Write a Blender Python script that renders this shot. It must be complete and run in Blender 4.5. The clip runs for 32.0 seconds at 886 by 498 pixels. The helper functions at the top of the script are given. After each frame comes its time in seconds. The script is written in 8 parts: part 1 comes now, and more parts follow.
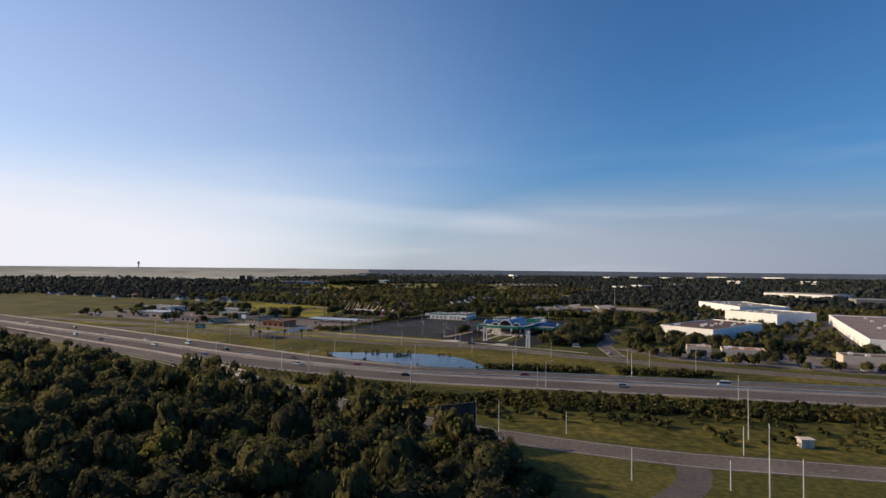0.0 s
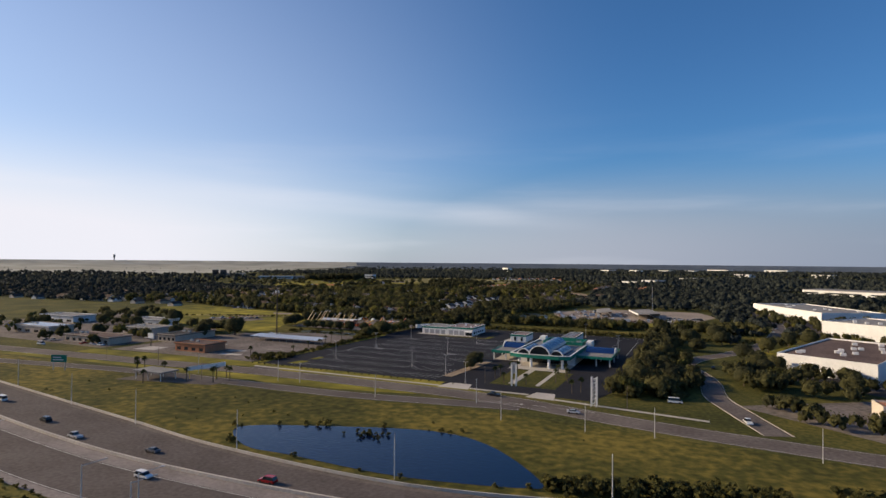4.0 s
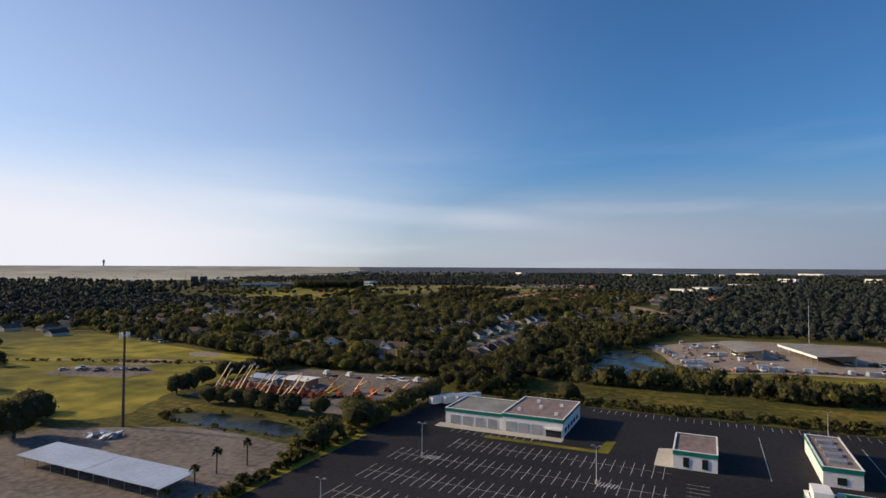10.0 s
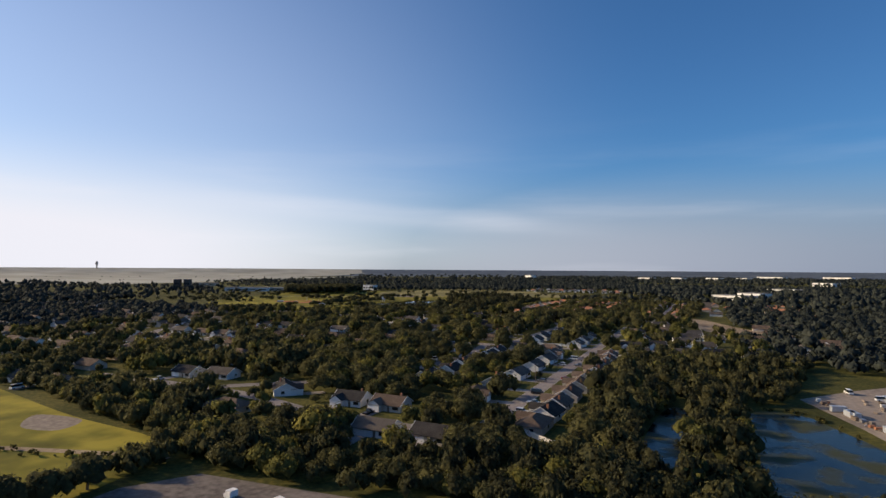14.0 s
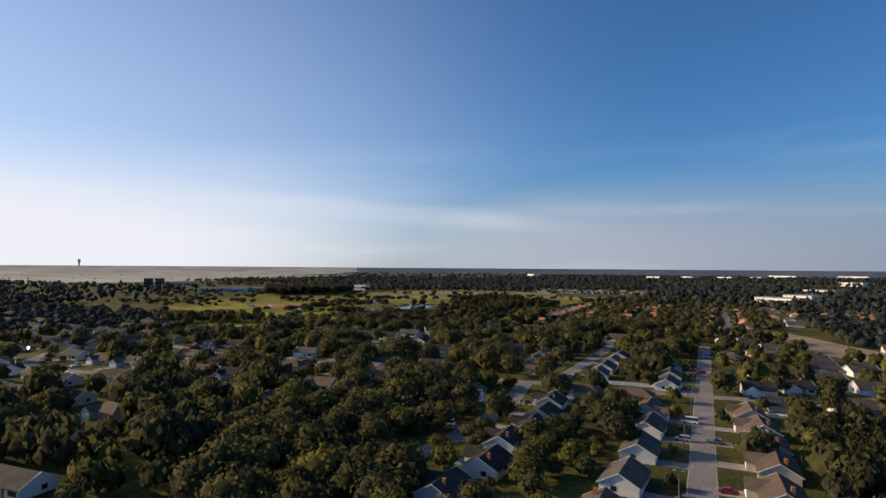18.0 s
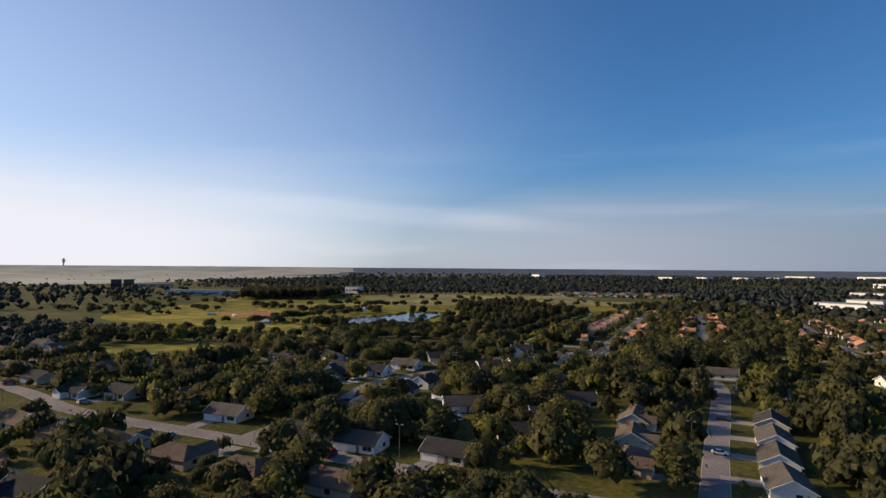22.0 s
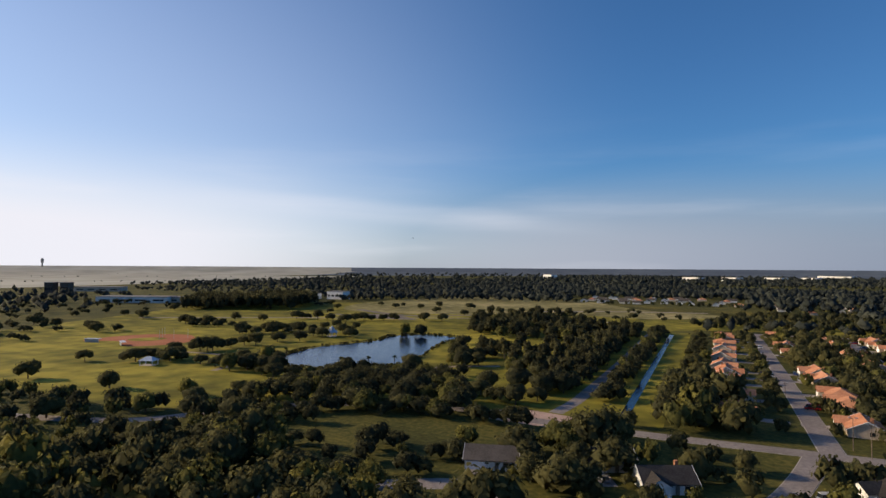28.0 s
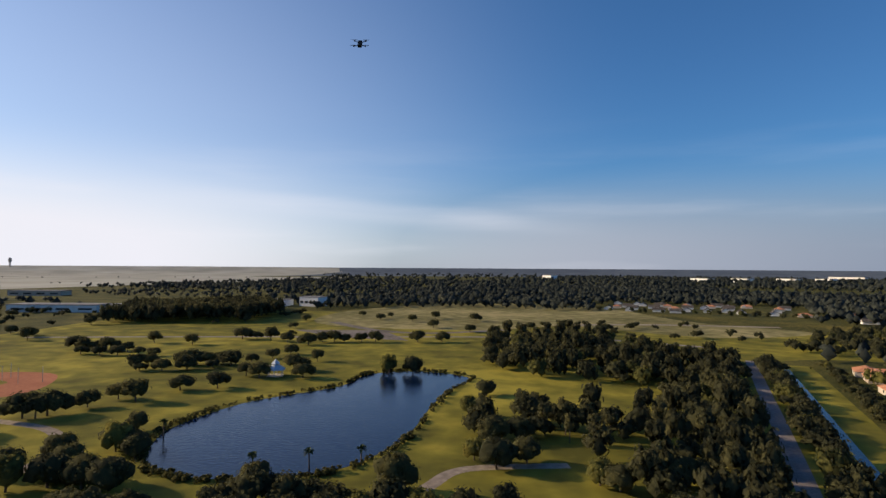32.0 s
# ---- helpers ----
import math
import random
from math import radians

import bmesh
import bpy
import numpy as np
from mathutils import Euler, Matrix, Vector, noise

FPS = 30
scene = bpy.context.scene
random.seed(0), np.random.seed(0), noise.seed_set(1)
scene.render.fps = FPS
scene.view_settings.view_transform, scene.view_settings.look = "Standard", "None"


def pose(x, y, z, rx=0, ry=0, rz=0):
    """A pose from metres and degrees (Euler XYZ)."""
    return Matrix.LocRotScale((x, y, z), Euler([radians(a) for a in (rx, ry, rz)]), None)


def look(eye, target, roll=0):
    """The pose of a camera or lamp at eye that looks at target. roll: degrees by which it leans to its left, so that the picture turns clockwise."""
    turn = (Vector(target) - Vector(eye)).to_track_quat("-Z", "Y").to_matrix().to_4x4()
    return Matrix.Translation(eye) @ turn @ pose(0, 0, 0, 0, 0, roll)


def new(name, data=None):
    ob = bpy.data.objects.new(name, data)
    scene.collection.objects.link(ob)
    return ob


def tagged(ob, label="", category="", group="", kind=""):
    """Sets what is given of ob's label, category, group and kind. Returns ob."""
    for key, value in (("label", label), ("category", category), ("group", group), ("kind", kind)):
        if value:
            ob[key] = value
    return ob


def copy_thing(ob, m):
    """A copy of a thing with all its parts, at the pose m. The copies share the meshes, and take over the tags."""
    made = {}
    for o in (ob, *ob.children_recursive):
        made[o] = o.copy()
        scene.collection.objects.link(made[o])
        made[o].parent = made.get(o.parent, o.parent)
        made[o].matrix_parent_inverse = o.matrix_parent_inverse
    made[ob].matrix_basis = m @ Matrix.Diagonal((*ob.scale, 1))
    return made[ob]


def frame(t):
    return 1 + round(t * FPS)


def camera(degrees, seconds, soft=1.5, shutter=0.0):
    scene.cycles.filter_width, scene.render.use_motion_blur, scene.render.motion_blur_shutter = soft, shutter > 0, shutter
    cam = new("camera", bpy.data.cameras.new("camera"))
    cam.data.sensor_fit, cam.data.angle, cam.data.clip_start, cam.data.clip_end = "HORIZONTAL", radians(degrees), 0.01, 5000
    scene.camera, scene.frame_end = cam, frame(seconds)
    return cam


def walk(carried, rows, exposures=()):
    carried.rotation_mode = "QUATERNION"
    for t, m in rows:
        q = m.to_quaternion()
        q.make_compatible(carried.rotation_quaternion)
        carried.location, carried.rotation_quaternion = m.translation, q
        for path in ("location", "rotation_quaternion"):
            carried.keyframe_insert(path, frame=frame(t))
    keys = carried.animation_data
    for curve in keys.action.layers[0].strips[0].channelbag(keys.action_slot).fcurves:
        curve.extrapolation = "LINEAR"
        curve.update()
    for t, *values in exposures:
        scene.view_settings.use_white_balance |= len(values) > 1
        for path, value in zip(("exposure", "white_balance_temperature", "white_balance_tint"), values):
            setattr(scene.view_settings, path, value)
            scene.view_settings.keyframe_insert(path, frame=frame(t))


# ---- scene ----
cam = camera(75.5, 32.0)
# seconds, place, yaw, pitch, roll
PATH = [
    (0, 205.30, -442.19, 50.34, 25.308, 2.001, -0.536),
    (0.5, 196.34, -424.61, 50.91, 25.095, 1.776, -0.543),
    (1, 187.37, -407.03, 51.44, 24.933, 1.720, -0.541),
    (1.5, 178.38, -389.47, 51.87, 24.545, 1.614, -0.576),
    (2, 169.44, -372.08, 52.18, 24.438, 1.634, -0.592),
    (2.5, 160.50, -354.71, 52.38, 24.352, 1.611, -0.568),
    (3, 151.51, -337.20, 52.58, 24.276, 1.638, -0.566),
    (3.5, 142.46, -319.66, 52.84, 24.326, 1.403, -0.532),
    (4, 133.37, -302.14, 53.21, 24.307, 1.257, -0.480),
    (4.5, 124.26, -284.63, 53.65, 24.231, 1.197, -0.414),
    (5, 115.10, -267.15, 54.04, 24.159, 1.207, -0.376),
    (5.5, 105.88, -249.69, 54.24, 24.153, 1.269, -0.407),
    (6, 96.61, -232.26, 54.23, 24.224, 1.379, -0.514),
    (6.5, 87.44, -214.87, 54.19, 24.300, 1.403, -0.438),
    (7, 78.40, -197.53, 54.05, 24.247, 1.372, -0.436),
    (7.5, 69.30, -180.38, 53.92, 24.512, 1.335, -0.491),
    (8, 60.33, -163.49, 53.76, 24.537, 1.391, -0.445),
    (8.5, 51.54, -146.84, 53.54, 24.473, 1.456, -0.342),
    (9, 42.89, -130.30, 53.37, 24.739, 1.493, -0.383),
    (9.5, 34.22, -113.80, 53.42, 24.847, 1.553, -0.321),
    (10, 25.40, -97.37, 53.42, 24.873, 1.685, -0.245),
    (10.5, 16.62, -80.97, 53.38, 24.874, 1.614, -0.261),
    (11, 8.09, -64.50, 53.37, 24.933, 1.631, -0.358),
    (11.5, -0.36, -48.02, 53.30, 24.902, 1.654, -0.486),
    (12, -8.89, -31.50, 53.15, 24.699, 1.643, -0.478),
    (12.5, -17.52, -14.86, 53.04, 24.648, 1.683, -0.414),
    (13, -26.21, 1.61, 52.98, 24.896, 1.711, -0.343),
    (13.5, -35.03, 17.87, 52.92, 25.114, 1.833, -0.401),
    (14, -44.04, 34.03, 52.83, 25.299, 1.943, -0.339),
    (14.5, -52.95, 50.17, 52.70, 25.234, 1.914, -0.434),
    (15, -61.67, 65.95, 52.58, 25.205, 1.893, -0.455),
    (15.5, -70.22, 81.39, 52.45, 25.205, 1.880, -0.410),
    (16, -78.69, 96.70, 52.34, 25.188, 1.870, -0.353),
    (16.5, -87.17, 112.12, 52.23, 25.108, 1.860, -0.334),
    (17, -95.67, 127.67, 52.14, 24.956, 1.848, -0.363),
    (17.5, -104.07, 143.19, 52.14, 25.006, 1.834, -0.381),
    (18, -112.20, 158.37, 52.23, 24.942, 1.769, -0.385),
    (18.5, -120.26, 173.47, 52.37, 25.003, 1.740, -0.321),
    (19, -128.41, 188.66, 52.49, 24.993, 1.690, -0.328),
    (19.5, -136.62, 203.98, 52.53, 25.154, 1.740, -0.340),
    (20, -144.77, 219.26, 52.45, 24.926, 1.744, -0.326),
    (20.5, -152.80, 234.63, 52.27, 24.562, 1.726, -0.301),
    (21, -160.83, 250.28, 52.10, 24.416, 1.597, -0.347),
    (21.5, -168.77, 265.69, 51.99, 24.634, 1.727, -0.394),
    (22, -176.52, 280.62, 51.86, 24.822, 1.780, -0.418),
    (22.5, -184.29, 295.66, 51.81, 24.854, 1.836, -0.412),
    (23, -191.97, 310.50, 51.83, 24.820, 1.765, -0.377),
    (23.5, -199.70, 325.19, 51.92, 24.848, 1.852, -0.457),
    (24, -207.56, 339.79, 52.04, 25.096, 1.828, -0.420),
    (24.5, -215.55, 354.62, 52.05, 25.160, 1.889, -0.428),
    (25, -223.68, 370.14, 51.90, 24.882, 1.927, -0.323),
    (25.5, -231.46, 386.29, 51.74, 24.663, 1.774, -0.177),
    (26, -238.88, 403.02, 51.66, 24.529, 1.725, -0.132),
    (26.5, -246.00, 420.28, 51.66, 24.482, 1.768, -0.180),
    (27, -253.19, 437.68, 51.67, 24.546, 1.828, -0.258),
    (27.5, -260.81, 454.82, 51.64, 24.743, 1.827, -0.307),
    (28, -268.93, 471.65, 51.55, 25.078, 1.752, -0.316),
    (28.5, -277.45, 487.95, 51.39, 25.071, 1.807, -0.371),
    (29, -285.89, 503.90, 51.23, 25.084, 1.855, -0.408),
    (29.5, -294.14, 519.77, 51.07, 25.146, 1.998, -0.424),
    (30, -302.43, 535.77, 51.02, 25.134, 1.990, -0.466),
    (30.5, -310.94, 552.16, 51.12, 24.979, 1.931, -0.515),
    (31, -319.61, 568.78, 51.38, 24.764, 1.879, -0.478),
    (31.5, -328.25, 585.45, 51.75, 24.475, 1.859, -0.431),
    (32, -336.77, 602.02, 52.21, 24.194, 1.756, -0.344),
]
walk(cam, [(t, pose(x, y, z, 90 + pitch, roll, yaw)) for t, x, y, z, yaw, pitch, roll in PATH], exposures=[(0, 0.0, 5900, 10)])

# ---- sky and sun ----
SUN_HIGH, SUN_SIDE = radians(21.5), radians(189)   # height; bearing from +x, anticlockwise
sun_way = Vector((math.cos(SUN_HIGH) * math.cos(SUN_SIDE), math.cos(SUN_HIGH) * math.sin(SUN_SIDE), math.sin(SUN_HIGH)))
world = bpy.data.worlds.new("sky")
scene.world = world
world.use_nodes = True
wn, wl = world.node_tree.nodes, world.node_tree.links
wn.clear()
sky = wn.new("ShaderNodeTexSky")
sky.sky_type, sky.sun_disc = "NISHITA", False
sky.sun_elevation, sky.sun_rotation = SUN_HIGH, radians(90) - SUN_SIDE
sky.altitude, sky.air_density, sky.dust_density, sky.ozone_density = 50, 1.0, 0.6, 5.2
back = wn.new("ShaderNodeBackground")
back.inputs["Strength"].default_value = 0.1
wout = wn.new("ShaderNodeOutputWorld")
def wmath(op, a, b=None, clamp=False):
    n = wn.new("ShaderNodeMath")
    n.operation, n.use_clamp = op, clamp
    for k, x in enumerate((a, b)):
        if x is None:
            continue
        if isinstance(x, (int, float)):
            n.inputs[k].default_value = x
        else:
            wl.new(x, n.inputs[k])
    return n.outputs[0]


def wrange(x, a, b, lo, hi):
    n = wn.new("ShaderNodeMapRange")
    n.interpolation_type = "SMOOTHERSTEP"
    for key, value in (("From Min", a), ("From Max", b), ("To Min", lo), ("To Max", hi)):
        n.inputs[key].default_value = value
    wl.new(x, n.inputs["Value"])
    return n.outputs["Result"]


wtc = wn.new("ShaderNodeTexCoord")
wsep = wn.new("ShaderNodeSeparateXYZ")
wl.new(wtc.outputs["Generated"], wsep.inputs["Vector"])
high = wsep.outputs["Z"]
# morning haze: a pale veil low over the horizon and towards the sun
toward = wmath("MULTIPLY", wsep.outputs["X"], -1.0)
veil = wmath("MULTIPLY", wrange(high, 0.0, 0.2, 0.36, 0.0), wrange(toward, -0.7, 0.5, 0.12, 1.0))
glow = wmath("MULTIPLY", wrange(toward, 0.0, 1.1, 0.0, 1.0), wrange(high, 0.0, 0.8, 1.0, 0.2))
low_glow = wmath("MULTIPLY", wrange(toward, 0.2, 0.98, 0.0, 1.0), wrange(high, 0.0, 0.24, 0.7, 0.0))
haze = wmath("MAXIMUM", wmath("ADD", wmath("MULTIPLY", glow, 0.44), low_glow), veil, True)
# thin high cloud, drawn out along the horizon
wmap = wn.new("ShaderNodeMapping")
wmap.inputs["Rotation"].default_value = (0.0, 0.05, 0.3)
wmap.inputs["Location"].default_value = (0.3, 0.2, 0.9)
wmap.inputs["Scale"].default_value = (1.0, 1.0, 9.0)
wnoise = wn.new("ShaderNodeTexNoise")
wnoise.inputs["Scale"].default_value, wnoise.inputs["Detail"].default_value = 1.6, 5.0
wl.new(wtc.outputs["Generated"], wmap.inputs["Vector"])
wl.new(wmap.outputs["Vector"], wnoise.inputs["Vector"])
wisps = wmath("MULTIPLY", wrange(wnoise.outputs["Fac"], 0.5, 0.75, 0.0, 0.12), wrange(high, 0.05, 0.3, 1.0, 0.0))
# one long thin streak of cirrus, sinking away from the sun
drift = wmath("ABSOLUTE", wmath("SUBTRACT", high, wmath("ADD", wmath("MULTIPLY", toward, 0.085), 0.049)))
streak = wmath("MULTIPLY", wrange(drift, 0.0, 0.03, 0.17, 0.0), wmath("MULTIPLY", wrange(toward, 0.05, 0.4, 0.0, 1.0), wrange(toward, 0.6, 0.85, 1.0, 0.0)))
streak = wmath("MULTIPLY", streak, wrange(wnoise.outputs["Fac"], 0.3, 0.65, 0.25, 1.0))
wisps = wmath("ADD", wisps, streak)
wmix = wn.new("ShaderNodeMixRGB")
wmix.inputs["Color2"].default_value = (9.2, 8.6, 8.4, 1)
wl.new(wmath("ADD", haze, wisps, True), wmix.inputs["Fac"])
tint = wn.new("ShaderNodeMixRGB")     # clear, deep morning blue
tint.blend_type = "MULTIPLY"
tint.inputs["Fac"].default_value = 1.0
tint.inputs["Color2"].default_value = (0.75, 0.985, 1.095, 1)
wl.new(sky.outputs["Color"], tint.inputs["Color1"])
# dull mauve haze low down, away from the sun
dull = wn.new("ShaderNodeMixRGB")
dull.inputs["Color2"].default_value = (2.05, 2.4, 3.15, 1)
wl.new(wmath("MULTIPLY", wrange(high, 0.0, 0.2, 0.9, 0.0), wrange(toward, 0.0, 0.95, 1.0, 0.0)), dull.inputs["Fac"])
wl.new(tint.outputs["Color"], dull.inputs["Color1"])
wl.new(dull.outputs["Color"], wmix.inputs["Color1"])
# the bright haze round the sun itself
dot = wn.new("ShaderNodeVectorMath")
dot.operation = "DOT_PRODUCT"
dot.inputs[1].default_value = sun_way
wl.new(wtc.outputs["Generated"], dot.inputs[0])
aureole = wn.new("ShaderNodeMixRGB")
aureole.inputs["Color2"].default_value = (55.0, 44.0, 30.0, 1)
wl.new(wrange(dot.outputs["Value"], 0.915, 1.0, 0.0, 1.0), aureole.inputs["Fac"])
wl.new(wmix.outputs["Color"], aureole.inputs["Color1"])
wl.new(aureole.outputs["Color"], back.inputs["Color"])
wl.new(back.outputs["Background"], wout.inputs["Surface"])

lamp = bpy.data.lights.new("sun", "SUN")
lamp.energy, lamp.angle, lamp.color = 4.6, radians(0.6), (1.0, 0.73, 0.42)
sun = new("sun", lamp)
sun.matrix_world = look(sun_way * 100, (0, 0, 0))


# ---- materials ----
def material(name, low, high, rough=0.8, coarse=0.05, fine=1.5, bump=0.0, metal=0.0, third=None, island=0.0, by_object=0.0, spec=0.3, bump_scale=None):
    """Two-scale mottled surface between two colours, sizes in cycles a metre."""
    m = bpy.data.materials.new(name)
    m.use_nodes = True
    n, l = m.node_tree.nodes, m.node_tree.links
    p = n["Principled BSDF"]
    p.inputs["Roughness"].default_value, p.inputs["Metallic"].default_value = rough, metal
    p.inputs["Specular IOR Level"].default_value = spec if rough < 0.8 else 0.06
    geo = n.new("ShaderNodeNewGeometry")
    a, b = n.new("ShaderNodeTexNoise"), n.new("ShaderNodeTexNoise")
    for node, s, d in ((a, coarse, 4.0), (b, fine, 3.0)):
        node.inputs["Scale"].default_value, node.inputs["Detail"].default_value = s, d
        l.new(geo.outputs["Position"], node.inputs["Vector"])
    add = n.new("ShaderNodeMath")
    add.operation = "ADD"
    l.new(a.outputs["Fac"], add.inputs[0])
    l.new(b.outputs["Fac"], add.inputs[1])
    last = add.outputs[0]
    for source, weight in (("Random Per Island", island),):
        if weight:
            mu = n.new("ShaderNodeMath")
            mu.operation = "MULTIPLY_ADD"
            l.new(geo.outputs[source], mu.inputs[0])
            mu.inputs[1].default_value = weight
            l.new(last, mu.inputs[2])
            sb = n.new("ShaderNodeMath")
            sb.operation = "SUBTRACT"
            l.new(mu.outputs[0], sb.inputs[0])
            sb.inputs[1].default_value = weight / 2
            last = sb.outputs[0]
    if by_object:
        info = n.new("ShaderNodeObjectInfo")
        mu = n.new("ShaderNodeMath")
        mu.operation = "MULTIPLY_ADD"
        l.new(info.outputs["Random"], mu.inputs[0])
        mu.inputs[1].default_value = by_object
        l.new(last, mu.inputs[2])
        sb = n.new("ShaderNodeMath")
        sb.operation = "SUBTRACT"
        l.new(mu.outputs[0], sb.inputs[0])
        sb.inputs[1].default_value = by_object / 2
        last = sb.outputs[0]
    ramp = n.new("ShaderNodeMapRange")
    ramp.inputs["From Min"].default_value, ramp.inputs["From Max"].default_value = 0.75, 1.25
    l.new(last, ramp.inputs["Value"])
    cr = n.new("ShaderNodeValToRGB")
    cr.color_ramp.elements[0].color, cr.color_ramp.elements[1].color = (*low, 1), (*high, 1)
    if third:
        e = cr.color_ramp.elements.new(0.5)
        e.color = (*third, 1)
    l.new(ramp.outputs["Result"], cr.inputs["Fac"])
    l.new(cr.outputs["Color"], p.inputs["Base Color"])
    if bump:
        bp = n.new("ShaderNodeBump")
        bp.inputs["Strength"].default_value, bp.inputs["Distance"].default_value = bump, 0.3
        if bump_scale:
            c = n.new("ShaderNodeTexNoise")
            c.inputs["Scale"].default_value, c.inputs["Detail"].default_value = bump_scale, 4.0
            l.new(geo.outputs["Position"], c.inputs["Vector"])
            l.new(c.outputs["Fac"], bp.inputs["Height"])
        else:
            l.new(b.outputs["Fac"], bp.inputs["Height"])
        l.new(bp.outputs["Normal"], p.inputs["Normal"])
    return m


GRASS = material("grass", (0.042, 0.045, 0.014), (0.135, 0.115, 0.028), 0.95, 0.03, 0.6, 0.6, third=(0.074, 0.073, 0.02))
LAWN = material("lawn", (0.088, 0.085, 0.018), (0.325, 0.272, 0.04), 0.95, 0.01, 0.07, 0.1, third=(0.176, 0.157, 0.024))
ROUGH = material("rough_grass", (0.036, 0.038, 0.011), (0.185, 0.142, 0.03), 0.95, 0.02, 0.3, 0.7, third=(0.082, 0.076, 0.018))
DIRT = material("dirt", (0.2, 0.15, 0.1), (0.36, 0.28, 0.19), 0.95, 0.04, 0.6, 0.3)
SAND = material("pale_dirt", (0.2, 0.165, 0.135), (0.36, 0.3, 0.245), 0.95, 0.03, 0.5, 0.3)
CLAY = material("clay", (0.3, 0.11, 0.06), (0.42, 0.17, 0.09), 0.95, 0.06, 0.7, 0.2)
ASPHALT = material("asphalt", (0.082, 0.069, 0.063), (0.14, 0.12, 0.109), 0.85, 0.05, 0.9, 0.1)
NEWASPHALT = material("fresh_asphalt", (0.018, 0.0175, 0.02), (0.033, 0.032, 0.036), 0.8, 0.03, 0.7, 0.1)
OLDROAD = material("old_road", (0.1, 0.084, 0.075), (0.18, 0.152, 0.136), 0.88, 0.05, 0.8, 0.1)
STREET = material("street", (0.18, 0.157, 0.148), (0.28, 0.247, 0.232), 0.88, 0.06, 0.9, 0.1)
CONCRETE = material("concrete", (0.38, 0.35, 0.31), (0.52, 0.48, 0.43), 0.85, 0.08, 1.2, 0.1)
DRIVE = material("driveway_concrete", (0.2, 0.178, 0.165), (0.33, 0.295, 0.27), 0.88, 0.1, 1.0, 0.1)
OLDLOT = material("old_concrete", (0.098, 0.083, 0.072), (0.230, 0.198, 0.172), 0.9, 0.045, 0.5, 0.2, third=(0.167, 0.143, 0.127))
WHITEWALL = material("white_wall", (0.68, 0.67, 0.65), (0.8, 0.79, 0.77), 0.7, 0.15, 1.5, 0.05)
GREENTRIM = material("green_trim", (0.01, 0.14, 0.1), (0.018, 0.2, 0.14), 0.45, 0.2, 2.0)
ROOFGREY = material("roof_grey", (0.185, 0.18, 0.175), (0.285, 0.276, 0.266), 0.85, 0.12, 0.9, 0.1)
ROOFPINK = material("roof_membrane", (0.175, 0.132, 0.126), (0.285, 0.23, 0.217), 0.85, 0.1, 0.8, 0.1)
ROOFBROWN = material("roof_gravel", (0.1, 0.072, 0.062), (0.165, 0.12, 0.102), 0.9, 0.06, 0.8, 0.1)
LINE = material("line_paint", (0.34, 0.33, 0.31), (0.6, 0.59, 0.56), 0.7, 0.3, 2.0)
YELLOW = material("yellow_paint", (0.6, 0.4, 0.06), (0.75, 0.52, 0.1), 0.7, 0.3, 2.0)
STEEL = material("steel", (0.35, 0.35, 0.35), (0.5, 0.5, 0.5), 0.45, 0.5, 3.0, 0.0, 0.7)
POLE = material("pale_pole", (0.5, 0.49, 0.47), (0.62, 0.61, 0.58), 0.6, 0.5, 3.0)
WOOD = material("weathered_wood", (0.13, 0.1, 0.075), (0.24, 0.19, 0.15), 0.9, 0.4, 3.0)
BARK = material("bark", (0.07, 0.055, 0.04), (0.15, 0.12, 0.09), 0.95, 0.4, 3.0, 0.4)
LEAF = material("oak_leaf", (0.054, 0.056, 0.031), (0.112, 0.106, 0.042), 0.88, 0.03, 0.7, 1.0, island=0.28, by_object=0.35, third=(0.078, 0.078, 0.036))
LEAF_BRIGHT = material("bright_leaf", (0.085, 0.088, 0.032), (0.21, 0.188, 0.046), 0.88, 0.04, 0.7, 1.0, island=0.28, by_object=0.3, third=(0.135, 0.132, 0.039))
LEAF_DARK = material("forest_leaf", (0.052, 0.053, 0.03), (0.125, 0.115, 0.046), 0.88, 0.03, 0.7, 1.0, island=0.28, by_object=0.3, third=(0.08, 0.079, 0.037))
# darker, bluer leaf copy: haze and shade of distance put into the colour
LEAF_HAZED = material("hazed_leaf", (0.024, 0.029, 0.027), (0.05, 0.055, 0.045), 0.88, 0.006, 0.05, island=0.5, third=(0.034, 0.04, 0.034))
PALM = material("palm_leaf", (0.03, 0.045, 0.016), (0.1, 0.11, 0.04), 0.88, 0.1, 0.6, island=0.5)
BUSH = material("bush_leaf", (0.046, 0.049, 0.022), (0.15, 0.131, 0.043), 0.85, 0.04, 0.9, 1.0, island=0.5, third=(0.084, 0.083, 0.029))
for leafy in (LEAF, LEAF_BRIGHT, LEAF_DARK, BUSH):
    # thin leaves let some light through
    n, l = leafy.node_tree.nodes, leafy.node_tree.links
    p, o = n["Principled BSDF"], n["Material Output"]
    thin, both = n.new("ShaderNodeBsdfTranslucent"), n.new("ShaderNodeMixShader")
    both.inputs["Fac"].default_value = 0.44
    l.new(p.inputs["Base Color"].links[0].from_socket, thin.inputs["Color"])
    l.new(p.outputs["BSDF"], both.inputs[1])
    l.new(thin.outputs["BSDF"], both.inputs[2])
    l.new(both.outputs["Shader"], o.inputs["Surface"])
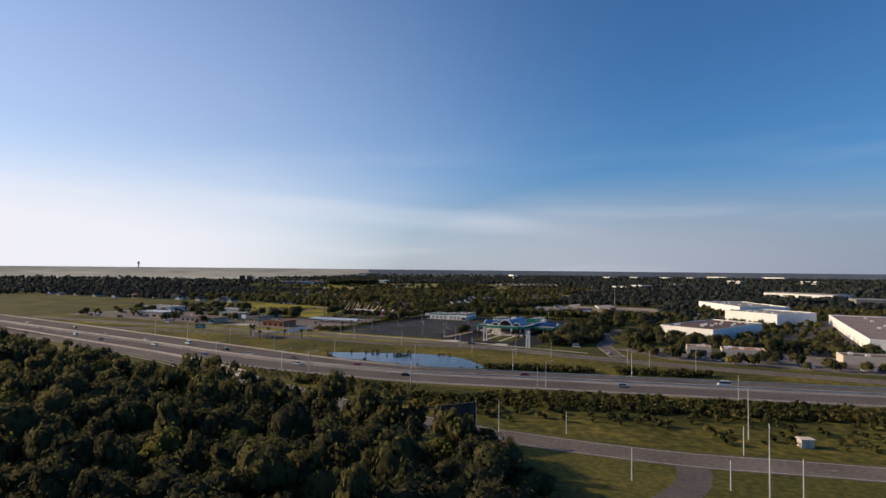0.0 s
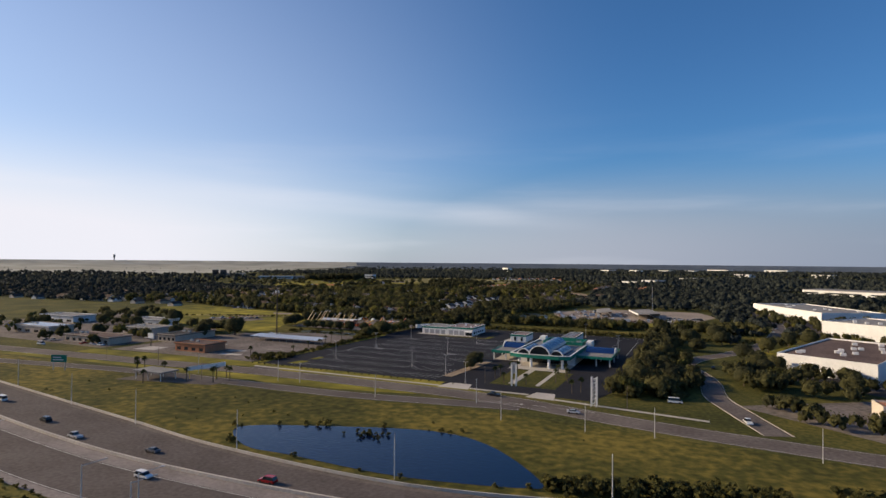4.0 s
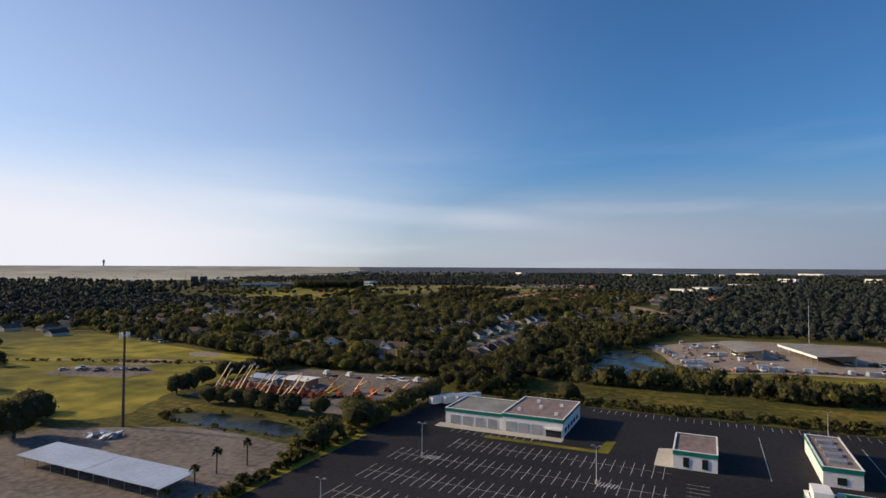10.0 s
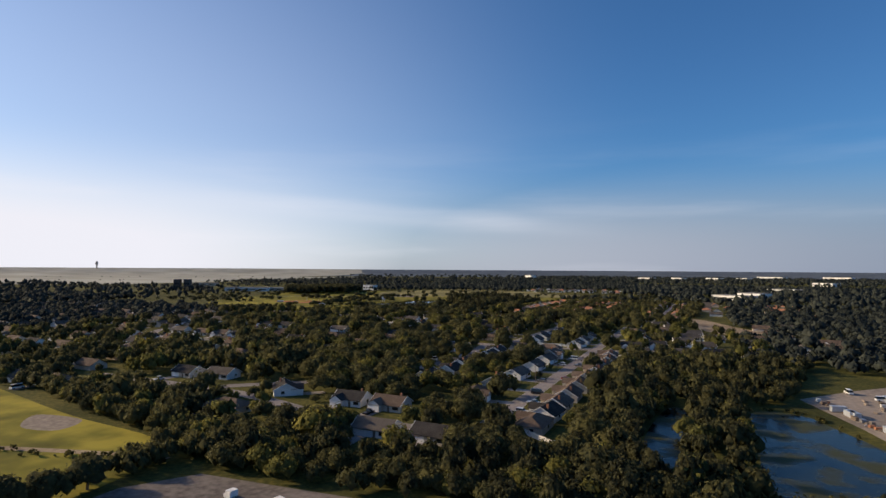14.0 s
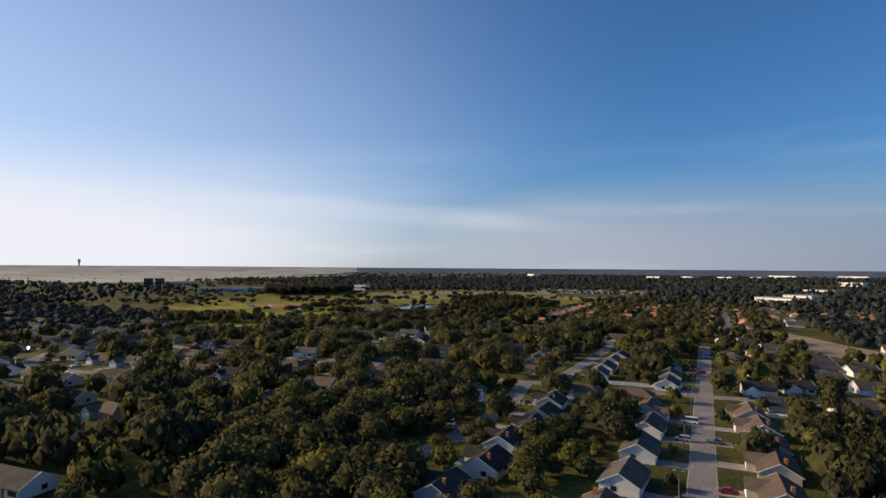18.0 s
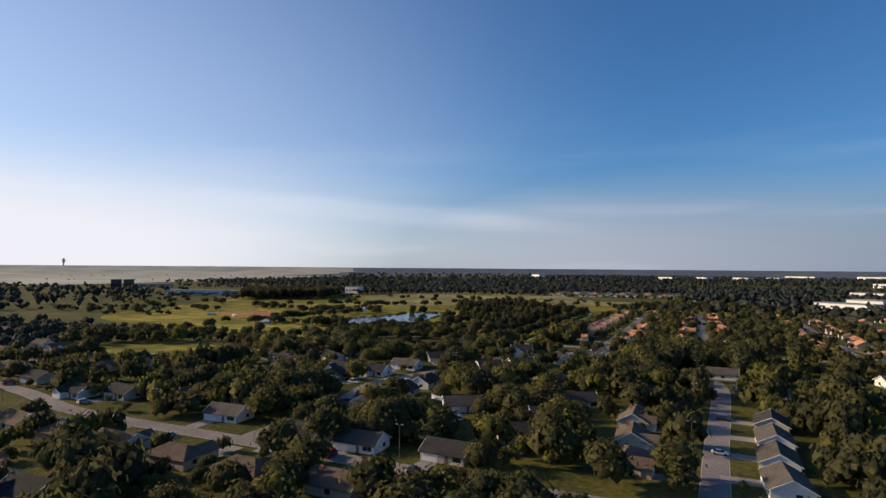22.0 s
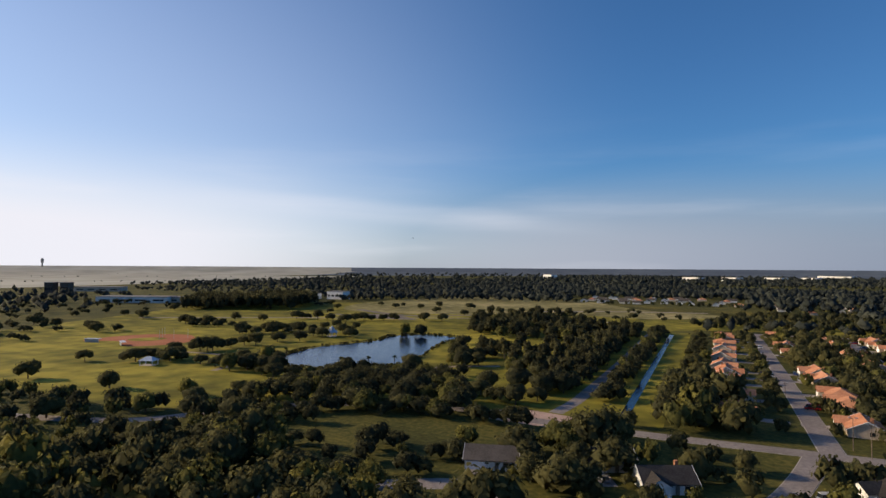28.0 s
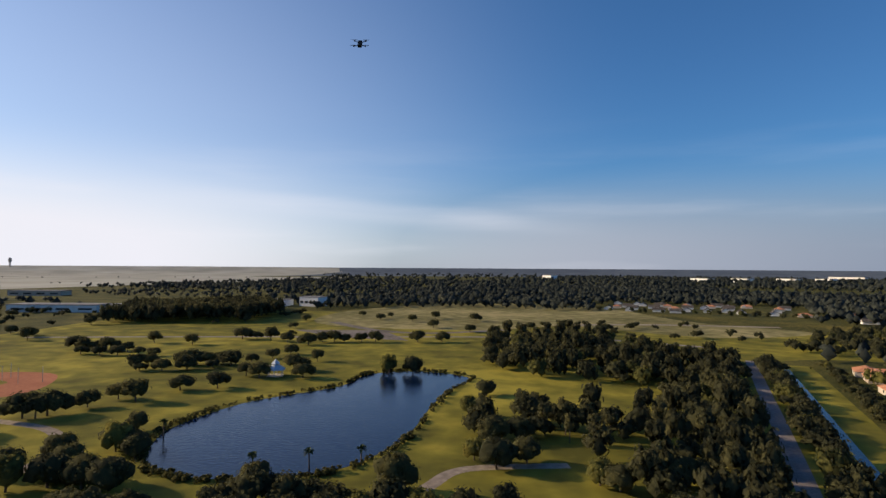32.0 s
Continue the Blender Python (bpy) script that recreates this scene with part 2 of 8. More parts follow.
SHINGLES = [
    material("brown_shingle", (0.1, 0.073, 0.056), (0.16, 0.12, 0.093), 0.9, 0.3, 2.5, 0.2, by_object=0.3),
    material("grey_shingle", (0.072, 0.062, 0.054), (0.126, 0.109, 0.095), 0.9, 0.3, 2.5, 0.2, by_object=0.3),
    material("dark_shingle", (0.034, 0.031, 0.03), (0.066, 0.06, 0.056), 0.9, 0.3, 2.5, 0.2, by_object=0.3),
]
DRYLAWN = material("dry_lawn", (0.12, 0.108, 0.04), (0.34, 0.285, 0.13), 0.95, 0.012, 0.09, 0.1, third=(0.2, 0.178, 0.07))
PARKPAVING = material("park_paving", (0.34, 0.235, 0.19), (0.46, 0.335, 0.28), 0.9, 0.15, 1.2, 0.1)
TERRACOTTA = material("terracotta", (0.4, 0.17, 0.09), (0.56, 0.28, 0.16), 0.85, 0.3, 2.5, 0.3, by_object=0.3)
STUCCOS = [
    material("cream_stucco", (0.5, 0.44, 0.36), (0.6, 0.53, 0.44), 0.85, 0.2, 2.0),
    material("white_stucco", (0.62, 0.61, 0.59), (0.74, 0.73, 0.7), 0.85, 0.2, 2.0),
    material("tan_stucco", (0.4, 0.33, 0.26), (0.5, 0.42, 0.34), 0.85, 0.2, 2.0),
]
ORANGE = material("orange_paint", (0.46, 0.1, 0.018), (0.62, 0.165, 0.03), 0.45, 0.4, 2.0)
BLACK = material("black_rubber", (0.015, 0.015, 0.015), (0.03, 0.03, 0.03), 0.7, 0.5, 3.0)
SHUTTER = material("roller_shutter", (0.3, 0.3, 0.31), (0.4, 0.4, 0.41), 0.5, 0.3, 3.0)
METALROOF = material("metal_sheet", (0.45, 0.48, 0.52), (0.6, 0.63, 0.67), 0.4, 0.1, 1.0, 0.0, 0.5)


def glossy(name, colour, rough, metal=0.0, spec=0.5):
    m = bpy.data.materials.new(name)
    m.use_nodes = True
    p = m.node_tree.nodes["Principled BSDF"]
    p.inputs["Base Color"].default_value = (*colour, 1)
    p.inputs["Roughness"].default_value, p.inputs["Metallic"].default_value = rough, metal
    p.inputs["Specular IOR Level"].default_value = spec
    return m


def water(name, colour, ripple=0.15):
    m = glossy(name, colour, 0.05)
    m.node_tree.nodes["Principled BSDF"].inputs["IOR"].default_value = 1.33
    n, l = m.node_tree.nodes, m.node_tree.links
    geo, tex, bp = n.new("ShaderNodeNewGeometry"), n.new("ShaderNodeTexNoise"), n.new("ShaderNodeBump")
    tex.inputs["Scale"].default_value, tex.inputs["Detail"].default_value = 0.8, 5.0
    bp.inputs["Strength"].default_value, bp.inputs["Distance"].default_value = ripple, 0.2
    l.new(geo.outputs["Position"], tex.inputs["Vector"])
    l.new(tex.outputs["Fac"], bp.inputs["Height"])
    l.new(bp.outputs["Normal"], n["Principled BSDF"].inputs["Normal"])
    return m


WATER = water("pond_water", (0.003, 0.011, 0.04), 0.5)
WATER.node_tree.nodes["Principled BSDF"].inputs["Specular IOR Level"].default_value = 0.32
WEEDY = water("weedy_water", (0.014, 0.02, 0.018), 0.5)
n, l = WEEDY.node_tree.nodes, WEEDY.node_tree.links
geo, tex, cr, rr = n.new("ShaderNodeNewGeometry"), n.new("ShaderNodeTexNoise"), n.new("ShaderNodeValToRGB"), n.new("ShaderNodeMapRange")
tex.inputs["Scale"].default_value, tex.inputs["Detail"].default_value = 0.07, 6.0
cr.color_ramp.elements[0].position, cr.color_ramp.elements[1].position = 0.46, 0.6
cr.color_ramp.elements[0].color, cr.color_ramp.elements[1].color = (0.012, 0.017, 0.016, 1), (0.06, 0.062, 0.026, 1)
for key, value in (("From Min", 0.44), ("From Max", 0.62), ("To Min", 0.1), ("To Max", 0.65)):
    rr.inputs[key].default_value = value
l.new(geo.outputs["Position"], tex.inputs["Vector"])
l.new(tex.outputs["Fac"], cr.inputs["Fac"])
l.new(tex.outputs["Fac"], rr.inputs["Value"])
l.new(cr.outputs["Color"], n["Principled BSDF"].inputs["Base Color"])
l.new(rr.outputs["Result"], n["Principled BSDF"].inputs["Roughness"])
n["Principled BSDF"].inputs["Specular IOR Level"].default_value = 0.22
GLASS = glossy("dark_glass", (0.02, 0.025, 0.03), 0.08)
BLUEGLAZE = glossy("blue_glazing", (0.012, 0.035, 0.13), 0.18, 0.0, 0.6)
PAINTS = [glossy("car_" + n, c, 0.25) for n, c in (("white", (0.75, 0.75, 0.74)), ("silver", (0.42, 0.43, 0.45)), ("black", (0.015, 0.015, 0.018)), ("red", (0.3, 0.02, 0.02)), ("blue", (0.03, 0.06, 0.2)), ("grey", (0.12, 0.12, 0.13)))]


# ---- building helpers ----
def site(x, y):
    """From the flight's own axes to the street grid's."""
    return (x - 3.3) * 0.9043 - (y - 506) * 0.4271, (x - 3.3) * 0.4271 + (y - 506) * 0.9043


def soften(me, normals):
    """Rounded shading over a crown of loose sprays."""
    me.shade_smooth()
    me.normals_split_custom_set_from_vertices(normals)


class Shape:
    """Collects the faces of one mesh."""

    def __init__(self):
        self.v, self.f, self.n = [], [], None

    def add(self, verts, faces):
        k = len(self.v)
        self.v.extend(verts)
        self.f.extend([tuple(i + k for i in f) for f in faces])
        return self

    def box(self, x0, y0, z0, x1, y1, z1):
        v = [(x, y, z) for z in (z0, z1) for x, y in ((x0, y0), (x1, y0), (x1, y1), (x0, y1))]
        return self.add(v, [(3, 2, 1, 0), (4, 5, 6, 7), (0, 1, 5, 4), (1, 2, 6, 5), (2, 3, 7, 6), (3, 0, 4, 7)])

    def prism(self, poly, z0, z1):
        if sum(a[0] * b[1] - b[0] * a[1] for a, b in zip(poly, list(poly[1:]) + [poly[0]])) < 0:
            poly = list(poly)[::-1]
        n = len(poly)
        v = [(x, y, z0) for x, y in poly] + [(x, y, z1) for x, y in poly]
        return self.add(v, [tuple(range(n - 1, -1, -1)), tuple(range(n, 2 * n))] + [(i, (i + 1) % n, n + (i + 1) % n, n + i) for i in range(n)])

    def tube(self, a, b, r0, r1=None, n=8):
        a, b = Vector(a), Vector(b)
        r1 = r0 if r1 is None else r1
        q = (b - a).to_track_quat("Z", "Y")
        v = []
        for c, r in ((a, r0), (b, r1)):
            v += [tuple(c + q @ Vector((r * math.cos(6.2832 * i / n), r * math.sin(6.2832 * i / n), 0))) for i in range(n)]
        return self.add(v, [tuple(range(n - 1, -1, -1)), tuple(range(n, 2 * n))] + [(i, (i + 1) % n, n + (i + 1) % n, n + i) for i in range(n)])

    def mesh(self, name, mat):
        me = bpy.data.meshes.new(name)
        me.from_pydata(self.v, [], self.f)
        me.materials.append(mat)
        me.update()
        if self.n is not None:
            soften(me, self.n)
        return me


def part(name, shape, mat, parent=None, label=""):
    ob = new(name, shape if isinstance(shape, bpy.types.Mesh) else shape.mesh(name, mat))
    if parent:
        ob.parent = parent
    return tagged(ob, label)


def thing(name, label, category, group="", kind="", at=None):
    ob = new(name)
    ob.empty_display_size = 0.3
    if at is not None:
        ob.matrix_basis = at
    return tagged(ob, label, category, group, kind)


def slab(name, poly, z0, z1, mat, label, category):
    return tagged(part(name, Shape().prism(poly, z0, z1), mat), label, category, kind="structure")


def rect(x0, y0, x1, y1):
    return [(x0, y0), (x1, y0), (x1, y1), (x0, y1)]


def smooth(pts, closed=False, k=6):
    """A Catmull-Rom line through points."""
    out, n = [], len(pts)
    for i in range(n if closed else n - 1):
        p = [pts[j % n] if closed else pts[min(max(j, 0), n - 1)] for j in (i - 1, i, i + 1, i + 2)]
        for s in range(k):
            t = s / k
            out.append(tuple(0.5 * (2 * p[1][c] + (p[2][c] - p[0][c]) * t + (2 * p[0][c] - 5 * p[1][c] + 4 * p[2][c] - p[3][c]) * t * t + (3 * p[1][c] - p[0][c] - 3 * p[2][c] + p[3][c]) * t ** 3) for c in (0, 1)))
    return out if closed else out + [tuple(pts[-1])]


def offset(line, d):
    """A line shifted to its left by d metres."""
    out = []
    for i, (x, y) in enumerate(line):
        a, b = line[max(i - 1, 0)], line[min(i + 1, len(line) - 1)]
        dx, dy = b[0] - a[0], b[1] - a[1]
        r = math.hypot(dx, dy) or 1
        out.append((x - dy / r * d, y + dx / r * d))
    return out


def ribbon(shape, line, d0, d1, z0, z1):
    a, b = offset(line, d0), offset(line, d1)
    n = len(line)
    v = [(x, y, z) for z in (z0, z1) for l in (a, b) for x, y in l]
    f = []
    for i in range(n - 1):
        A0, A1, B0, B1 = i, i + 1, n + i, n + i + 1
        f += [(2 * n + A0, 2 * n + B0, 2 * n + B1, 2 * n + A1), (A0, A1, 2 * n + A1, 2 * n + A0), (B1, B0, 2 * n + B0, 2 * n + B1)]
    f += [(0, 2 * n, 3 * n, n), (n - 1, 2 * n - 1, 4 * n - 1, 3 * n - 1)]
    return shape.add(v, f)


def road(name, line, half, mat, label, z=0.05, category="road", d0=None):
    s = Shape()
    ribbon(s, line, half, -half if d0 is None else d0, -0.2, z)
    return tagged(part(name, s, mat), label, category, kind="structure")


def inside(p, poly):
    c, j = False, len(poly) - 1
    for i in range(len(poly)):
        (xi, yi), (xj, yj) = poly[i], poly[j]
        if (yi > p[1]) != (yj > p[1]) and p[0] < (xj - xi) * (p[1] - yi) / (yj - yi) + xi:
            c = not c
        j = i
    return c


def near_line(p, line, d):
    for a, b in zip(line, line[1:]):
        ax, ay, bx, by = *a, *b
        L2 = (bx - ax) ** 2 + (by - ay) ** 2 or 1e-6
        t = max(0, min(1, ((p[0] - ax) * (bx - ax) + (p[1] - ay) * (by - ay)) / L2))
        if (ax + t * (bx - ax) - p[0]) ** 2 + (ay + t * (by - ay) - p[1]) ** 2 < d * d:
            return True
    return False


CLEAR, CLEAR_LINES = [], []      # where no tree may stand


def clear(poly):
    xs, ys = [p[0] for p in poly], [p[1] for p in poly]
    CLEAR.append((min(xs), min(ys), max(xs), max(ys), poly))


def free(p, pad=0.0):
    for x0, y0, x1, y1, poly in CLEAR:
        if x0 <= p[0] <= x1 and y0 <= p[1] <= y1 and inside(p, poly):
            return False
    return not any(near_line(p, l, d + pad) for l, d in CLEAR_LINES)


rng = random.Random(7)

# ---- the ground, to the horizon ----
CENTRE = (-26.0, 47.0)
ground = Shape()
rings = [0, 150, 400, 800, 1300, 2000, 2800, 3500, 4000, 4250, 4420]
lift = [0, 0, 0, 0, 0, 0, 0, 0, 2, 14, 34]
SEG = 72
v = [(CENTRE[0], CENTRE[1], 0.0)]
for r, z in zip(rings[1:], lift[1:]):
    v += [(CENTRE[0] + r * math.cos(6.28318 * i / SEG), CENTRE[1] + r * math.sin(6.28318 * i / SEG), z) for i in range(SEG)]
f = [(0, 1 + i, 1 + (i + 1) % SEG) for i in range(SEG)]
for k in range(len(rings) - 2):
    o = 1 + k * SEG
    f += [(o + i, o + SEG + i, o + SEG + (i + 1) % SEG, o + (i + 1) % SEG) for i in range(SEG)]
ground.add(v, f)
tagged(part("ground", ground, GRASS), "dark mottled grass and scrub land reaching to the horizon", "ground", kind="structure")

# ---- the expressway and the roads ----
HIGHWAY = smooth([(-900, -70), (-600, -118), (-440, -142), (-280, -165), (-146, -184), (-45, -199), (11, -203), (75, -200), (122, -190), (200, -172), (280, -153), (450, -112), (900, 0)])
FAR_EDGE = smooth([(-900, -46), (-600, -94), (-440, -118), (-280, -141), (-143, -163), (-42, -179), (9, -187), (72, -189), (125, -178), (203, -160), (283, -140), (453, -98), (903, 15)])
highway = thing("expressway", "six-lane asphalt expressway with a concrete median and pale shoulders", "road", kind="structure")


def strip(shape, a, b, z0, z1):
    n = len(a)
    v = [(x, y, z) for z in (z0, z1) for l in (a, b) for x, y in l]
    f = []
    for i in range(n - 1):
        f += [(2 * n + i, 3 * n + i, 3 * n + i + 1, 2 * n + i + 1), (i, i + 1, 2 * n + i + 1, 2 * n + i), (n + i + 1, n + i, 3 * n + i, 3 * n + i + 1)]
    return shape.add(v, f)


part("carriageway", strip(Shape(), FAR_EDGE, offset(HIGHWAY, 0.6), -0.2, 0.06), ASPHALT, highway)
part("carriageway", ribbon(Shape(), HIGHWAY, -5.2, -22.0, -0.2, 0.06), ASPHALT, highway)
part("concrete_lane", ribbon(Shape(), HIGHWAY, 0.6, -5.2, -0.2, 0.055), STREET, highway, "pale worn concrete inner shoulder")
part("shoulder", strip(Shape(), offset(FAR_EDGE, 2.0), FAR_EDGE, -0.2, 0.05), OLDROAD, highway)
part("shoulder", ribbon(Shape(), HIGHWAY, -22.0, -25.0, -0.2, 0.05), STREET, highway)
part("side_barrier", strip(Shape(), offset(FAR_EDGE, 2.4), offset(FAR_EDGE, 2.05), 0.0, 0.8), CONCRETE, highway, "low pale concrete barrier along the edge")
part("median_barrier", ribbon(Shape(), HIGHWAY, 0.3, -0.3, 0.0, 0.85), CONCRETE, highway, "low concrete median barrier")
for d in (1.2, -5.6, -21.6):
    part("edge_line", ribbon(Shape(), HIGHWAY, d + 0.1, d - 0.1, 0.06, 0.066), LINE, highway)
dense = smooth(HIGHWAY, k=5)
for d in (4.8, 8.5, -9.3, -13.0, -17.0):
    s, run = Shape(), offset(dense, d)
    for i in range(0, len(run) - 1):
        a, b = Vector((*run[i], 0)), Vector((*run[i + 1], 0))
        n, way = int((b - a).length // 12), (b - a).normalized()
        side = Vector((-way.y, way.x, 0)) * 0.08
        for k in range(n):
            p0, p1 = a + way * 12 * k, a + way * (12 * k + 3)
            s.add([(q.x, q.y, 0.066) for q in (p0 + side, p0 - side, p1 - side, p1 + side)], [(0, 1, 2, 3)])
    tagged(part("lane_dashes", s, LINE, highway), kind="stuff")
CLEAR_LINES.append((HIGHWAY, 30))

RAMP = smooth([(-420, -172), (-200, -207), (-73, -227), (0, -247), (45, -262), (97, -276), (146, -284), (200, -283), (252, -272), (400, -245), (700, -190)])
road("ramp_road", RAMP, 6.5, OLDROAD, "worn two-lane asphalt slip road beside the trees")
CLEAR_LINES.append((RAMP, 10))
s = Shape()
for i in range(len(RAMP) - 1):
    a, b = Vector((*RAMP[i], 0)), Vector((*RAMP[i + 1], 0))
    way = (b - a).normalized()
    side = Vector((-way.y, way.x, 0)) * 0.09
    for k in range(int((b - a).length // 12)):
        p0, p1 = a + way * 12 * k, a + way * (12 * k + 3)
        s.add([(q.x, q.y, 0.056) for q in (p0 + side, p0 - side, p1 - side, p1 + side)], [(0, 1, 2, 3)])
tagged(part("lane_dashes", s, LINE), "white lane dashes of the slip road", "road marking", kind="structure")
low = [p for p in RAMP if -330 < p[0] < 4]
tagged(part("ramp_barrier", ribbon(Shape(), low, 8.0, 7.6, 0.0, 0.9), CONCRETE), "low pale concrete barrier along the slip road", "barrier", kind="structure")
s = Shape()
for k in range(6):
    x, y = 12 + 5.6 * k, -252.0 - 0.9 * k
    for dx, dy in ((-2.4, -1.9), (-2.6, 2.0)):
        s.add([(x, y, 0.056), (x + 0.6, y, 0.056), (x + dx + 0.6, y + dy, 0.056), (x + dx, y + dy, 0.056)], [(0, 1, 2, 3) if dy > 0 else (3, 2, 1, 0)])
for y0, y1 in ((-250.0, -254.0), (-254.2, -258.8)):
    s.add([(6, y0, 0.056), (6, y0 - 0.25, 0.056), (44, y1 - 0.25, 0.056), (44, y1, 0.056)], [(0, 1, 2, 3)])
tagged(part("chevrons", s, LINE), "white painted chevrons where two lanes part", "road marking", kind="structure")
rail = thing("guardrail", "long steel guardrail on short posts beside the slip road", "guardrail")
low = [p for p in RAMP if -200 < p[0] < 60]
part("beam", ribbon(Shape(), low, -10.6, -10.75, 0.45, 0.75), STEEL, rail)
for x, y in offset(low, -10.5)[::2]:
    part("post", Shape().box(x - 0.08, y - 0.08, 0, x + 0.08, y + 0.08, 0.7), WOOD, rail)
s = Shape()
for d in (5.6, -5.6):
    ribbon(s, RAMP, d + 0.1, d - 0.1, 0.05, 0.056)
tagged(part("edge_line", s, LINE), "white edge lines of the slip road", "road marking", kind="structure")
SPUR = smooth([(205, -284), (207, -296), (204, -312), (190, -345), (160, -400)])
road("side_road", SPUR, 4.2, ASPHALT, "dark side road leaving the slip road", z=0.042)
CLEAR_LINES.append((SPUR, 7))

FRONT = [(-420, -108), (-260, -103), (-128, -95.5), (-90, -92), (-44, -90.5), (0, -90), (60, -92), (110, -103), (150, -110), (220, -116), (400, -122), (800, -130)]
FRONT = smooth(FRONT)
road("frontage_road", FRONT, 6.6, OLDROAD, "wide worn asphalt frontage road with pale patches")
CLEAR_LINES.append((FRONT, 9))
FRONT2 = smooth([(-330, -150), (-200, -128), (-120, -117), (-60, -115), (0, -113), (40, -107), (75, -101)])
road("service_road", FRONT2, 4.8, ASPHALT, "grey asphalt service road joining the frontage road", z=0.045)
CLEAR_LINES.append((FRONT2, 8))
s = Shape()
for l, d in ((FRONT, 6.0), (FRONT, -6.0), (FRONT2, 4.2), (FRONT2, -4.2)):
    ribbon(s, l, d + 0.08, d - 0.08, 0.05, 0.056)
tagged(part("edge_line", s, LINE), "white edge lines of the frontage road", "road marking", kind="structure")
EASTROAD = smooth([(160, -100), (150, -72), (143, -50), (141, -20), (136, 2), (130, 25), (136, 50), (158, 88), (180, 150), (195, 230), (199, 300), (180, 360), (150, 420)])
road("east_road", EASTROAD, 4.2, OLDROAD, "winding two-lane street with pale kerbs")
s = Shape()
for d in (4.7, -4.5):
    ribbon(s, EASTROAD, d, d - 0.2, 0.0, 0.16)
tagged(part("kerb", s, CONCRETE), "pale concrete kerbs of the winding street", "kerb", kind="structure")
CLEAR_LINES.append((EASTROAD, 7))

# residential streets, along the grid
STREETS = {
    "a": [(-117, 215), (-118, 399), (-119, 600)], "b": [(-181, 425), (-180, 478), (-178, 530), (-178, 580), (-190, 612)], "b_far": [(-183, 683), (-186, 800), (-190, 1010)], "cross": [(-560, 446), (-450, 436), (-390, 424), (-312, 424), (-210, 424), (-110, 430)],
    "west": [(-312, 424), (-313, 475), (-321, 515), (-312, 545), (-300, 560), (-230, 562)], "back": [(-350, 355), (-270, 354), (-230, 345)],
    "south": [(-330, 224), (-267, 225), (-225, 222), (-165, 208), (-117, 215)], "c": [(-252, 227), (-238, 241), (-220, 256), (-205, 272), (-193, 305), (-188, 345), (-188, 380), (-194, 424)], "mid": [(-300, 296), (-275, 310), (-258, 323), (-240, 344)],
}
STREETS.update({
    "near": [(-440, 545), (-424, 551), (-397, 567), (-365, 596), (-334, 616), (-316, 611), (-300, 610), (-282, 614), (-266, 632), (-257, 655), (-250, 681)], "long_cross": [(-345, 681), (-290, 680), (-183, 683), (-60, 690)],
    "d": [(-246, 681), (-246, 1010)], "far_cross": [(-246, 1010), (-190, 1010), (-80, 1015)], "e": [(-110, 430), (-60, 440), (-20, 470)],
    "g": [(-490, 440), (-486, 395), (-464, 362), (-440, 348), (-415, 347), (-385, 351), (-350, 355)], "h": [(-100, 690), (-100, 1015)],
})
LINES = {}
for key, pts in STREETS.items():
    line = smooth(pts) if len(pts) > 2 else pts
    LINES[key] = line
    road("street", line, 3.3, STREET, "pale worn residential street", z=0.05 + 0.004 * len(LINES))
    s = Shape()
    for d in (3.5, -3.3):
        ribbon(s, line, d, d - 0.2, -0.1, 0.03)
    tagged(part("kerb", s, CONCRETE), "pale concrete gutter of a residential street", "kerb", kind="structure")
    CLEAR_LINES.append((line, 1.2 if key in ("c", "mid", "near", "back") else 4.6))
CURVE = smooth([(-321, 1000), (-322, 916), (-323, 825), (-324, 776), (-325, 743), (-326, 716), (-329, 694)])
road("park_road", CURVE, 2.7, STREET, "pale park road between trees")
CLEAR_LINES.append((CURVE, 5))

# ---- open land ----
def patch(name, pts, mat, label, category, z=0.02, k=6):
    poly = smooth(pts, True, k) if k else pts
    slab(name, poly, -0.3, z, mat, label, category)
    clear(poly)
    return poly


patch("highway_verge", [(-420, -100), (-240, -112), (-120, -122), (0, -119), (60, -112), (180, -122), (400, -132), (400, -150), (180, -165), (60, -190), (0, -184), (-100, -168), (-260, -142), (-420, -118)], ROUGH, "rough yellowing grass verge beside the expressway", "grass")
patch("slip_verge", [(20, -232), (90, -228), (160, -208), (260, -182), (420, -142), (420, -234), (260, -262), (200, -274), (146, -275), (90, -266)], ROUGH, "rough grass between the slip road and the expressway", "grass", 0.015)
CLEAR.pop()
patch("slip_lawn", [(165, -292), (200, -292), (203, -300), (198, -318), (180, -335), (168, -318)], GRASS, "mown grass triangle by the side road", "grass", 0.015)
patch("slip_lawn", [(212, -292), (240, -286), (330, -270), (330, -320), (240, -345), (206, -322)], GRASS, "mown grass beside the slip road", "grass", 0.015)
patch("median_grass", [(-300, -112), (-120, -103), (-60, -98), (-20, -97), (30, -98), (-20, -107), (-120, -109), (-220, -114), (-300, -122)], LAWN, "sunlit mown grass between two roads", "grass", 0.03)
patch("front_lawn", [(-200, -80), (-130, -73), (-72, -71), (-73, -82), (-128, -88.5), (-200, -92)], LAWN, "mown roadside lawn before the old lot", "grass", 0.03, 0)
patch("front_lawn", [(-59, -75), (40, -75), (56, -85), (0, -83), (-56, -83.5)], LAWN, "mown roadside lawn before the parking lot", "grass", 0.03, 0)
slab("lot_entrance", [(-73, -85), (-56, -85), (-59, -73), (-71, -70)], -0.2, 0.047, ASPHALT, "dark asphalt entrance to the parking lot", "driveway")
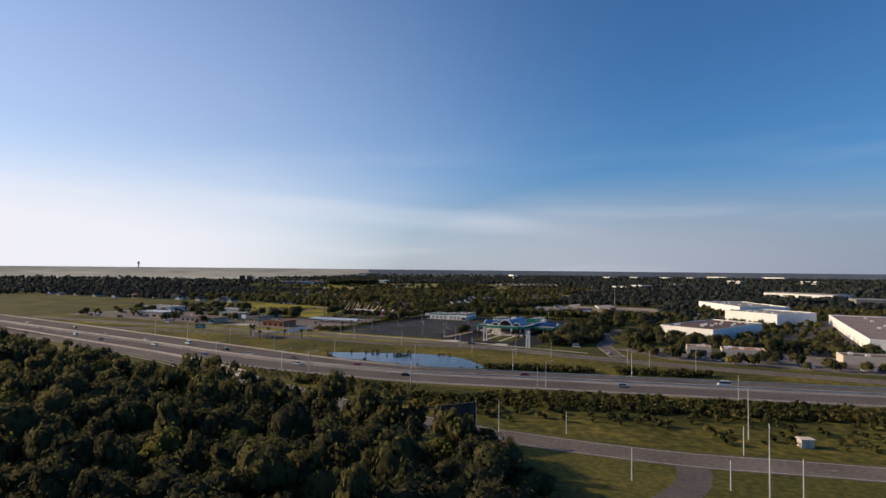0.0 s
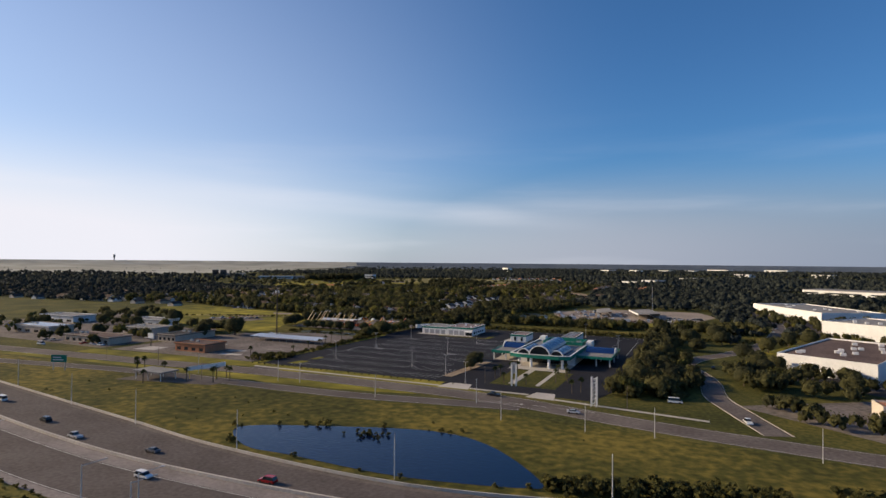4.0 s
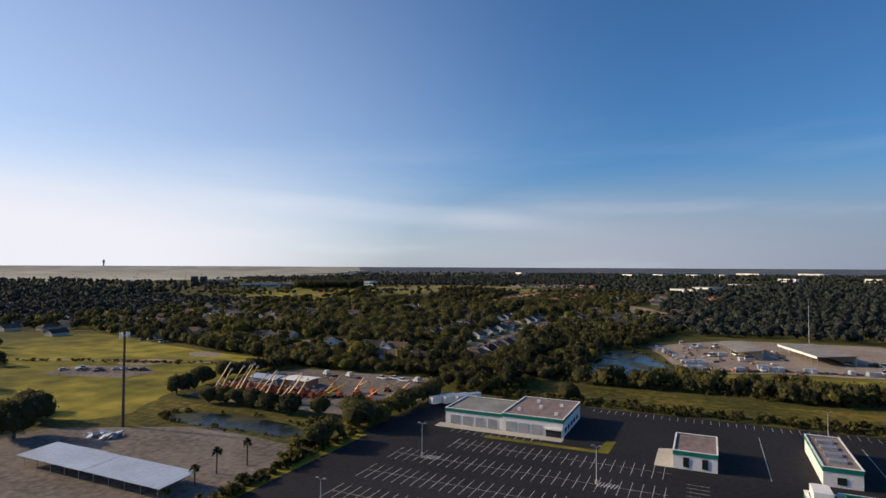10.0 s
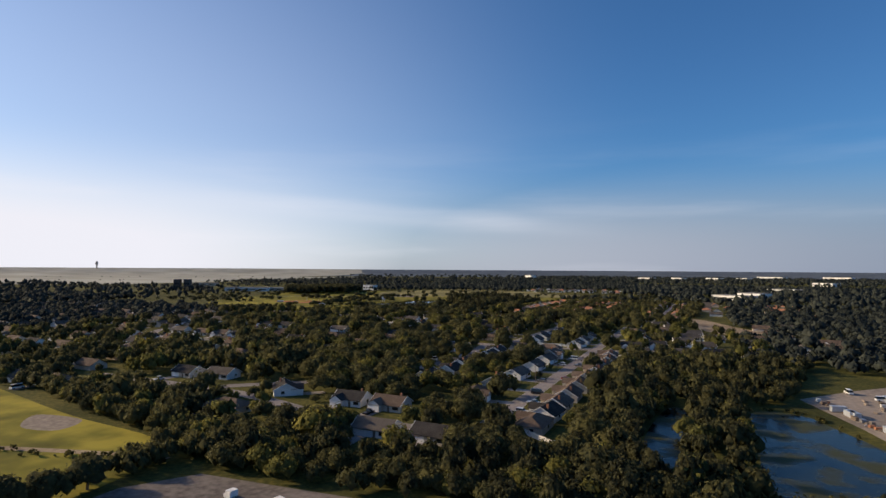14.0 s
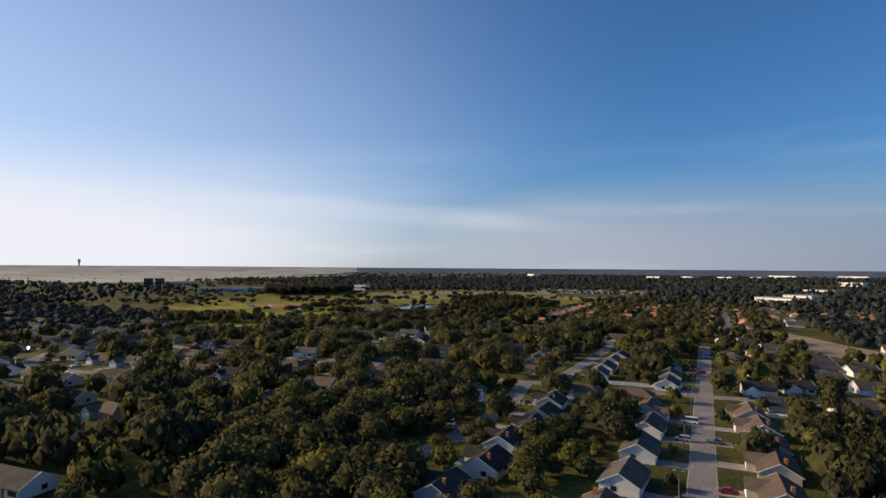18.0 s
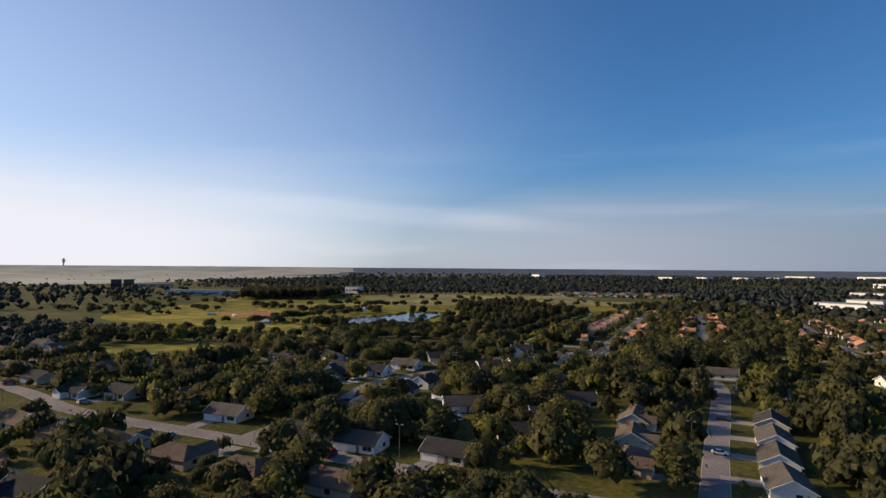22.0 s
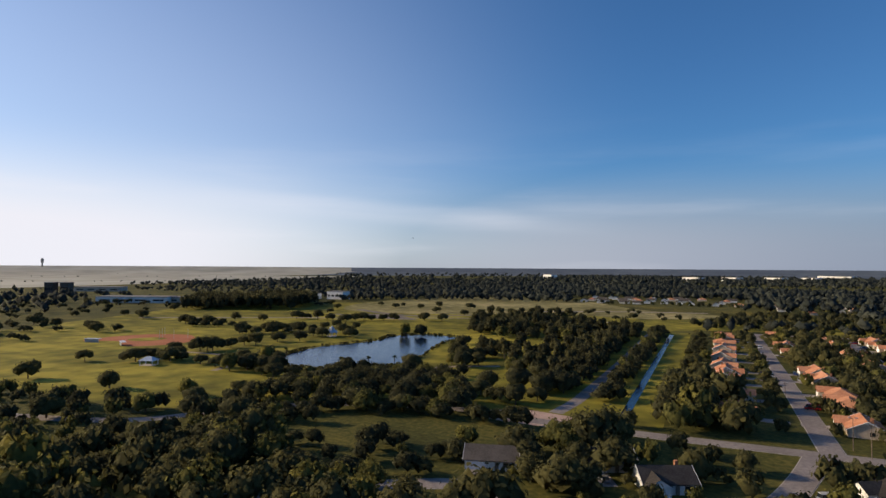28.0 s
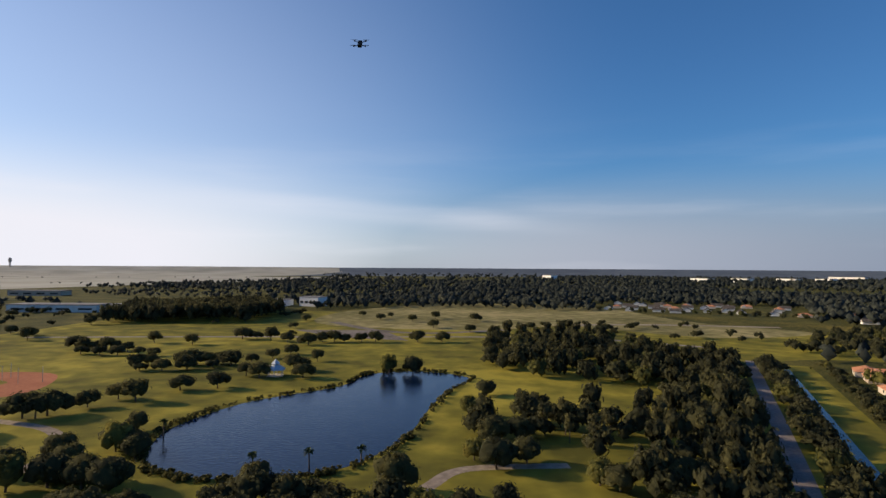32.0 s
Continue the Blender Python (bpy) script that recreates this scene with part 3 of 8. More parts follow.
patch("bare_patch", [(-270, 163), (-249, 166), (-243, 154), (-258, 151)], SAND, "bare sandy patch in the mown field", "ground", 0.03)
patch("bare_patch", [(-276, 117), (-268, 134), (-246, 132), (-260, 113)], DIRT, "worn bare patch in the mown field", "ground", 0.03)
slab("field_lot", [(-285, 100), (-247, 114), (-229, 103), (-234, 87), (-280, 76)], -0.2, 0.04, OLDLOT, "small worn parking lot beside the field", "lot")
patch("west_field", [(-430, 158), (-413, 198), (-330, 182), (-259, 168), (-200, 160), (-183, 130), (-184, 75), (-168, 50), (-185, 28), (-260, 40), (-330, 90), (-400, 120)], LAWN, "broad sunlit mown field with worn sandy patches", "field", 0.02)
patch("pond_bank", [(-178, 66), (-152, 66), (-94, 72), (-84, 60), (-88, 42), (-120, 36), (-160, 38)], ROUGH, "grassy bank round a small pond", "grass", 0.025)
patch("canal_strip", [(-75, 148), (-60, 164), (0, 168), (60, 162), (130, 170), (200, 172), (200, 146), (110, 142), (32, 138), (-40, 142)], ROUGH, "mown grass strip behind the parking lot", "grass", 0.02)
patch("yard_field", [(12, 213), (50, 205), (126, 212), (180, 225), (175, 262), (126, 248), (60, 240), (34, 228), (14, 227)], LAWN, "yellow grass field beside a storage yard", "grass", 0.02)
patch("east_verge", [(150, 20), (160, 60), (200, 150), (240, 160), (232, 130), (190, 60), (165, 0)], LAWN, "mown grass beside the winding street", "grass", 0.02)
PARK = [(-314, 692), (-390, 690), (-440, 655), (-475, 632), (-560, 632), (-640, 640), (-760, 690), (-840, 900), (-900, 1100), (-760, 1180), (-560, 1200), (-330, 1180), (-140, 1140), (-120, 1040), (-250, 1030), (-300, 1010), (-314, 960), (-314, 800)]
slab("park_lawn", smooth(PARK, True), -0.3, 0.018, LAWN, "wide sunlit park lawn", "grass")
slab("dry_lawn", smooth([(-677, 1065), (-731, 1229), (-641, 1432), (-471, 1406), (-357, 1245), (-261, 1186), (-339, 1112), (-460, 1143), (-530, 1071)], True), -0.3, 0.024, DRYLAWN, "drier khaki grass on the open side of the park", "grass")
patch("left_lawn", [(-520, 560), (-480, 575), (-440, 560), (-450, 520), (-500, 515), (-560, 530)], LAWN, "mown clearing among the trees", "grass", 0.02)
patch("sand_strip", [(-112, 800), (-86, 752), (-53, 713), (-23, 640), (-2, 606), (-8, 572), (-36, 576), (-55, 604), (-64, 655), (-92, 735), (-120, 792)], DIRT, "bare dirt strip through the woods", "ground", 0.02)
clear([(-52, 560), (-2, 542), (-2, 580), (-50, 596)])

TRACK = smooth([(-330, 100), (-304, 111), (-270, 124), (-242, 134), (-205, 146), (-186, 150)])
road("field_track", TRACK, 1.6, DIRT, "sandy track across the mown field", 0.03, "path")
# lots
slab("parking_lot", [(-77, -74), (98, -80), (103, -60), (104, 128), (-78, 128), (-78, 60), (-76, 0)], -0.3, 0.04, NEWASPHALT, "fresh black asphalt parking lot with white stall lines", "parking lot")
clear(rect(-78, -80, 104, 128))
slab("old_lot", [(-190, -76), (-84, -71), (-80, 40), (-130, 44), (-175, 20), (-190, -10)], -0.3, 0.035, OLDLOT, "cracked grey concrete lot with dark stains", "lot")
clear(rect(-190, -80, -82, 42))
slab("west_lots", [(-420, -72), (-200, -76), (-195, 10), (-260, 30), (-330, 70), (-420, 90)], -0.3, 0.03, OLDLOT, "pale worn paving round low roadside shops", "lot")
slab("rental_yard", [(-176, 76), (-178, 100), (-178, 130), (-168, 146), (-94, 153), (-80, 122), (-83, 100), (-95, 77), (-154, 74)], -0.3, 0.04, OLDLOT, "pale sandy machine rental yard", "yard")
clear([(-178, 77), (-182, 150), (-90, 153), (-79, 120), (-90, 79)])
slab("storage_yard", [(-13, 320), (1, 275), (12, 229), (33, 230), (58, 242), (126, 250), (152, 333), (134, 388), (40, 380), (11, 350)], -0.3, 0.04, SAND, "pale bare storage yard crowded with stock", "yard")
clear([(-13, 320), (1, 275), (12, 229), (33, 230), (58, 242), (126, 250), (152, 333), (134, 388), (40, 380), (11, 350)])
slab("warehouse_yard", [(160, 20), (220, -30), (300, -40), (420, 20), (420, 460), (190, 470), (185, 300), (230, 150)], -0.3, 0.03, ASPHALT, "dark paved yard round the warehouses", "yard")
clear([(165, 20), (220, -30), (300, -40), (420, 20), (420, 460), (190, 470), (190, 300), (225, 150)])
slab("shop_lot", [(150, -62), (190, -95), (330, -100), (330, -35), (200, -30)], -0.3, 0.03, OLDLOT, "paved roadside lot with a low plaza", "lot")
clear([(150, -62), (190, -98), (330, -100), (330, -35), (200, -30)])

# ---- water ----
def pond(name, pts, label, z=0.06, mat=None):
    poly = smooth(pts, True)
    slab(name, poly, -0.3, z, mat or WATER, label, "pond")
    clear(poly)
    return poly


POND_A = pond("roadside_pond", [(-1, -166), (25, -153), (58, -143), (80, -149), (101, -170), (97, -176), (66, -182), (33, -181), (14, -180)], "still roadside pond reflecting the sky")
POND_B = pond("yard_pond", [(-33, 284), (-34, 230), (-31, 194), (-12, 196), (9, 207), (8, 232), (-7, 270), (-16, 288)], "still dark pond with weedy patches beside a storage yard", mat=WEEDY)
pond("channel_pond", [(-62, 278), (-66, 240), (-64, 200), (-55, 198), (-54, 240), (-54, 275)], "narrow dark channel among trees", mat=WEEDY)
POND_C = pond("small_pond", [(-152, 52), (-140, 58), (-110, 59), (-95, 54), (-96, 46), (-115, 46), (-135, 44), (-150, 46)], "small dark pond with grassy banks", mat=WEEDY)
POND_D = pond("park_pond", [site(*p) for p in ((-124, 1376), (-131, 1400), (-128, 1420), (-116, 1446), (-87, 1473), (-78, 1500), (-62, 1510), (-45, 1508), (-27, 1493), (-38, 1465), (-45, 1440), (-53, 1400), (-64, 1376), (-76, 1366), (-98, 1362), (-112, 1366))], "deep blue park pond with reedy edges")
slab("canal", rect(-307.4, 690, -304.2, 975), -0.3, 0.06, WATER, "straight narrow drainage canal with still water", "canal")
pond("east_pond", [(330, 560), (420, 580), (450, 640), (380, 650), (330, 610)], "distant pale pond")
slab("canal_bank", [(-314, 690), (-292, 690), (-292, 992), (-314, 992)], -0.3, 0.025, LAWN, "mown banks of a drainage canal", "grass")
clear(rect(-311, 690, -294, 992))


# ---- trees ----
def leaf_cloud(r, blobs, quads, size, squash=0.75, seed=0, core=0.78, plain=False):
    """Leaf sprays set over many uneven clumps, each clump with a small dark body."""
    g = np.random.default_rng(seed)
    V, F, N = [], [], []
    mid = np.array((0, 0, r * squash * 0.25))
    ico = [(0, 0, 1), (0.89, 0, 0.45), (0.28, 0.85, 0.45), (-0.72, 0.53, 0.45), (-0.72, -0.53, 0.45), (0.28, -0.85, 0.45), (0.72, 0.53, -0.45), (-0.28, 0.85, -0.45), (-0.89, 0, -0.45), (-0.28, -0.85, -0.45), (0.72, -0.53, -0.45), (0, 0, -1)]
    icf = [(0, 1, 2), (0, 2, 3), (0, 3, 4), (0, 4, 5), (0, 5, 1), (1, 6, 2), (2, 7, 3), (3, 8, 4), (4, 9, 5), (5, 10, 1), (6, 7, 2), (7, 8, 3), (8, 9, 4), (9, 10, 5), (10, 6, 1), (11, 7, 6), (11, 8, 7), (11, 9, 8), (11, 10, 9), (11, 6, 10)]
    if plain:
        ico = [(0, 0, 1), (0.7, 0.7, 0), (-0.7, 0.7, 0), (-0.7, -0.7, 0), (0.7, -0.7, 0), (0, 0, -0.8)]
        icf = [(0, 1, 2), (0, 2, 3), (0, 3, 4), (0, 4, 1), (5, 2, 1), (5, 3, 2), (5, 4, 3), (5, 1, 4)]
    for b in range(blobs):
        a, up = 6.2832 * (b * 0.618 + 0.05 * g.random()), g.random() ** 0.8
        d = r * (0.34 + 0.52 * g.random()) * (1.0 - 0.42 * up)
        if b == 0:
            d = 0
        c = np.array((d * math.cos(a), d * math.sin(a), r * squash * (0.15 + 0.75 * up)))
        br = r * (0.26 + 0.19 * g.random()) * (1.15 - 0.25 * up)
        k = len(V)
        V += [tuple(c + br * core * np.array(p) * (0.85 + 0.3 * g.random())) for p in ico]
        F += [tuple(i + k for i in t) for t in icf]
        N += [tuple(np.array(p) * 0.35 + (c - mid) / r * 0.9) for p in ico]
        n = g.normal(size=(quads, 3))
        n[:, 2] = np.abs(n[:, 2]) * 1.0 - 0.25
        n /= np.linalg.norm(n, axis=1)[:, None]
        for w in n:
            p = c + w * br * (0.72 + 0.55 * g.random())
            t = np.cross(w, g.normal(size=3))
            t /= np.linalg.norm(t) + 1e-9
            q = np.cross(w, t) + 0.5 * w * (g.random() - 0.5)
            s0, s1 = size * (0.6 + 0.7 * g.random()), size * (0.45 + 0.5 * g.random())
            k = len(V)
            V += [tuple(p + t * s0), tuple(p + q * s1), tuple(p - t * s0), tuple(p - q * s1)]
            F.append((k, k + 1, k + 2, k + 3))
            face = tuple(w * 0.3 + (p - mid) / r * 0.85 + g.normal(size=3) * 0.5)
            N += [face] * 4
    N = np.array(N)
    return np.array(V), F, N / (np.linalg.norm(N, axis=1)[:, None] + 1e-9)


def trunk_shape(h, r, crown_r, limbs, seed):
    g = random.Random(seed)
    s = Shape()
    bend = (g.uniform(-0.4, 0.4), g.uniform(-0.4, 0.4))
    top = (bend[0], bend[1], h * 0.55)
    s.tube((0, 0, -0.2), top, r, r * 0.7, 7)
    for i in range(limbs):
        a = 6.2832 * i / limbs + g.uniform(-0.4, 0.4)
        s.tube(top if i % 2 else (bend[0] * 0.8, bend[1] * 0.8, h * 0.42), (crown_r * 0.55 * math.cos(a), crown_r * 0.55 * math.sin(a), h * g.uniform(0.68, 0.85)), r * 0.5, r * 0.15, 5)
    return s


def shape_of(V, F, N):
    s = Shape()
    s.v, s.f, s.n = [tuple(p) for p in V], F, N.tolist()
    return s


KINDS = {  # height, crown radius, clumps, sprays, spray size, squash, crown base share, bark radius, leaf
    "oak": (10.0, 6.4, 24, 42, 0.5, 0.72, 0.09, 0.4, LEAF), "wide_oak": (7.6, 6.2, 21, 40, 0.48, 0.6, 0.15, 0.35, LEAF),
    "bright_oak": (9.0, 4.8, 17, 40, 0.46, 0.85, 0.12, 0.3, LEAF_BRIGHT), "forest_tree": (14.0, 5.4, 20, 44, 0.55, 1.0, 0.18, 0.35, LEAF_DARK),
    "tall_tree": (17.0, 4.0, 16, 40, 0.55, 1.5, 0.22, 0.3, LEAF_DARK), "park_tree": (6.2, 4.2, 16, 38, 0.5, 0.72, 0.2, 0.22, LEAF), "pine": (14.0, 3.4, 11, 30, 0.5, 1.3, 0.42, 0.25, LEAF_DARK),
    "bush": (2.6, 2.0, 8, 26, 0.4, 0.8, 0.0, 0.1, BUSH),
}
PLURAL = {"oak": "oak tree", "wide_oak": "oak tree", "bright_oak": "young tree", "forest_tree": "tree", "tall_tree": "tree", "park_tree": "park tree", "pine": "pine tree", "bush": "bush"}
TELL = {"oak": "broad dark green oak with an uneven crown", "wide_oak": "low spreading oak with a dark crown", "bright_oak": "young tree with yellow-green sunlit leaves", "forest_tree": "tall dense woodland tree with dark leaves", "tall_tree": "slim tall woodland tree hung with creepers", "park_tree": "small round-topped park tree on mown grass", "pine": "tall pine with a sparse dark crown", "bush": "low rounded scrub bush"}
PROTO, CHEAP, FARCLUMP, MIDDLE, MIDFAR = {}, {}, {}, {}, {}
for ki, (kind, (h, r, nb, nq, sz, sq, base, br, leaf)) in enumerate(KINDS.items()):
    PROTO[kind], CHEAP[kind], FARCLUMP[kind], MIDDLE[kind], MIDFAR[kind] = [], [], [], [], []
    for var in range(3):
        V, F, N = leaf_cloud(r, nb + 3, int(nq * 0.58), sz * 0.9, sq, 100 * ki + var, 0.86)
        top = V[:, 2].max()
        V[:, 2] = h * base + (V[:, 2] - V[:, 2].min()) * (h * (1 - base)) / (top - V[:, 2].min())
        PROTO[kind].append((trunk_shape(h, br, r, 5, ki * 10 + var).mesh("trunk", BARK), shape_of(V, F, N).mesh("crown", leaf)))
        V, F, N = leaf_cloud(r, max(5, int(nb * 0.55)), 5 if kind == "bush" else 8, sz * 1.45, sq, 900 + 100 * ki + var, 0.85, True)
        top = V[:, 2].max()
        V[:, 2] = h * base + (V[:, 2] - V[:, 2].min()) * (h * (1 - base)) / (top - V[:, 2].min())
        CHEAP[kind].append((V, F, N))
        V, F, N = leaf_cloud(r, max(5, int(nb * 0.85)), 20, sz * 1.05, sq, 2900 + 100 * ki + var, 0.86, True)
        top = V[:, 2].max()
        V[:, 2] = h * base + (V[:, 2] - V[:, 2].min()) * (h * (1 - base)) / (top - V[:, 2].min())
        MIDDLE[kind].append((V, F, N))
        V, F, N = leaf_cloud(r * 1.05, 3, 2, sz * 2.2, sq, 1900 + 100 * ki + var, 1.1, True)
        top = V[:, 2].max()
        V[:, 2] = h * base * 0.5 + (V[:, 2] - V[:, 2].min()) * (h * (1 - base * 0.5)) / (top - V[:, 2].min())
        FARCLUMP[kind].append((V, F, N))
        V, F, N = leaf_cloud(r, 7, 5, sz * 1.8, sq, 3900 + 100 * ki + var, 0.95, True)
        V[:, 2] = h * base * 0.5 + (V[:, 2] - V[:, 2].min()) * (h * (1 - base * 0.5)) / (V[:, 2].max() - V[:, 2].min())
        MIDFAR[kind].append((V, F, N))


def tree(kind, x, y, scale=1.0, turn=None, label=None):
    k = rng.randrange(3)
    name = kind if kind in ("bush", "pine") else kind + ("" if kind.endswith("tree") else "_tree")
    ob = thing(name, label or TELL[kind], PLURAL[kind], PLURAL[kind] + "s", at=Matrix.LocRotScale((x, y, 0), Euler((0, 0, turn if turn is not None else rng.uniform(0, 6.28))), (scale, scale, scale * rng.uniform(0.9, 1.1))))
    if kind != "bush":
        part("trunk", PROTO[kind][k][0], BARK, ob)
    part("crown", PROTO[kind][k][1], None, ob)
    return ob


class Woods:
    """Trees too many to count, in one mesh a kind of leaf."""

    def __init__(self, name, label, far=False):
        self.name, self.label, self.far, self.sets = name, label, far, {}

    def plant(self, kind, x, y, scale=1.0, z=0.0):
        # fuller crowns near the line of the flight
        off = abs((x - 213) * 0.888 + (y + 459) * 0.46)
        V, F, N = (FARCLUMP if self.far == 1 else MIDFAR if self.far or (off > 235 and kind != "bush") else MIDDLE if off < 60 and kind != "bush" else CHEAP)[kind][rng.randrange(3)]
        a = rng.uniform(0, 6.28)
        c, s = math.cos(a) * scale, math.sin(a) * scale
        W = np.empty_like(V)
        W[:, 0], W[:, 1], W[:, 2] = x + c * V[:, 0] - s * V[:, 1], y + s * V[:, 0] + c * V[:, 1], z + V[:, 2] * scale
        c, s = math.cos(a), math.sin(a)
        M = np.stack((c * N[:, 0] - s * N[:, 1], s * N[:, 0] + c * N[:, 1], N[:, 2]), axis=1)
        # far crowns take the leaf with haze in its colour
        leaf = LEAF_HAZED if self.far else LEAF_BRIGHT if kind == "oak" and rng.random() < 0.16 else KINDS[kind][8]
        self.sets.setdefault(leaf, []).append((W, F, M))

    def finish(self):
        for mat, items in self.sets.items():
            V, F, N, k = [], [], [], 0
            for W, f, M in items:
                V.append(W)
                N.append(M)
                F += [tuple(i + k for i in q) for q in f]
                k += len(W)
            me = bpy.data.meshes.new(self.name)
            me.from_pydata(np.concatenate(V).tolist(), [], F)
            me.materials.append(mat)
            soften(me, np.concatenate(N).tolist())
            tagged(new(self.name, me), self.label, "trees", kind="stuff")


def scatter(poly, step, pad=0.0, keep=1.0, jitter=0.42, over=False):
    xs, ys = [p[0] for p in poly], [p[1] for p in poly]
    out, row = [], 0
    y = min(ys)
    while y < max(ys):
        x = min(xs) + (row % 2) * step / 2
        while x < max(xs):
            p = (x + rng.uniform(-jitter, jitter) * step, y + rng.uniform(-jitter, jitter) * step)
            if rng.random() < keep and inside(p, poly) and (over or free(p, pad)):
                out.append(p)
            x += step
        y += step * 0.87
        row += 1
    return out

# ---- the store with the vaulted roof ----
def vault(a, b0, b1, r, z, parent, n=10):
    s, ring, ribs = Shape(), Shape(), []
    pts = [(a + r * math.cos(math.pi * i / n), z + r * 0.92 * math.sin(math.pi * i / n)) for i in range(n + 1)]
    v = [(x, b, h) for b in (b0, b1) for x, h in pts]
    s.add(v, [(i, i + 1, n + 2 + i, n + 1 + i) for i in range(n)] + [tuple(range(n + 1, 2 * n + 2))])
    outer = [(a + (r + 0.5) * math.cos(math.pi * i / n), z + (r + 0.5) * 0.92 * math.sin(math.pi * i / n)) for i in range(n + 1)]
    v = [(x, b, h) for b in (b0 - 0.6, b0 + 0.3) for l in (pts, outer) for x, h in l]
    m = n + 1
    f = []
    for i in range(n):
        f += [(i, m + i, m + i + 1, i + 1), (2 * m + i, 2 * m + i + 1, 3 * m + i + 1, 3 * m + i), (m + i, 3 * m + i, 3 * m + i + 1, m + i + 1), (i, i + 1, 2 * m + i + 1, 2 * m + i)]
    ring.add(v, f)
    k = int((b1 - b0) / 2.6)
    for j in range(1, k + 1):
        b = b0 + j * (b1 - b0) / (k + 1)
        rib = Shape()
        ribs.append(rib)
        for i in range(n):
            x0, h0, x1, h1 = *pts[i], *pts[i + 1]
            e = 1 + 0.05 / r
            rib.add([(a + (x - a) * e, b + d, z + (h - z) * e) for d in (-0.07, 0.07) for x, h in ((x0, h0), (x1, h1))], [(0, 1, 3, 2)])
    roof = part("vault", s, BLUEGLAZE, parent, "blue glazed barrel vault")
    for rib in ribs:
        part("glazing_bar", rib, STEEL, roof)
    part("arch_frame", ring, WHITEWALL, parent, "white arched front frame")
    end = Shape().add([(x, b0 + 0.2, h) for x, h in pts], [tuple(range(n, -1, -1))])
    part("arch_window", end, GLASS, parent)


store = thing("vaulted_store", "white store with green fascia and three blue glazed barrel vaults", "store")
HALL = [(44.7, -17.4), (51, -19.2), (70.5, -19.2), (76.2, -17.4), (76.2, 46), (44.7, 46)]
part("hall", Shape().box(46, -4, 0, 76, 45.5, 6.2), WHITEWALL, store)
part("roof", Shape().prism(HALL, 5.6, 6.3), ROOFGREY, store)


def band(shape, poly, z0, z1, t=0.5):
    """A wall of thickness t standing round an outline."""
    cx, cy = sum(p[0] for p in poly) / len(poly), sum(p[1] for p in poly) / len(poly)
    inner = [(x + (t if x < cx else -t), y + (t if y < cy else -t)) for x, y in poly]
    n = len(poly)
    v = [(x, y, z) for z in (z0, z1) for l in (poly, inner) for x, y in l]
    f = []
    for i in range(n):
        j = (i + 1) % n
        f += [(i, j, 2 * n + j, 2 * n + i), (n + j, n + i, 3 * n + i, 3 * n + j), (2 * n + i, 2 * n + j, 3 * n + j, 3 * n + i), (j, i, n + i, n + j)]
    return shape.add(v, f)


part("fascia", band(Shape(), [(x + (0.2 if x > 60 else -0.2), y + (0.2 if y > 20 else -0.2)) for x, y in HALL], 4.9, 6.7), GREENTRIM, store, "deep green fascia")
part("coping", band(Shape(), [(x + (0.25 if x > 60 else -0.25), y + (0.25 if y > 20 else -0.25)) for x, y in HALL], 6.7, 7.0, 0.7), WHITEWALL, store)
vault(60.5, -18.0, 24, 5.2, 6.3, store)
vault(51.8, -17.2, 6, 3.0, 6.3, store)
vault(69.4, -17.2, 6, 3.0, 6.3, store)
for x, y in ((49.2, -16.6), (56.1, -18.2), (65.6, -18.2), (72.2, -16.6)):
    part("column", Shape().tube((x, y, 0), (x, y, 5.6), 0.75, n=14), WHITEWALL, store)
part("entrance_glazing", Shape().box(50, -4.3, 0.2, 72, -4.0, 4.6), GLASS, store)
part("tower_block", Shape().box(45.5, 40, 6, 49, 45.8, 8.8), WHITEWALL, store)
part("tower_block", Shape().box(75.5, 31, 0, 78.6, 41, 8.3), WHITEWALL, store)
part("back_wall", Shape().box(50.5, 44.6, 6.2, 75.5, 45.6, 7.6), WHITEWALL, store)
part("roof_screen", band(Shape(), rect(51, 27, 74, 43.5), 6.3, 8.2), GREENTRIM, store, "green roof plant screen")
for x, y in ((55, 32), (60, 37), (66, 31), (70, 38)):
    unit = part("air_unit", Shape().box(x - 1.3, y - 1, 6.3, x + 1.3, y + 1, 7.7), STEEL, store)
    part("fan", Shape().tube((x, y, 7.7), (x, y, 7.85), 0.6, n=12), BLACK, unit)
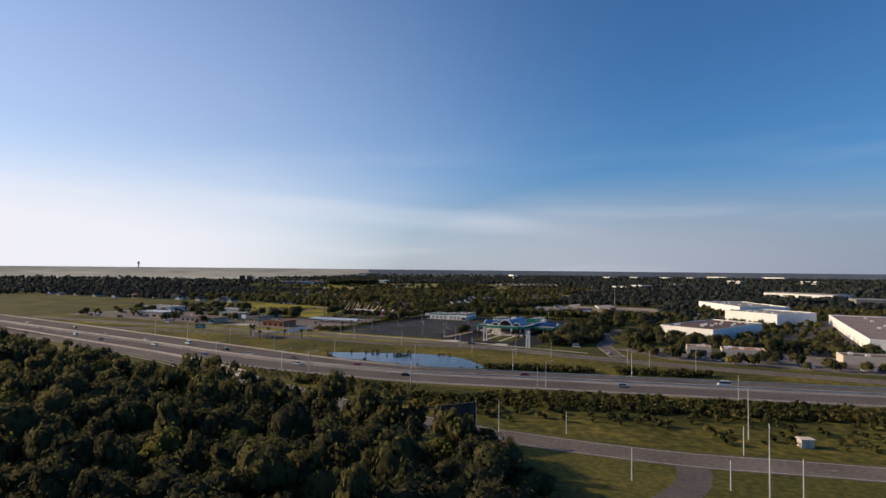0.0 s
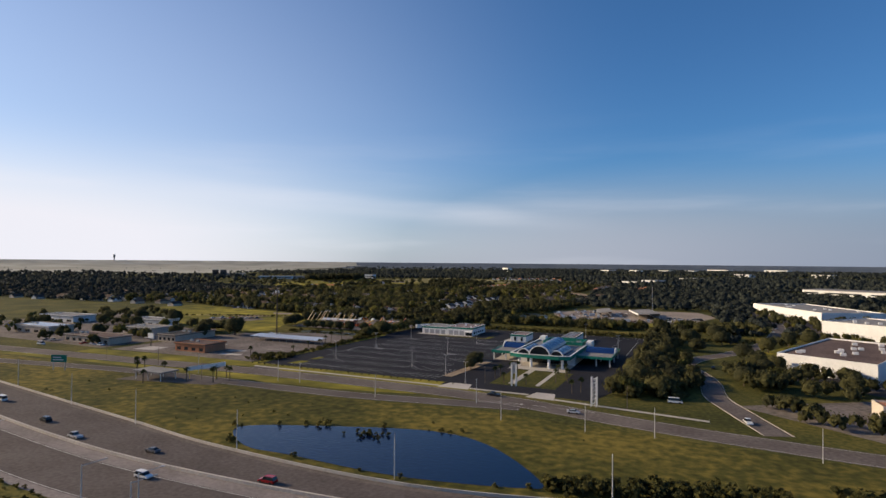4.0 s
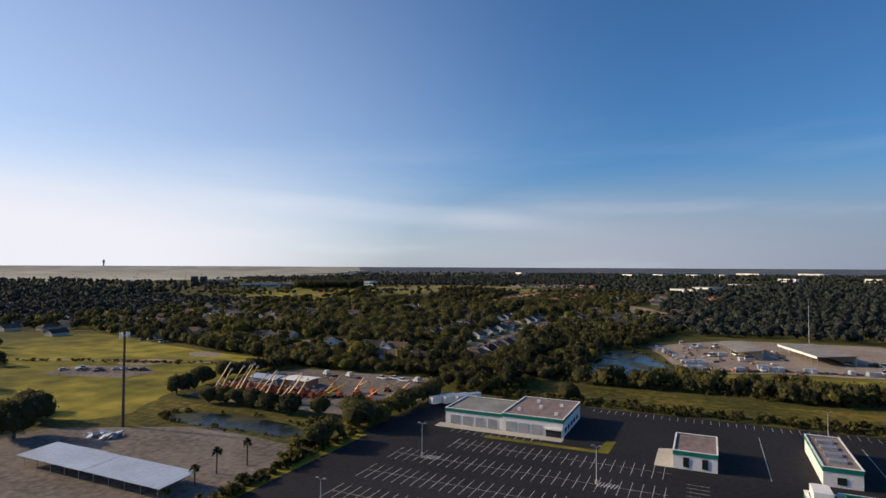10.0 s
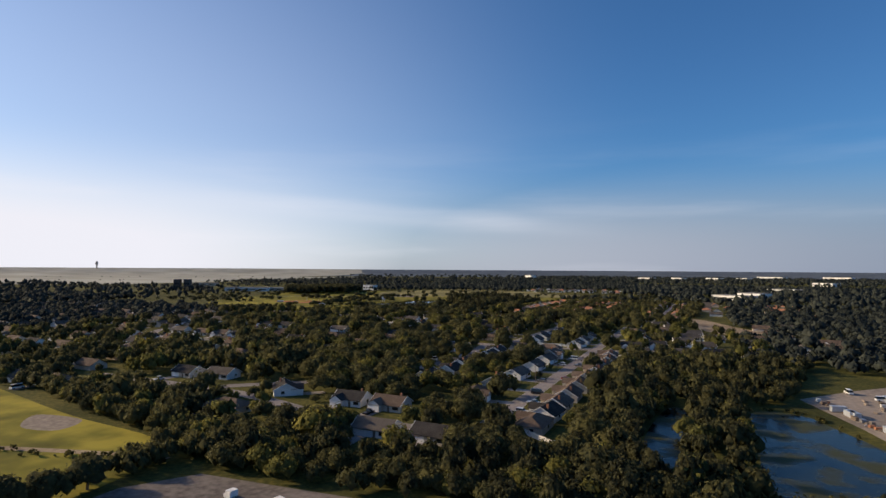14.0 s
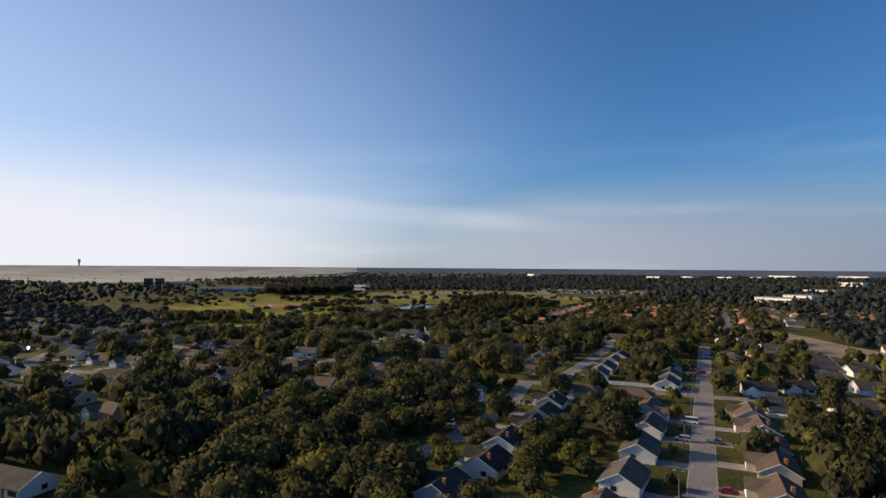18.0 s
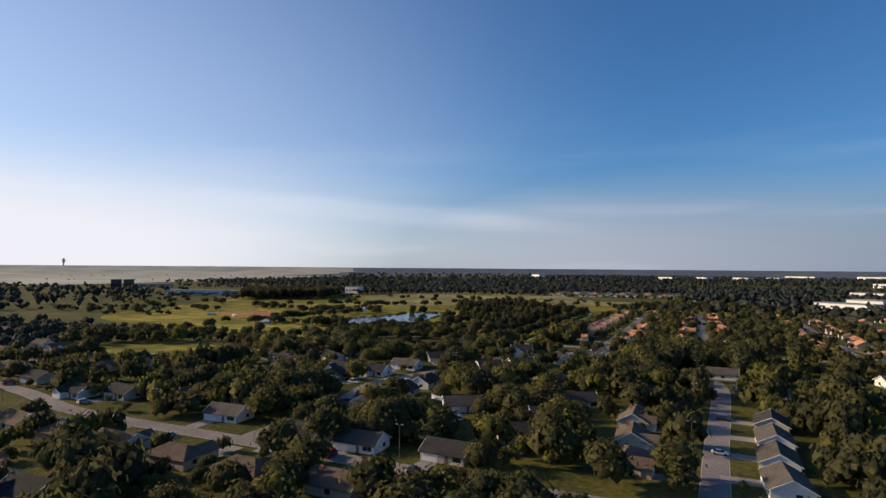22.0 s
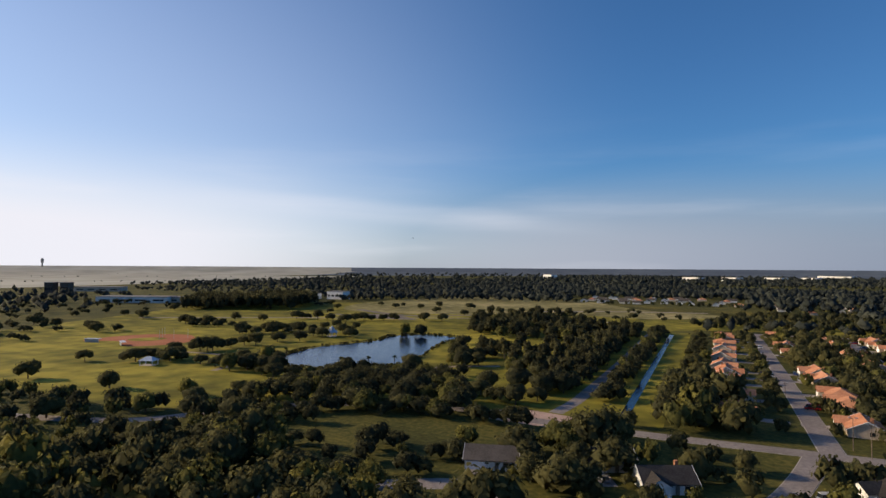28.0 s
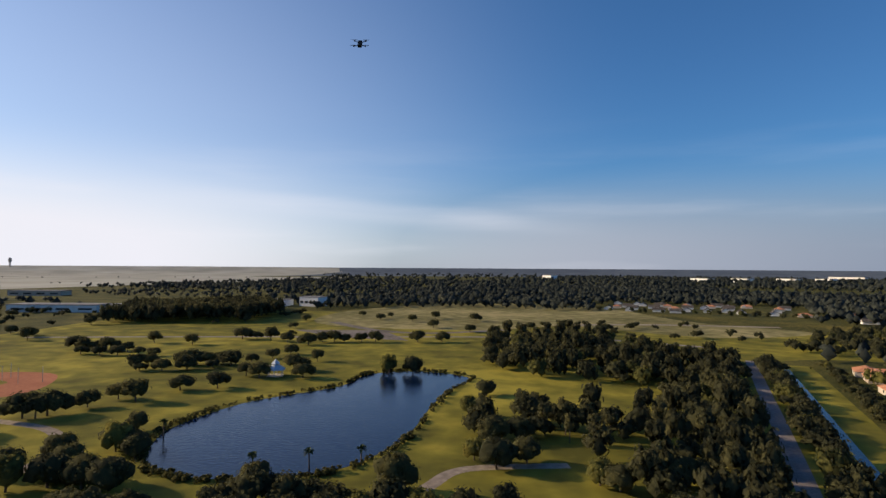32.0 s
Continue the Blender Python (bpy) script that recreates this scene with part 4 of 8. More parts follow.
for x0, y0, x1, y1, name in ((29.4, -4, 44.4, 27, "wing"), (76.5, -1.5, 94.6, 32, "wing")):
    w = part(name, Shape().prism(rect(x0, y0, x1, y1), 4.1, 4.9), ROOFGREY, store, "flat white drive-through canopy")
    part("fascia", band(Shape(), rect(x0 - 0.15, y0 - 0.15, x1 + 0.15, y1 + 0.15), 3.9, 5.3, 0.4), GREENTRIM, w, "green canopy fascia")
    g = Shape()
    n = 6
    prof = [(y0 + 15 + 9.5 * i / n, 5.0 + 2.6 * math.sin(math.pi * i / n) ** 0.8) for i in range(n + 1)]
    g.add([(x, y, z) for x in (x0 + 2, x1 - 1) for y, z in prof], [(i, i + 1, n + 2 + i, n + 1 + i) for i in range(n)] + [tuple(range(n, -1, -1)), tuple(range(n + 1, 2 * n + 2))])
    part("rooflight", g, BLUEGLAZE, w, "long blue glazed rooflight")
    e = Shape()
    xe = x0 + 1.6 if x0 < 40 else x1 - 0.6
    e.add([(xe + d, y, z + 0.3) for d in (-0.3, 0.3) for y, z in prof], [tuple(range(n, -1, -1)), tuple(range(n + 1, 2 * n + 2))] + [(i, i + 1, n + 2 + i, n + 1 + i) for i in range(n)])
    part("gable_end", e, WHITEWALL, w)
    for x in ((x0 + 1, x0 + 8) if x0 < 40 else (x1 - 1, x1 - 8)):
        for y in (y0 + 1, (y0 + y1) / 2, y1 - 1):
            part("post", Shape().box(x - 0.3, y - 0.3, 0, x + 0.3, y + 0.3, 4.1), WHITEWALL, w)
slab("forecourt", [(30.5, -4), (44, -4), (44, 25), (30.5, 25)], 0.0, 0.09, CONCRETE, "tan concrete floor under a canopy", "paving")
slab("forecourt", [(46, -26), (76, -26), (76, -4), (46, -4)], 0.0, 0.09, CONCRETE, "tan concrete entrance terrace", "paving")
slab("forecourt", [(57.5, -62), (60.5, -62), (60.5, -26), (57.5, -26)], 0.0, 0.08, CONCRETE, "pale entrance walk", "paving")
slab("forecourt", [(70, -62), (72, -62), (72, -26), (70, -26)], 0.0, 0.08, CONCRETE, "pale entrance walk", "paving")
slab("entrance_garden", [(50, -66), (80, -66), (80, -27), (50, -27)], 0.0, 0.055, GRASS, "planted beds before the store", "garden")
slab("island_bed", [(24, -60), (29, -60), (33, -12), (28, -10)], 0.0, 0.12, DIRT, "mulched planting island", "garden")

pylon = thing("pylon_sign", "tall white double-post pylon sign with a blank face", "sign")
part("post", Shape().box(60.3, -66.4, 0, 60.9, -65.6, 9.5), WHITEWALL, pylon)
part("post", Shape().box(62.3, -66.4, 0, 62.9, -65.6, 9.5), WHITEWALL, pylon)
part("face", Shape().box(60.2, -66.2, 5.5, 63.0, -65.8, 10.2), STEEL, pylon)
mast = thing("lattice_mast", "white steel lattice sign mast", "mast")
for x, y in ((99, -88), (101, -88), (101, -86), (99, -86)):
    part("leg", Shape().box(x - 0.15, y - 0.15, 0, x + 0.15, y + 0.15, 11.2), WHITEWALL, mast)
for k in range(7):
    z = 0.6 + 1.5 * k
    for a, b in (((99, -88), (101, -88)), ((101, -88), (101, -86)), ((101, -86), (99, -86)), ((99, -86), (99, -88))):
        part("brace", Shape().tube((*a, z), (*b, z + 1.5), 0.07, n=4), WHITEWALL, mast)
        part("brace", Shape().tube((*b, z), (*a, z + 1.5), 0.07, n=4), WHITEWALL, mast)


# ---- the white building, the two pavilions ----
def flat_block(name, label, x0, y0, x1, y1, h, roof, fascia=GREENTRIM, wall=WHITEWALL):
    ob = thing(name, label, "building")
    part("wall", Shape().box(x0, y0, 0, x1, y1, h - 0.25), wall, ob)
    part("roof", Shape().box(x0 + 0.1, y0 + 0.1, h - 0.25, x1 - 0.1, y1 - 0.1, h - 0.1), roof, ob)
    part("fascia", band(Shape(), rect(x0 - 0.15, y0 - 0.15, x1 + 0.15, y1 + 0.15), h - 1.0, h + 0.1, 0.35), fascia, ob, "coloured parapet band")
    part("coping", band(Shape(), rect(x0 - 0.2, y0 - 0.2, x1 + 0.2, y1 + 0.2), h + 0.1, h + 0.25, 0.45), WHITEWALL, ob)
    return ob


svc = flat_block("service_building", "long white service building with green fascia and roller doors", -58, 84, -37, 104, 5.2, ROOFGREY)
for k in range(4):
    d = part("roller_door", Shape().box(-56 + 4.6 * k, 83.85, 0.05, -52.8 + 4.6 * k, 84.05, 3.2), SHUTTER, svc, "grey roller door")
    s = Shape()
    for j in range(7):
        s.box(-55.95 + 4.6 * k, 83.8, 0.3 + 0.42 * j, -52.85 + 4.6 * k, 83.86, 0.36 + 0.42 * j)
    part("slats", s, STEEL, d)
svc2 = flat_block("service_building", "white service building with pinkish flat roof and green fascia", -36.9, 83.4, -16.5, 110, 5.8, ROOFPINK)
for k in range(3):
    part("roller_door", Shape().box(-35.5 + 4.4 * k, 83.2, 0.05, -32.2 + 4.4 * k, 83.42, 3.4), SHUTTER, svc2, "tan roller door")
part("porch", Shape().box(-22.5, 82.0, 2.6, -16.6, 83.5, 3.0), WHITEWALL, svc2)
part("entrance_glazing", Shape().box(-22, 83.2, 0.1, -17, 83.42, 2.5), GLASS, svc2)
for k in range(5):
    part("window", Shape().box(-16.6, 86 + 4.4 * k, 1.2, -16.4, 88.4 + 4.4 * k, 2.6), GLASS, svc2)
for x, y in ((-33, 90), (-27, 96), (-21, 101), (-20, 89), (-30, 104)):
    part("roof_vent", Shape().box(x - 0.5, y - 0.5, 5.7, x + 0.5, y + 0.5, 6.6), WHITEWALL, svc2)
slab("apron", [(-60, 79), (-16, 79), (-16, 83.3), (-60, 83.9)], 0.0, 0.08, CONCRETE, "tan concrete apron before the roller doors", "paving")
slab("lawn_strip", [(-40, 73.5), (-4, 73.5), (-4, 76), (-40, 76)], 0.0, 0.1, LAWN, "thin grass strip in the parking lot", "grass")
slab("lawn_strip", [(-4.5, 74), (-1, 74), (-0.5, 87), (-3.5, 87)], 0.0, 0.1, LAWN, "small grass island in the parking lot", "grass")
hut = flat_block("kiosk", "small white kiosk with green roof band", 17, 70, 28, 88, 4.8, ROOFPINK)
for x in (19.5, 24.2):
    part("window", Shape().box(x, 69.85, 0.7, x + 1.5, 70.05, 3.3), GLASS, hut)
part("door", Shape().box(16.9, 76, 0.05, 17.05, 77.2, 2.2), SHUTTER, hut)
slab("paving", [(12, 70), (16.9, 70), (16.9, 88), (12, 86)], 0.0, 0.09, CONCRETE, "tan paving beside the kiosk", "paving")
hut2 = flat_block("kiosk", "narrow white kiosk with roof units and a green band", 52, 72.5, 60.5, 103, 4.8, ROOFPINK)
part("window", Shape().box(55, 72.35, 0.8, 57, 72.55, 2.6), GLASS, hut2)
for k in range(4):
    part("roof_unit", Shape().box(54, 77 + 6.2 * k, 4.7, 58, 79.6 + 6.2 * k, 5.3), STEEL, hut2)

slab("grass_island", [(-61, -50), (-57.5, -50), (-56.5, -45), (-58, -42), (-60.5, -42)], 0.0, 0.14, LAWN, "small grass island in the parking lot", "grass")
slab("grass_island", [(-64, -66), (-58, -65), (-56.5, -59), (-58, -56), (-62, -57)], 0.0, 0.14, LAWN, "small grass island in the parking lot", "grass")

# ---- stall lines ----
lot_marks = thing("stall_markings", "white painted parking stall lines", "road marking", kind="structure")
line_long = Shape().box(-0.07, -5.2, 0.04, 0.07, 5.2, 0.046).mesh("stall_line", LINE)
line_short = Shape().box(-0.07, -2.6, 0.04, 0.07, 2.6, 0.046).mesh("stall_line", LINE)
for k in range(-4, 5):
    y = 1 + 15.9 * k
    x0, x1 = (-61 if k < 1 else -58), (17 if k > -3 else 24)
    if k == 4:
        x0 = -46
    n = int((x1 - x0) / 2.65)
    for i in range(n + 1):
        ob = part("stall_line", line_long, None, lot_marks)
        ob.location = (x0 + 2.65 * i, y, 0)
    part("row_line", Shape().box(x0, y - 0.06, 0.05, x1, y + 0.06, 0.055), LINE, lot_marks)
for i in range(22):
    ob = part("stall_line", line_short, None, lot_marks)
    ob.matrix_basis = pose(23.5, 2 + 2.7 * i, 0, 0, 0, 90)
s = Shape()
for i in range(44):
    s.box(-14.07 + 2.7 * i, 121.4, 0.04, -13.93 + 2.7 * i, 126.6, 0.046)
tagged(part("back_row_lines", s, LINE, lot_marks), kind="stuff")
for i in range(12):
    ob = part("stall_line", line_short, None, lot_marks)
    ob.location = (-52 + 2.7 * i, 77.5, 0)
for x, y0, y1 in ((40.5, 70, 112), (68, 52, 112), (85, 52, 112), (97, 40, 112)):
    part("lane_line", Shape().box(x - 0.1, y0, 0.04, x + 0.1, y1, 0.046), LINE, lot_marks)
for x, y in ((0, 1), (-49.4, 1), (0, 49), (-49.4, 49)):
    s = Shape()
    for j in range(6):
        s.add([(x + 0.2 + 0.85 * j, y - 1.6, 0.052), (x + 0.5 + 0.85 * j, y - 1.6, 0.052), (x + 1.1 + 0.85 * j, y + 1.6, 0.052), (x + 0.8 + 0.85 * j, y + 1.6, 0.052)], [(0, 1, 2, 3)])
    part("hatching", s, LINE, lot_marks)
part("island_line", ribbon(Shape(), smooth([(-74, -16), (-66, -20), (-60, -15), (-62, -9), (-61, 4)]), 0.1, -0.1, 0.04, 0.048), LINE, lot_marks)
s = Shape()
for i in range(6):
    x = 60 + 9 * i
    s.add([(x, -96.0, 0.058), (x + 6, -96.8, 0.058), (x + 6, -96.55, 0.058), (x, -95.75, 0.058)], [(0, 1, 2, 3)])
    s.add([(x + 6, -96.8, 0.058), (x + 4.6, -95.6, 0.058), (x + 4.3, -95.7, 0.058), (x + 5.7, -97.0, 0.058)], [(0, 1, 2, 3)])
part("turn_arrows", s, LINE, lot_marks)
fence = thing("yellow_kerb", "yellow painted kerb at the edge of the parking lot", "kerb", kind="structure")
part("kerb_line", Shape().box(102.6, 34, 0, 103.4, 114, 0.5), YELLOW, fence)
slab("sidewalk", [(-74, -80.5), (31, -80.5), (31, -78.8), (-74, -78.8)], -0.1, 0.12, CONCRETE, "pale sidewalk along the frontage road", "pavement")
slab("sidewalk", [(46, -80.5), (72, -80.5), (72, -78.8), (46, -78.8)], -0.1, 0.12, CONCRETE, "pale sidewalk along the frontage road", "pavement")
slab("sidewalk", [(84, -84.5), (140, -92), (140, -90.3), (84, -82.8)], -0.1, 0.12, CONCRETE, "pale sidewalk along the frontage road", "pavement")
slab("driveway", [(31, -82), (46, -82), (44, -72), (34, -72)], -0.1, 0.065, CONCRETE, "pale concrete driveway apron", "paving")
slab("driveway", [(72, -84), (84, -85), (82, -74), (74, -74)], -0.1, 0.065, CONCRETE, "pale concrete driveway apron", "paving")
slab("verge", [(-76, -78.6), (31, -78.6), (31, -72), (-76, -72)], -0.1, 0.07, LAWN, "grass verge with a low hedge before the parking lot", "grass")
slab("verge", [(-80, -70), (-76.5, -70), (-75, 60), (-80, 60)], -0.1, 0.07, LAWN, "grass strip between two lots", "grass")


# ---- lamp posts ----
def post_lamp(x, y, h, arms=((1, 0),), r=0.13, label="tall pale street lamp post", base=0.0, name="street_lamp", mat=POLE):
    ob = thing(name, label, "lamp", "lamp posts", at=pose(x, y, 0))
    if base:
        part("base", Shape().tube((0, 0, 0), (0, 0, base), 0.35, n=10), CONCRETE, ob, "pale concrete base")
    part("pole", Shape().tube((0, 0, 0), (0, 0, h), r, r * 0.6), mat, ob)
    for dx, dy in arms:
        if dx or dy:
            a = part("arm", Shape().tube((0, 0, h - 0.3), (dx, dy, h + 0.1), r * 0.5), mat, ob)
            part("lamp_head", Shape().box(dx - 0.35, dy - 0.2, h, dx + 0.35, dy + 0.2, h + 0.2), STEEL, a)
    return ob


for x, y in ((0, 0.6), (-49.4, 1), (0, 49), (-49.4, 48.8), (-50.5, -41), (-0.6, -44), (24, -56), (40, -70), (90, 60), (60, 116)):
    post_lamp(x, y, 9.5, ((0.9, 0), (-0.9, 0)), 0.11, "parking lot light pole with twin heads and concrete base", 1.0, "parking_light")
for x, y in ((67, -184), (119, -176), (15, -184), (-34, -179), (-78, -172), (-129, -162), (-169, -157), (175, -161), (182, -149), (203, -131), (220, -204), (145, -222)):
    post_lamp(x, y, 11.5, ((0, 0),), 0.14, "plain pale highway light pole")
for x, y in ((17, -231), (32, -229), (-36, -223), (88, -227), (144, -205), (91, -233), (35, -233)):
    post_lamp(x, y, 11.0, ((1.5, 4.5),), 0.16, "highway lamp post with a long slanted arm")
for x, y in ((103, -122), (124, -119), (74, -121), (18, -112), (168, -123), (-38, -104), (-85, -106), (-27, -102.5), (58, -103)):
    post_lamp(x, y, 9.5, ((0, 0),), 0.12, "thin pale roadside pole")
for x, y, h in ((156, -300, 15), (169, -273, 7), (223, -303, 17), (221, -254, 16), (219, -271, 8), (193, -306, 8), (215, -302, 7), (230, -300, 9)):
    post_lamp(x, y, h, ((0, 0),), 0.17, "tall white roadside mast by the slip road")
for x, y in ((-70, -118), (-120, -100), (-160, -100), (100, -84), (112, -86), (48, -66)):
    post_lamp(x, y, 9, ((0, 0),), 0.14, "weathered wooden utility pole", name="utility_pole", mat=WOOD)


def mono_mast(x, y, h, label, r, mat):
    ob = thing("cell_mast", label, "mast", at=pose(x, y, 0))
    part("pole", Shape().tube((0, 0, 0), (0, 0, h), r, r * 0.7, 10), mat, ob)
    part("platform", Shape().tube((0, 0, h - 1.2), (0, 0, h - 1.0), 1.5, n=12), STEEL, ob)
    for k in range(6):
        a = k * 1.047
        part("antenna", Shape().box(1.4 * math.cos(a) - 0.15, 1.4 * math.sin(a) - 0.15, h - 2, 1.4 * math.cos(a) + 0.15, 1.4 * math.sin(a) + 0.15, h), WHITEWALL, ob)


mono_mast(-155, 32, 32, "tall dark cell mast with a crown of antennas", 0.5, BARK)
thin = thing("radio_mast", "thin tall steel radio mast by the storage yard", "mast", at=pose(88, 360, 0))
part("pole", Shape().tube((0, 0, 0), (0, 0, 29), 0.3, 0.18, 8), STEEL, thin)
part("aerial", Shape().tube((0, 0, 29), (0, 0, 32), 0.05, n=6), STEEL, thin)
part("footing", Shape().box(-0.8, -0.8, 0, 0.8, 0.8, 0.3), CONCRETE, thin)


# ---- vehicles ----
def car_meshes(kind):
    L, W, H = {"sedan": (4.6, 1.8, 1.45), "suv": (4.8, 1.95, 1.75), "pickup": (5.6, 2.0, 1.8), "van": (5.4, 2.0, 2.2)}[kind]
    low = 0.95 if kind != "van" else 1.1
    body = Shape()
    prof = [(-L / 2, 0.35), (-L / 2, low - 0.1), (-L / 2 + 0.15, low), (L / 2 - 0.9, low), (L / 2 - 0.15, low - 0.15), (L / 2, low - 0.4), (L / 2, 0.35)]
    n = len(prof)
    body.add([(x, y, z) for y in (-W / 2, W / 2) for x, z in prof], [tuple(range(n)), tuple(range(2 * n - 1, n - 1, -1))] + [(i, n + i, n + (i + 1) % n, (i + 1) % n) for i in range(n)])
    c0, c1, c2, c3 = {"sedan": (-1.7, -1.0, 0.4, 1.1), "suv": (-2.3, -2.0, 0.5, 1.2), "pickup": (-0.5, -0.3, 1.0, 1.6), "van": (-2.6, -2.5, 1.5, 2.2)}[kind]
    cab, roof = Shape(), Shape()
    w0, w1 = W / 2 - 0.05, W / 2 - 0.25
    cab.add([(c0, -w0, low), (c3, -w0, low), (c3, w0, low), (c0, w0, low), (c1, -w1, H - 0.06), (c2, -w1, H - 0.06), (c2, w1, H - 0.06), (c1, w1, H - 0.06)], [(0, 1, 5, 4), (1, 2, 6, 5), (2, 3, 7, 6), (3, 0, 4, 7)])
    roof.box(c1 - 0.05, -w1 - 0.05, H - 0.07, c2 + 0.05, w1 + 0.05, H)
    wheel = Shape().tube((0, -0.12, 0), (0, 0.12, 0), 0.34, n=12)
    hub = Shape().tube((0, -0.14, 0), (0, 0.14, 0), 0.2, n=8)
    light = Shape().box(L / 2 - 0.08, -0.25, low - 0.32, L / 2 + 0.01, 0.25, low - 0.16)
    return dict(body=body.mesh("body", None), cab=cab.mesh("cabin_glass", GLASS), roof=roof.mesh("roof", None), wheel=wheel.mesh("wheel", BLACK), hub=hub.mesh("hub", STEEL), light=light.mesh("headlight", WHITEWALL), L=L, W=W)


CARS, CAR_PROTO = {k: car_meshes(k) for k in ("sedan", "suv", "pickup", "van")}, {}
COLOURS = ("white", "silver", "black", "red", "blue", "grey")


def car(kind, colour, x, y, turn, where="parked"):
    key = (kind, colour)
    m = pose(x, y, 0.06, 0, 0, turn)
    names = {"sedan": "car", "suv": "car", "pickup": "pickup_truck", "van": "van"}
    if key in CAR_PROTO:
        ob = copy_thing(CAR_PROTO[key], m)
        return tagged(ob, f"{colour} {kind} {where}")
    c = CARS[kind]
    ob = thing(names[kind], f"{colour} {kind} {where}", names[kind].replace("_", " "), "vehicles", at=m)
    paint = PAINTS[COLOURS.index(colour)]
    for nm in ("body", "roof"):
        me = c[nm].copy()
        me.materials.clear()
        me.materials.append(paint)
        part(nm, me, None, ob)
    part("cabin_glass", c["cab"], None, ob)
    for sx in (-0.31, 0.31):
        for sy in (-1, 1):
            w = part("wheel", c["wheel"], None, ob)
            w.location = (c["L"] * sx, sy * (c["W"] / 2 - 0.1), 0.34)
    CAR_PROTO[key] = ob
    return ob


def along(line, s):
    """Place and bearing s metres along a line."""
    for a, b in zip(line, line[1:]):
        d = math.hypot(b[0] - a[0], b[1] - a[1])
        if s <= d:
            return a[0] + (b[0] - a[0]) * s / d, a[1] + (b[1] - a[1]) * s / d, math.degrees(math.atan2(b[1] - a[1], b[0] - a[0]))
        s -= d
    return *line[-1], 0.0


for s_, d, kind, colour in ((560, 6.6, "sedan", "white"), (640, 10.3, "suv", "grey"), (700, 6.6, "sedan", "silver"), (760, 3.0, "sedan", "white"), (800, 10.0, "van", "white"), (845, 6.6, "suv", "black"), (872, 3.0, "pickup", "silver"), (905, 6.6, "sedan", "grey"), (950, 3.0, "suv", "red"), (620, -7.4, "sedan", "silver"), (690, -11.0, "suv", "white"), (735, -15, "sedan", "black"), (790, -7.4, "pickup", "white"), (850, -11, "sedan", "blue"), (920, -7.4, "suv", "white"), (985, -11, "sedan", "black"), (1040, 5, "sedan", "red"), (1085, -11, "suv", "silver"), (1130, 4, "van", "white"), (520, -11, "suv", "white"), (470, 8, "sedan", "silver"), (420, -8, "sedan", "white"), (380, 10, "suv", "black")):
    x, y, a = along(HIGHWAY, s_)
    car(kind, colour, x - math.sin(radians(a)) * d, y + math.cos(radians(a)) * d, a + (180 if d > 0 else 0), "on the expressway")
for x, y, kind, colour, a in ((-245, -84, "van", "white", 0), (60, -88, "pickup", "black", 180), (95, -101, "sedan", "silver", 0), (152, -88, "pickup", "white", 100), (8, -250, "sedan", "white", -20), (143, 20, "sedan", "black", 90), (190, 215, "sedan", "white", 80), (195, 245, "sedan", "silver", 260), (128, -68, "van", "white", 5)):
    car(kind, colour, x, y, a, "on a roadside street")

# ---- warehouses ----
def warehouse(name, label, poly, h, roof, units=8, seed=1, wall=WHITEWALL, docks=0):
    ob = thing(name, label, "warehouse")
    part("wall", Shape().prism(poly, 0, h), wall, ob)
    cx, cy = sum(p[0] for p in poly) / 4, sum(p[1] for p in poly) / 4
    ins = [(cx + (x - cx) * 0.985, cy + (y - cy) * 0.985) for x, y in poly]
    part("roof", Shape().prism(ins, h - 0.05, h + 0.05), roof, ob)
    n = len(poly)
    v = [(x, y, z) for z in (h, h + 0.8) for l in (poly, ins) for x, y in l]
    f = []
    for i in range(n):
        j = (i + 1) % n
        f += [(i, j, 2 * n + j, 2 * n + i), (n + j, n + i, 3 * n + i, 3 * n + j), (2 * n + i, 2 * n + j, 3 * n + j, 3 * n + i)]
    part("parapet", Shape().add(v, f), wall, ob)
    g = random.Random(seed)
    for k in range(units):
        u, w = g.uniform(0.12, 0.88), g.uniform(0.12, 0.88)
        x = (poly[0][0] * (1 - u) + poly[1][0] * u) * (1 - w) + (poly[3][0] * (1 - u) + poly[2][0] * u) * w
        y = (poly[0][1] * (1 - u) + poly[1][1] * u) * (1 - w) + (poly[3][1] * (1 - u) + poly[2][1] * u) * w
        part("roof_unit", Shape().box(x - 1.2, y - 0.9, h, x + 1.2, y + 0.9, h + 1.4), WHITEWALL, ob)
    (ax, ay), (bx, by) = poly[0], poly[1]
    L = math.hypot(bx - ax, by - ay)
    for k in range(docks):
        t = (k + 0.5) / docks
        px, py = ax + (bx - ax) * t, ay + (by - ay) * t
        m = pose(px, py, 0, 0, 0, math.degrees(math.atan2(by - ay, bx - ax)))
        d = part("dock_door", Shape().box(-1.4, -0.12, 0.3, 1.4, 0.1, 3.6), SHUTTER, ob)
        d.matrix_basis = m
    return ob


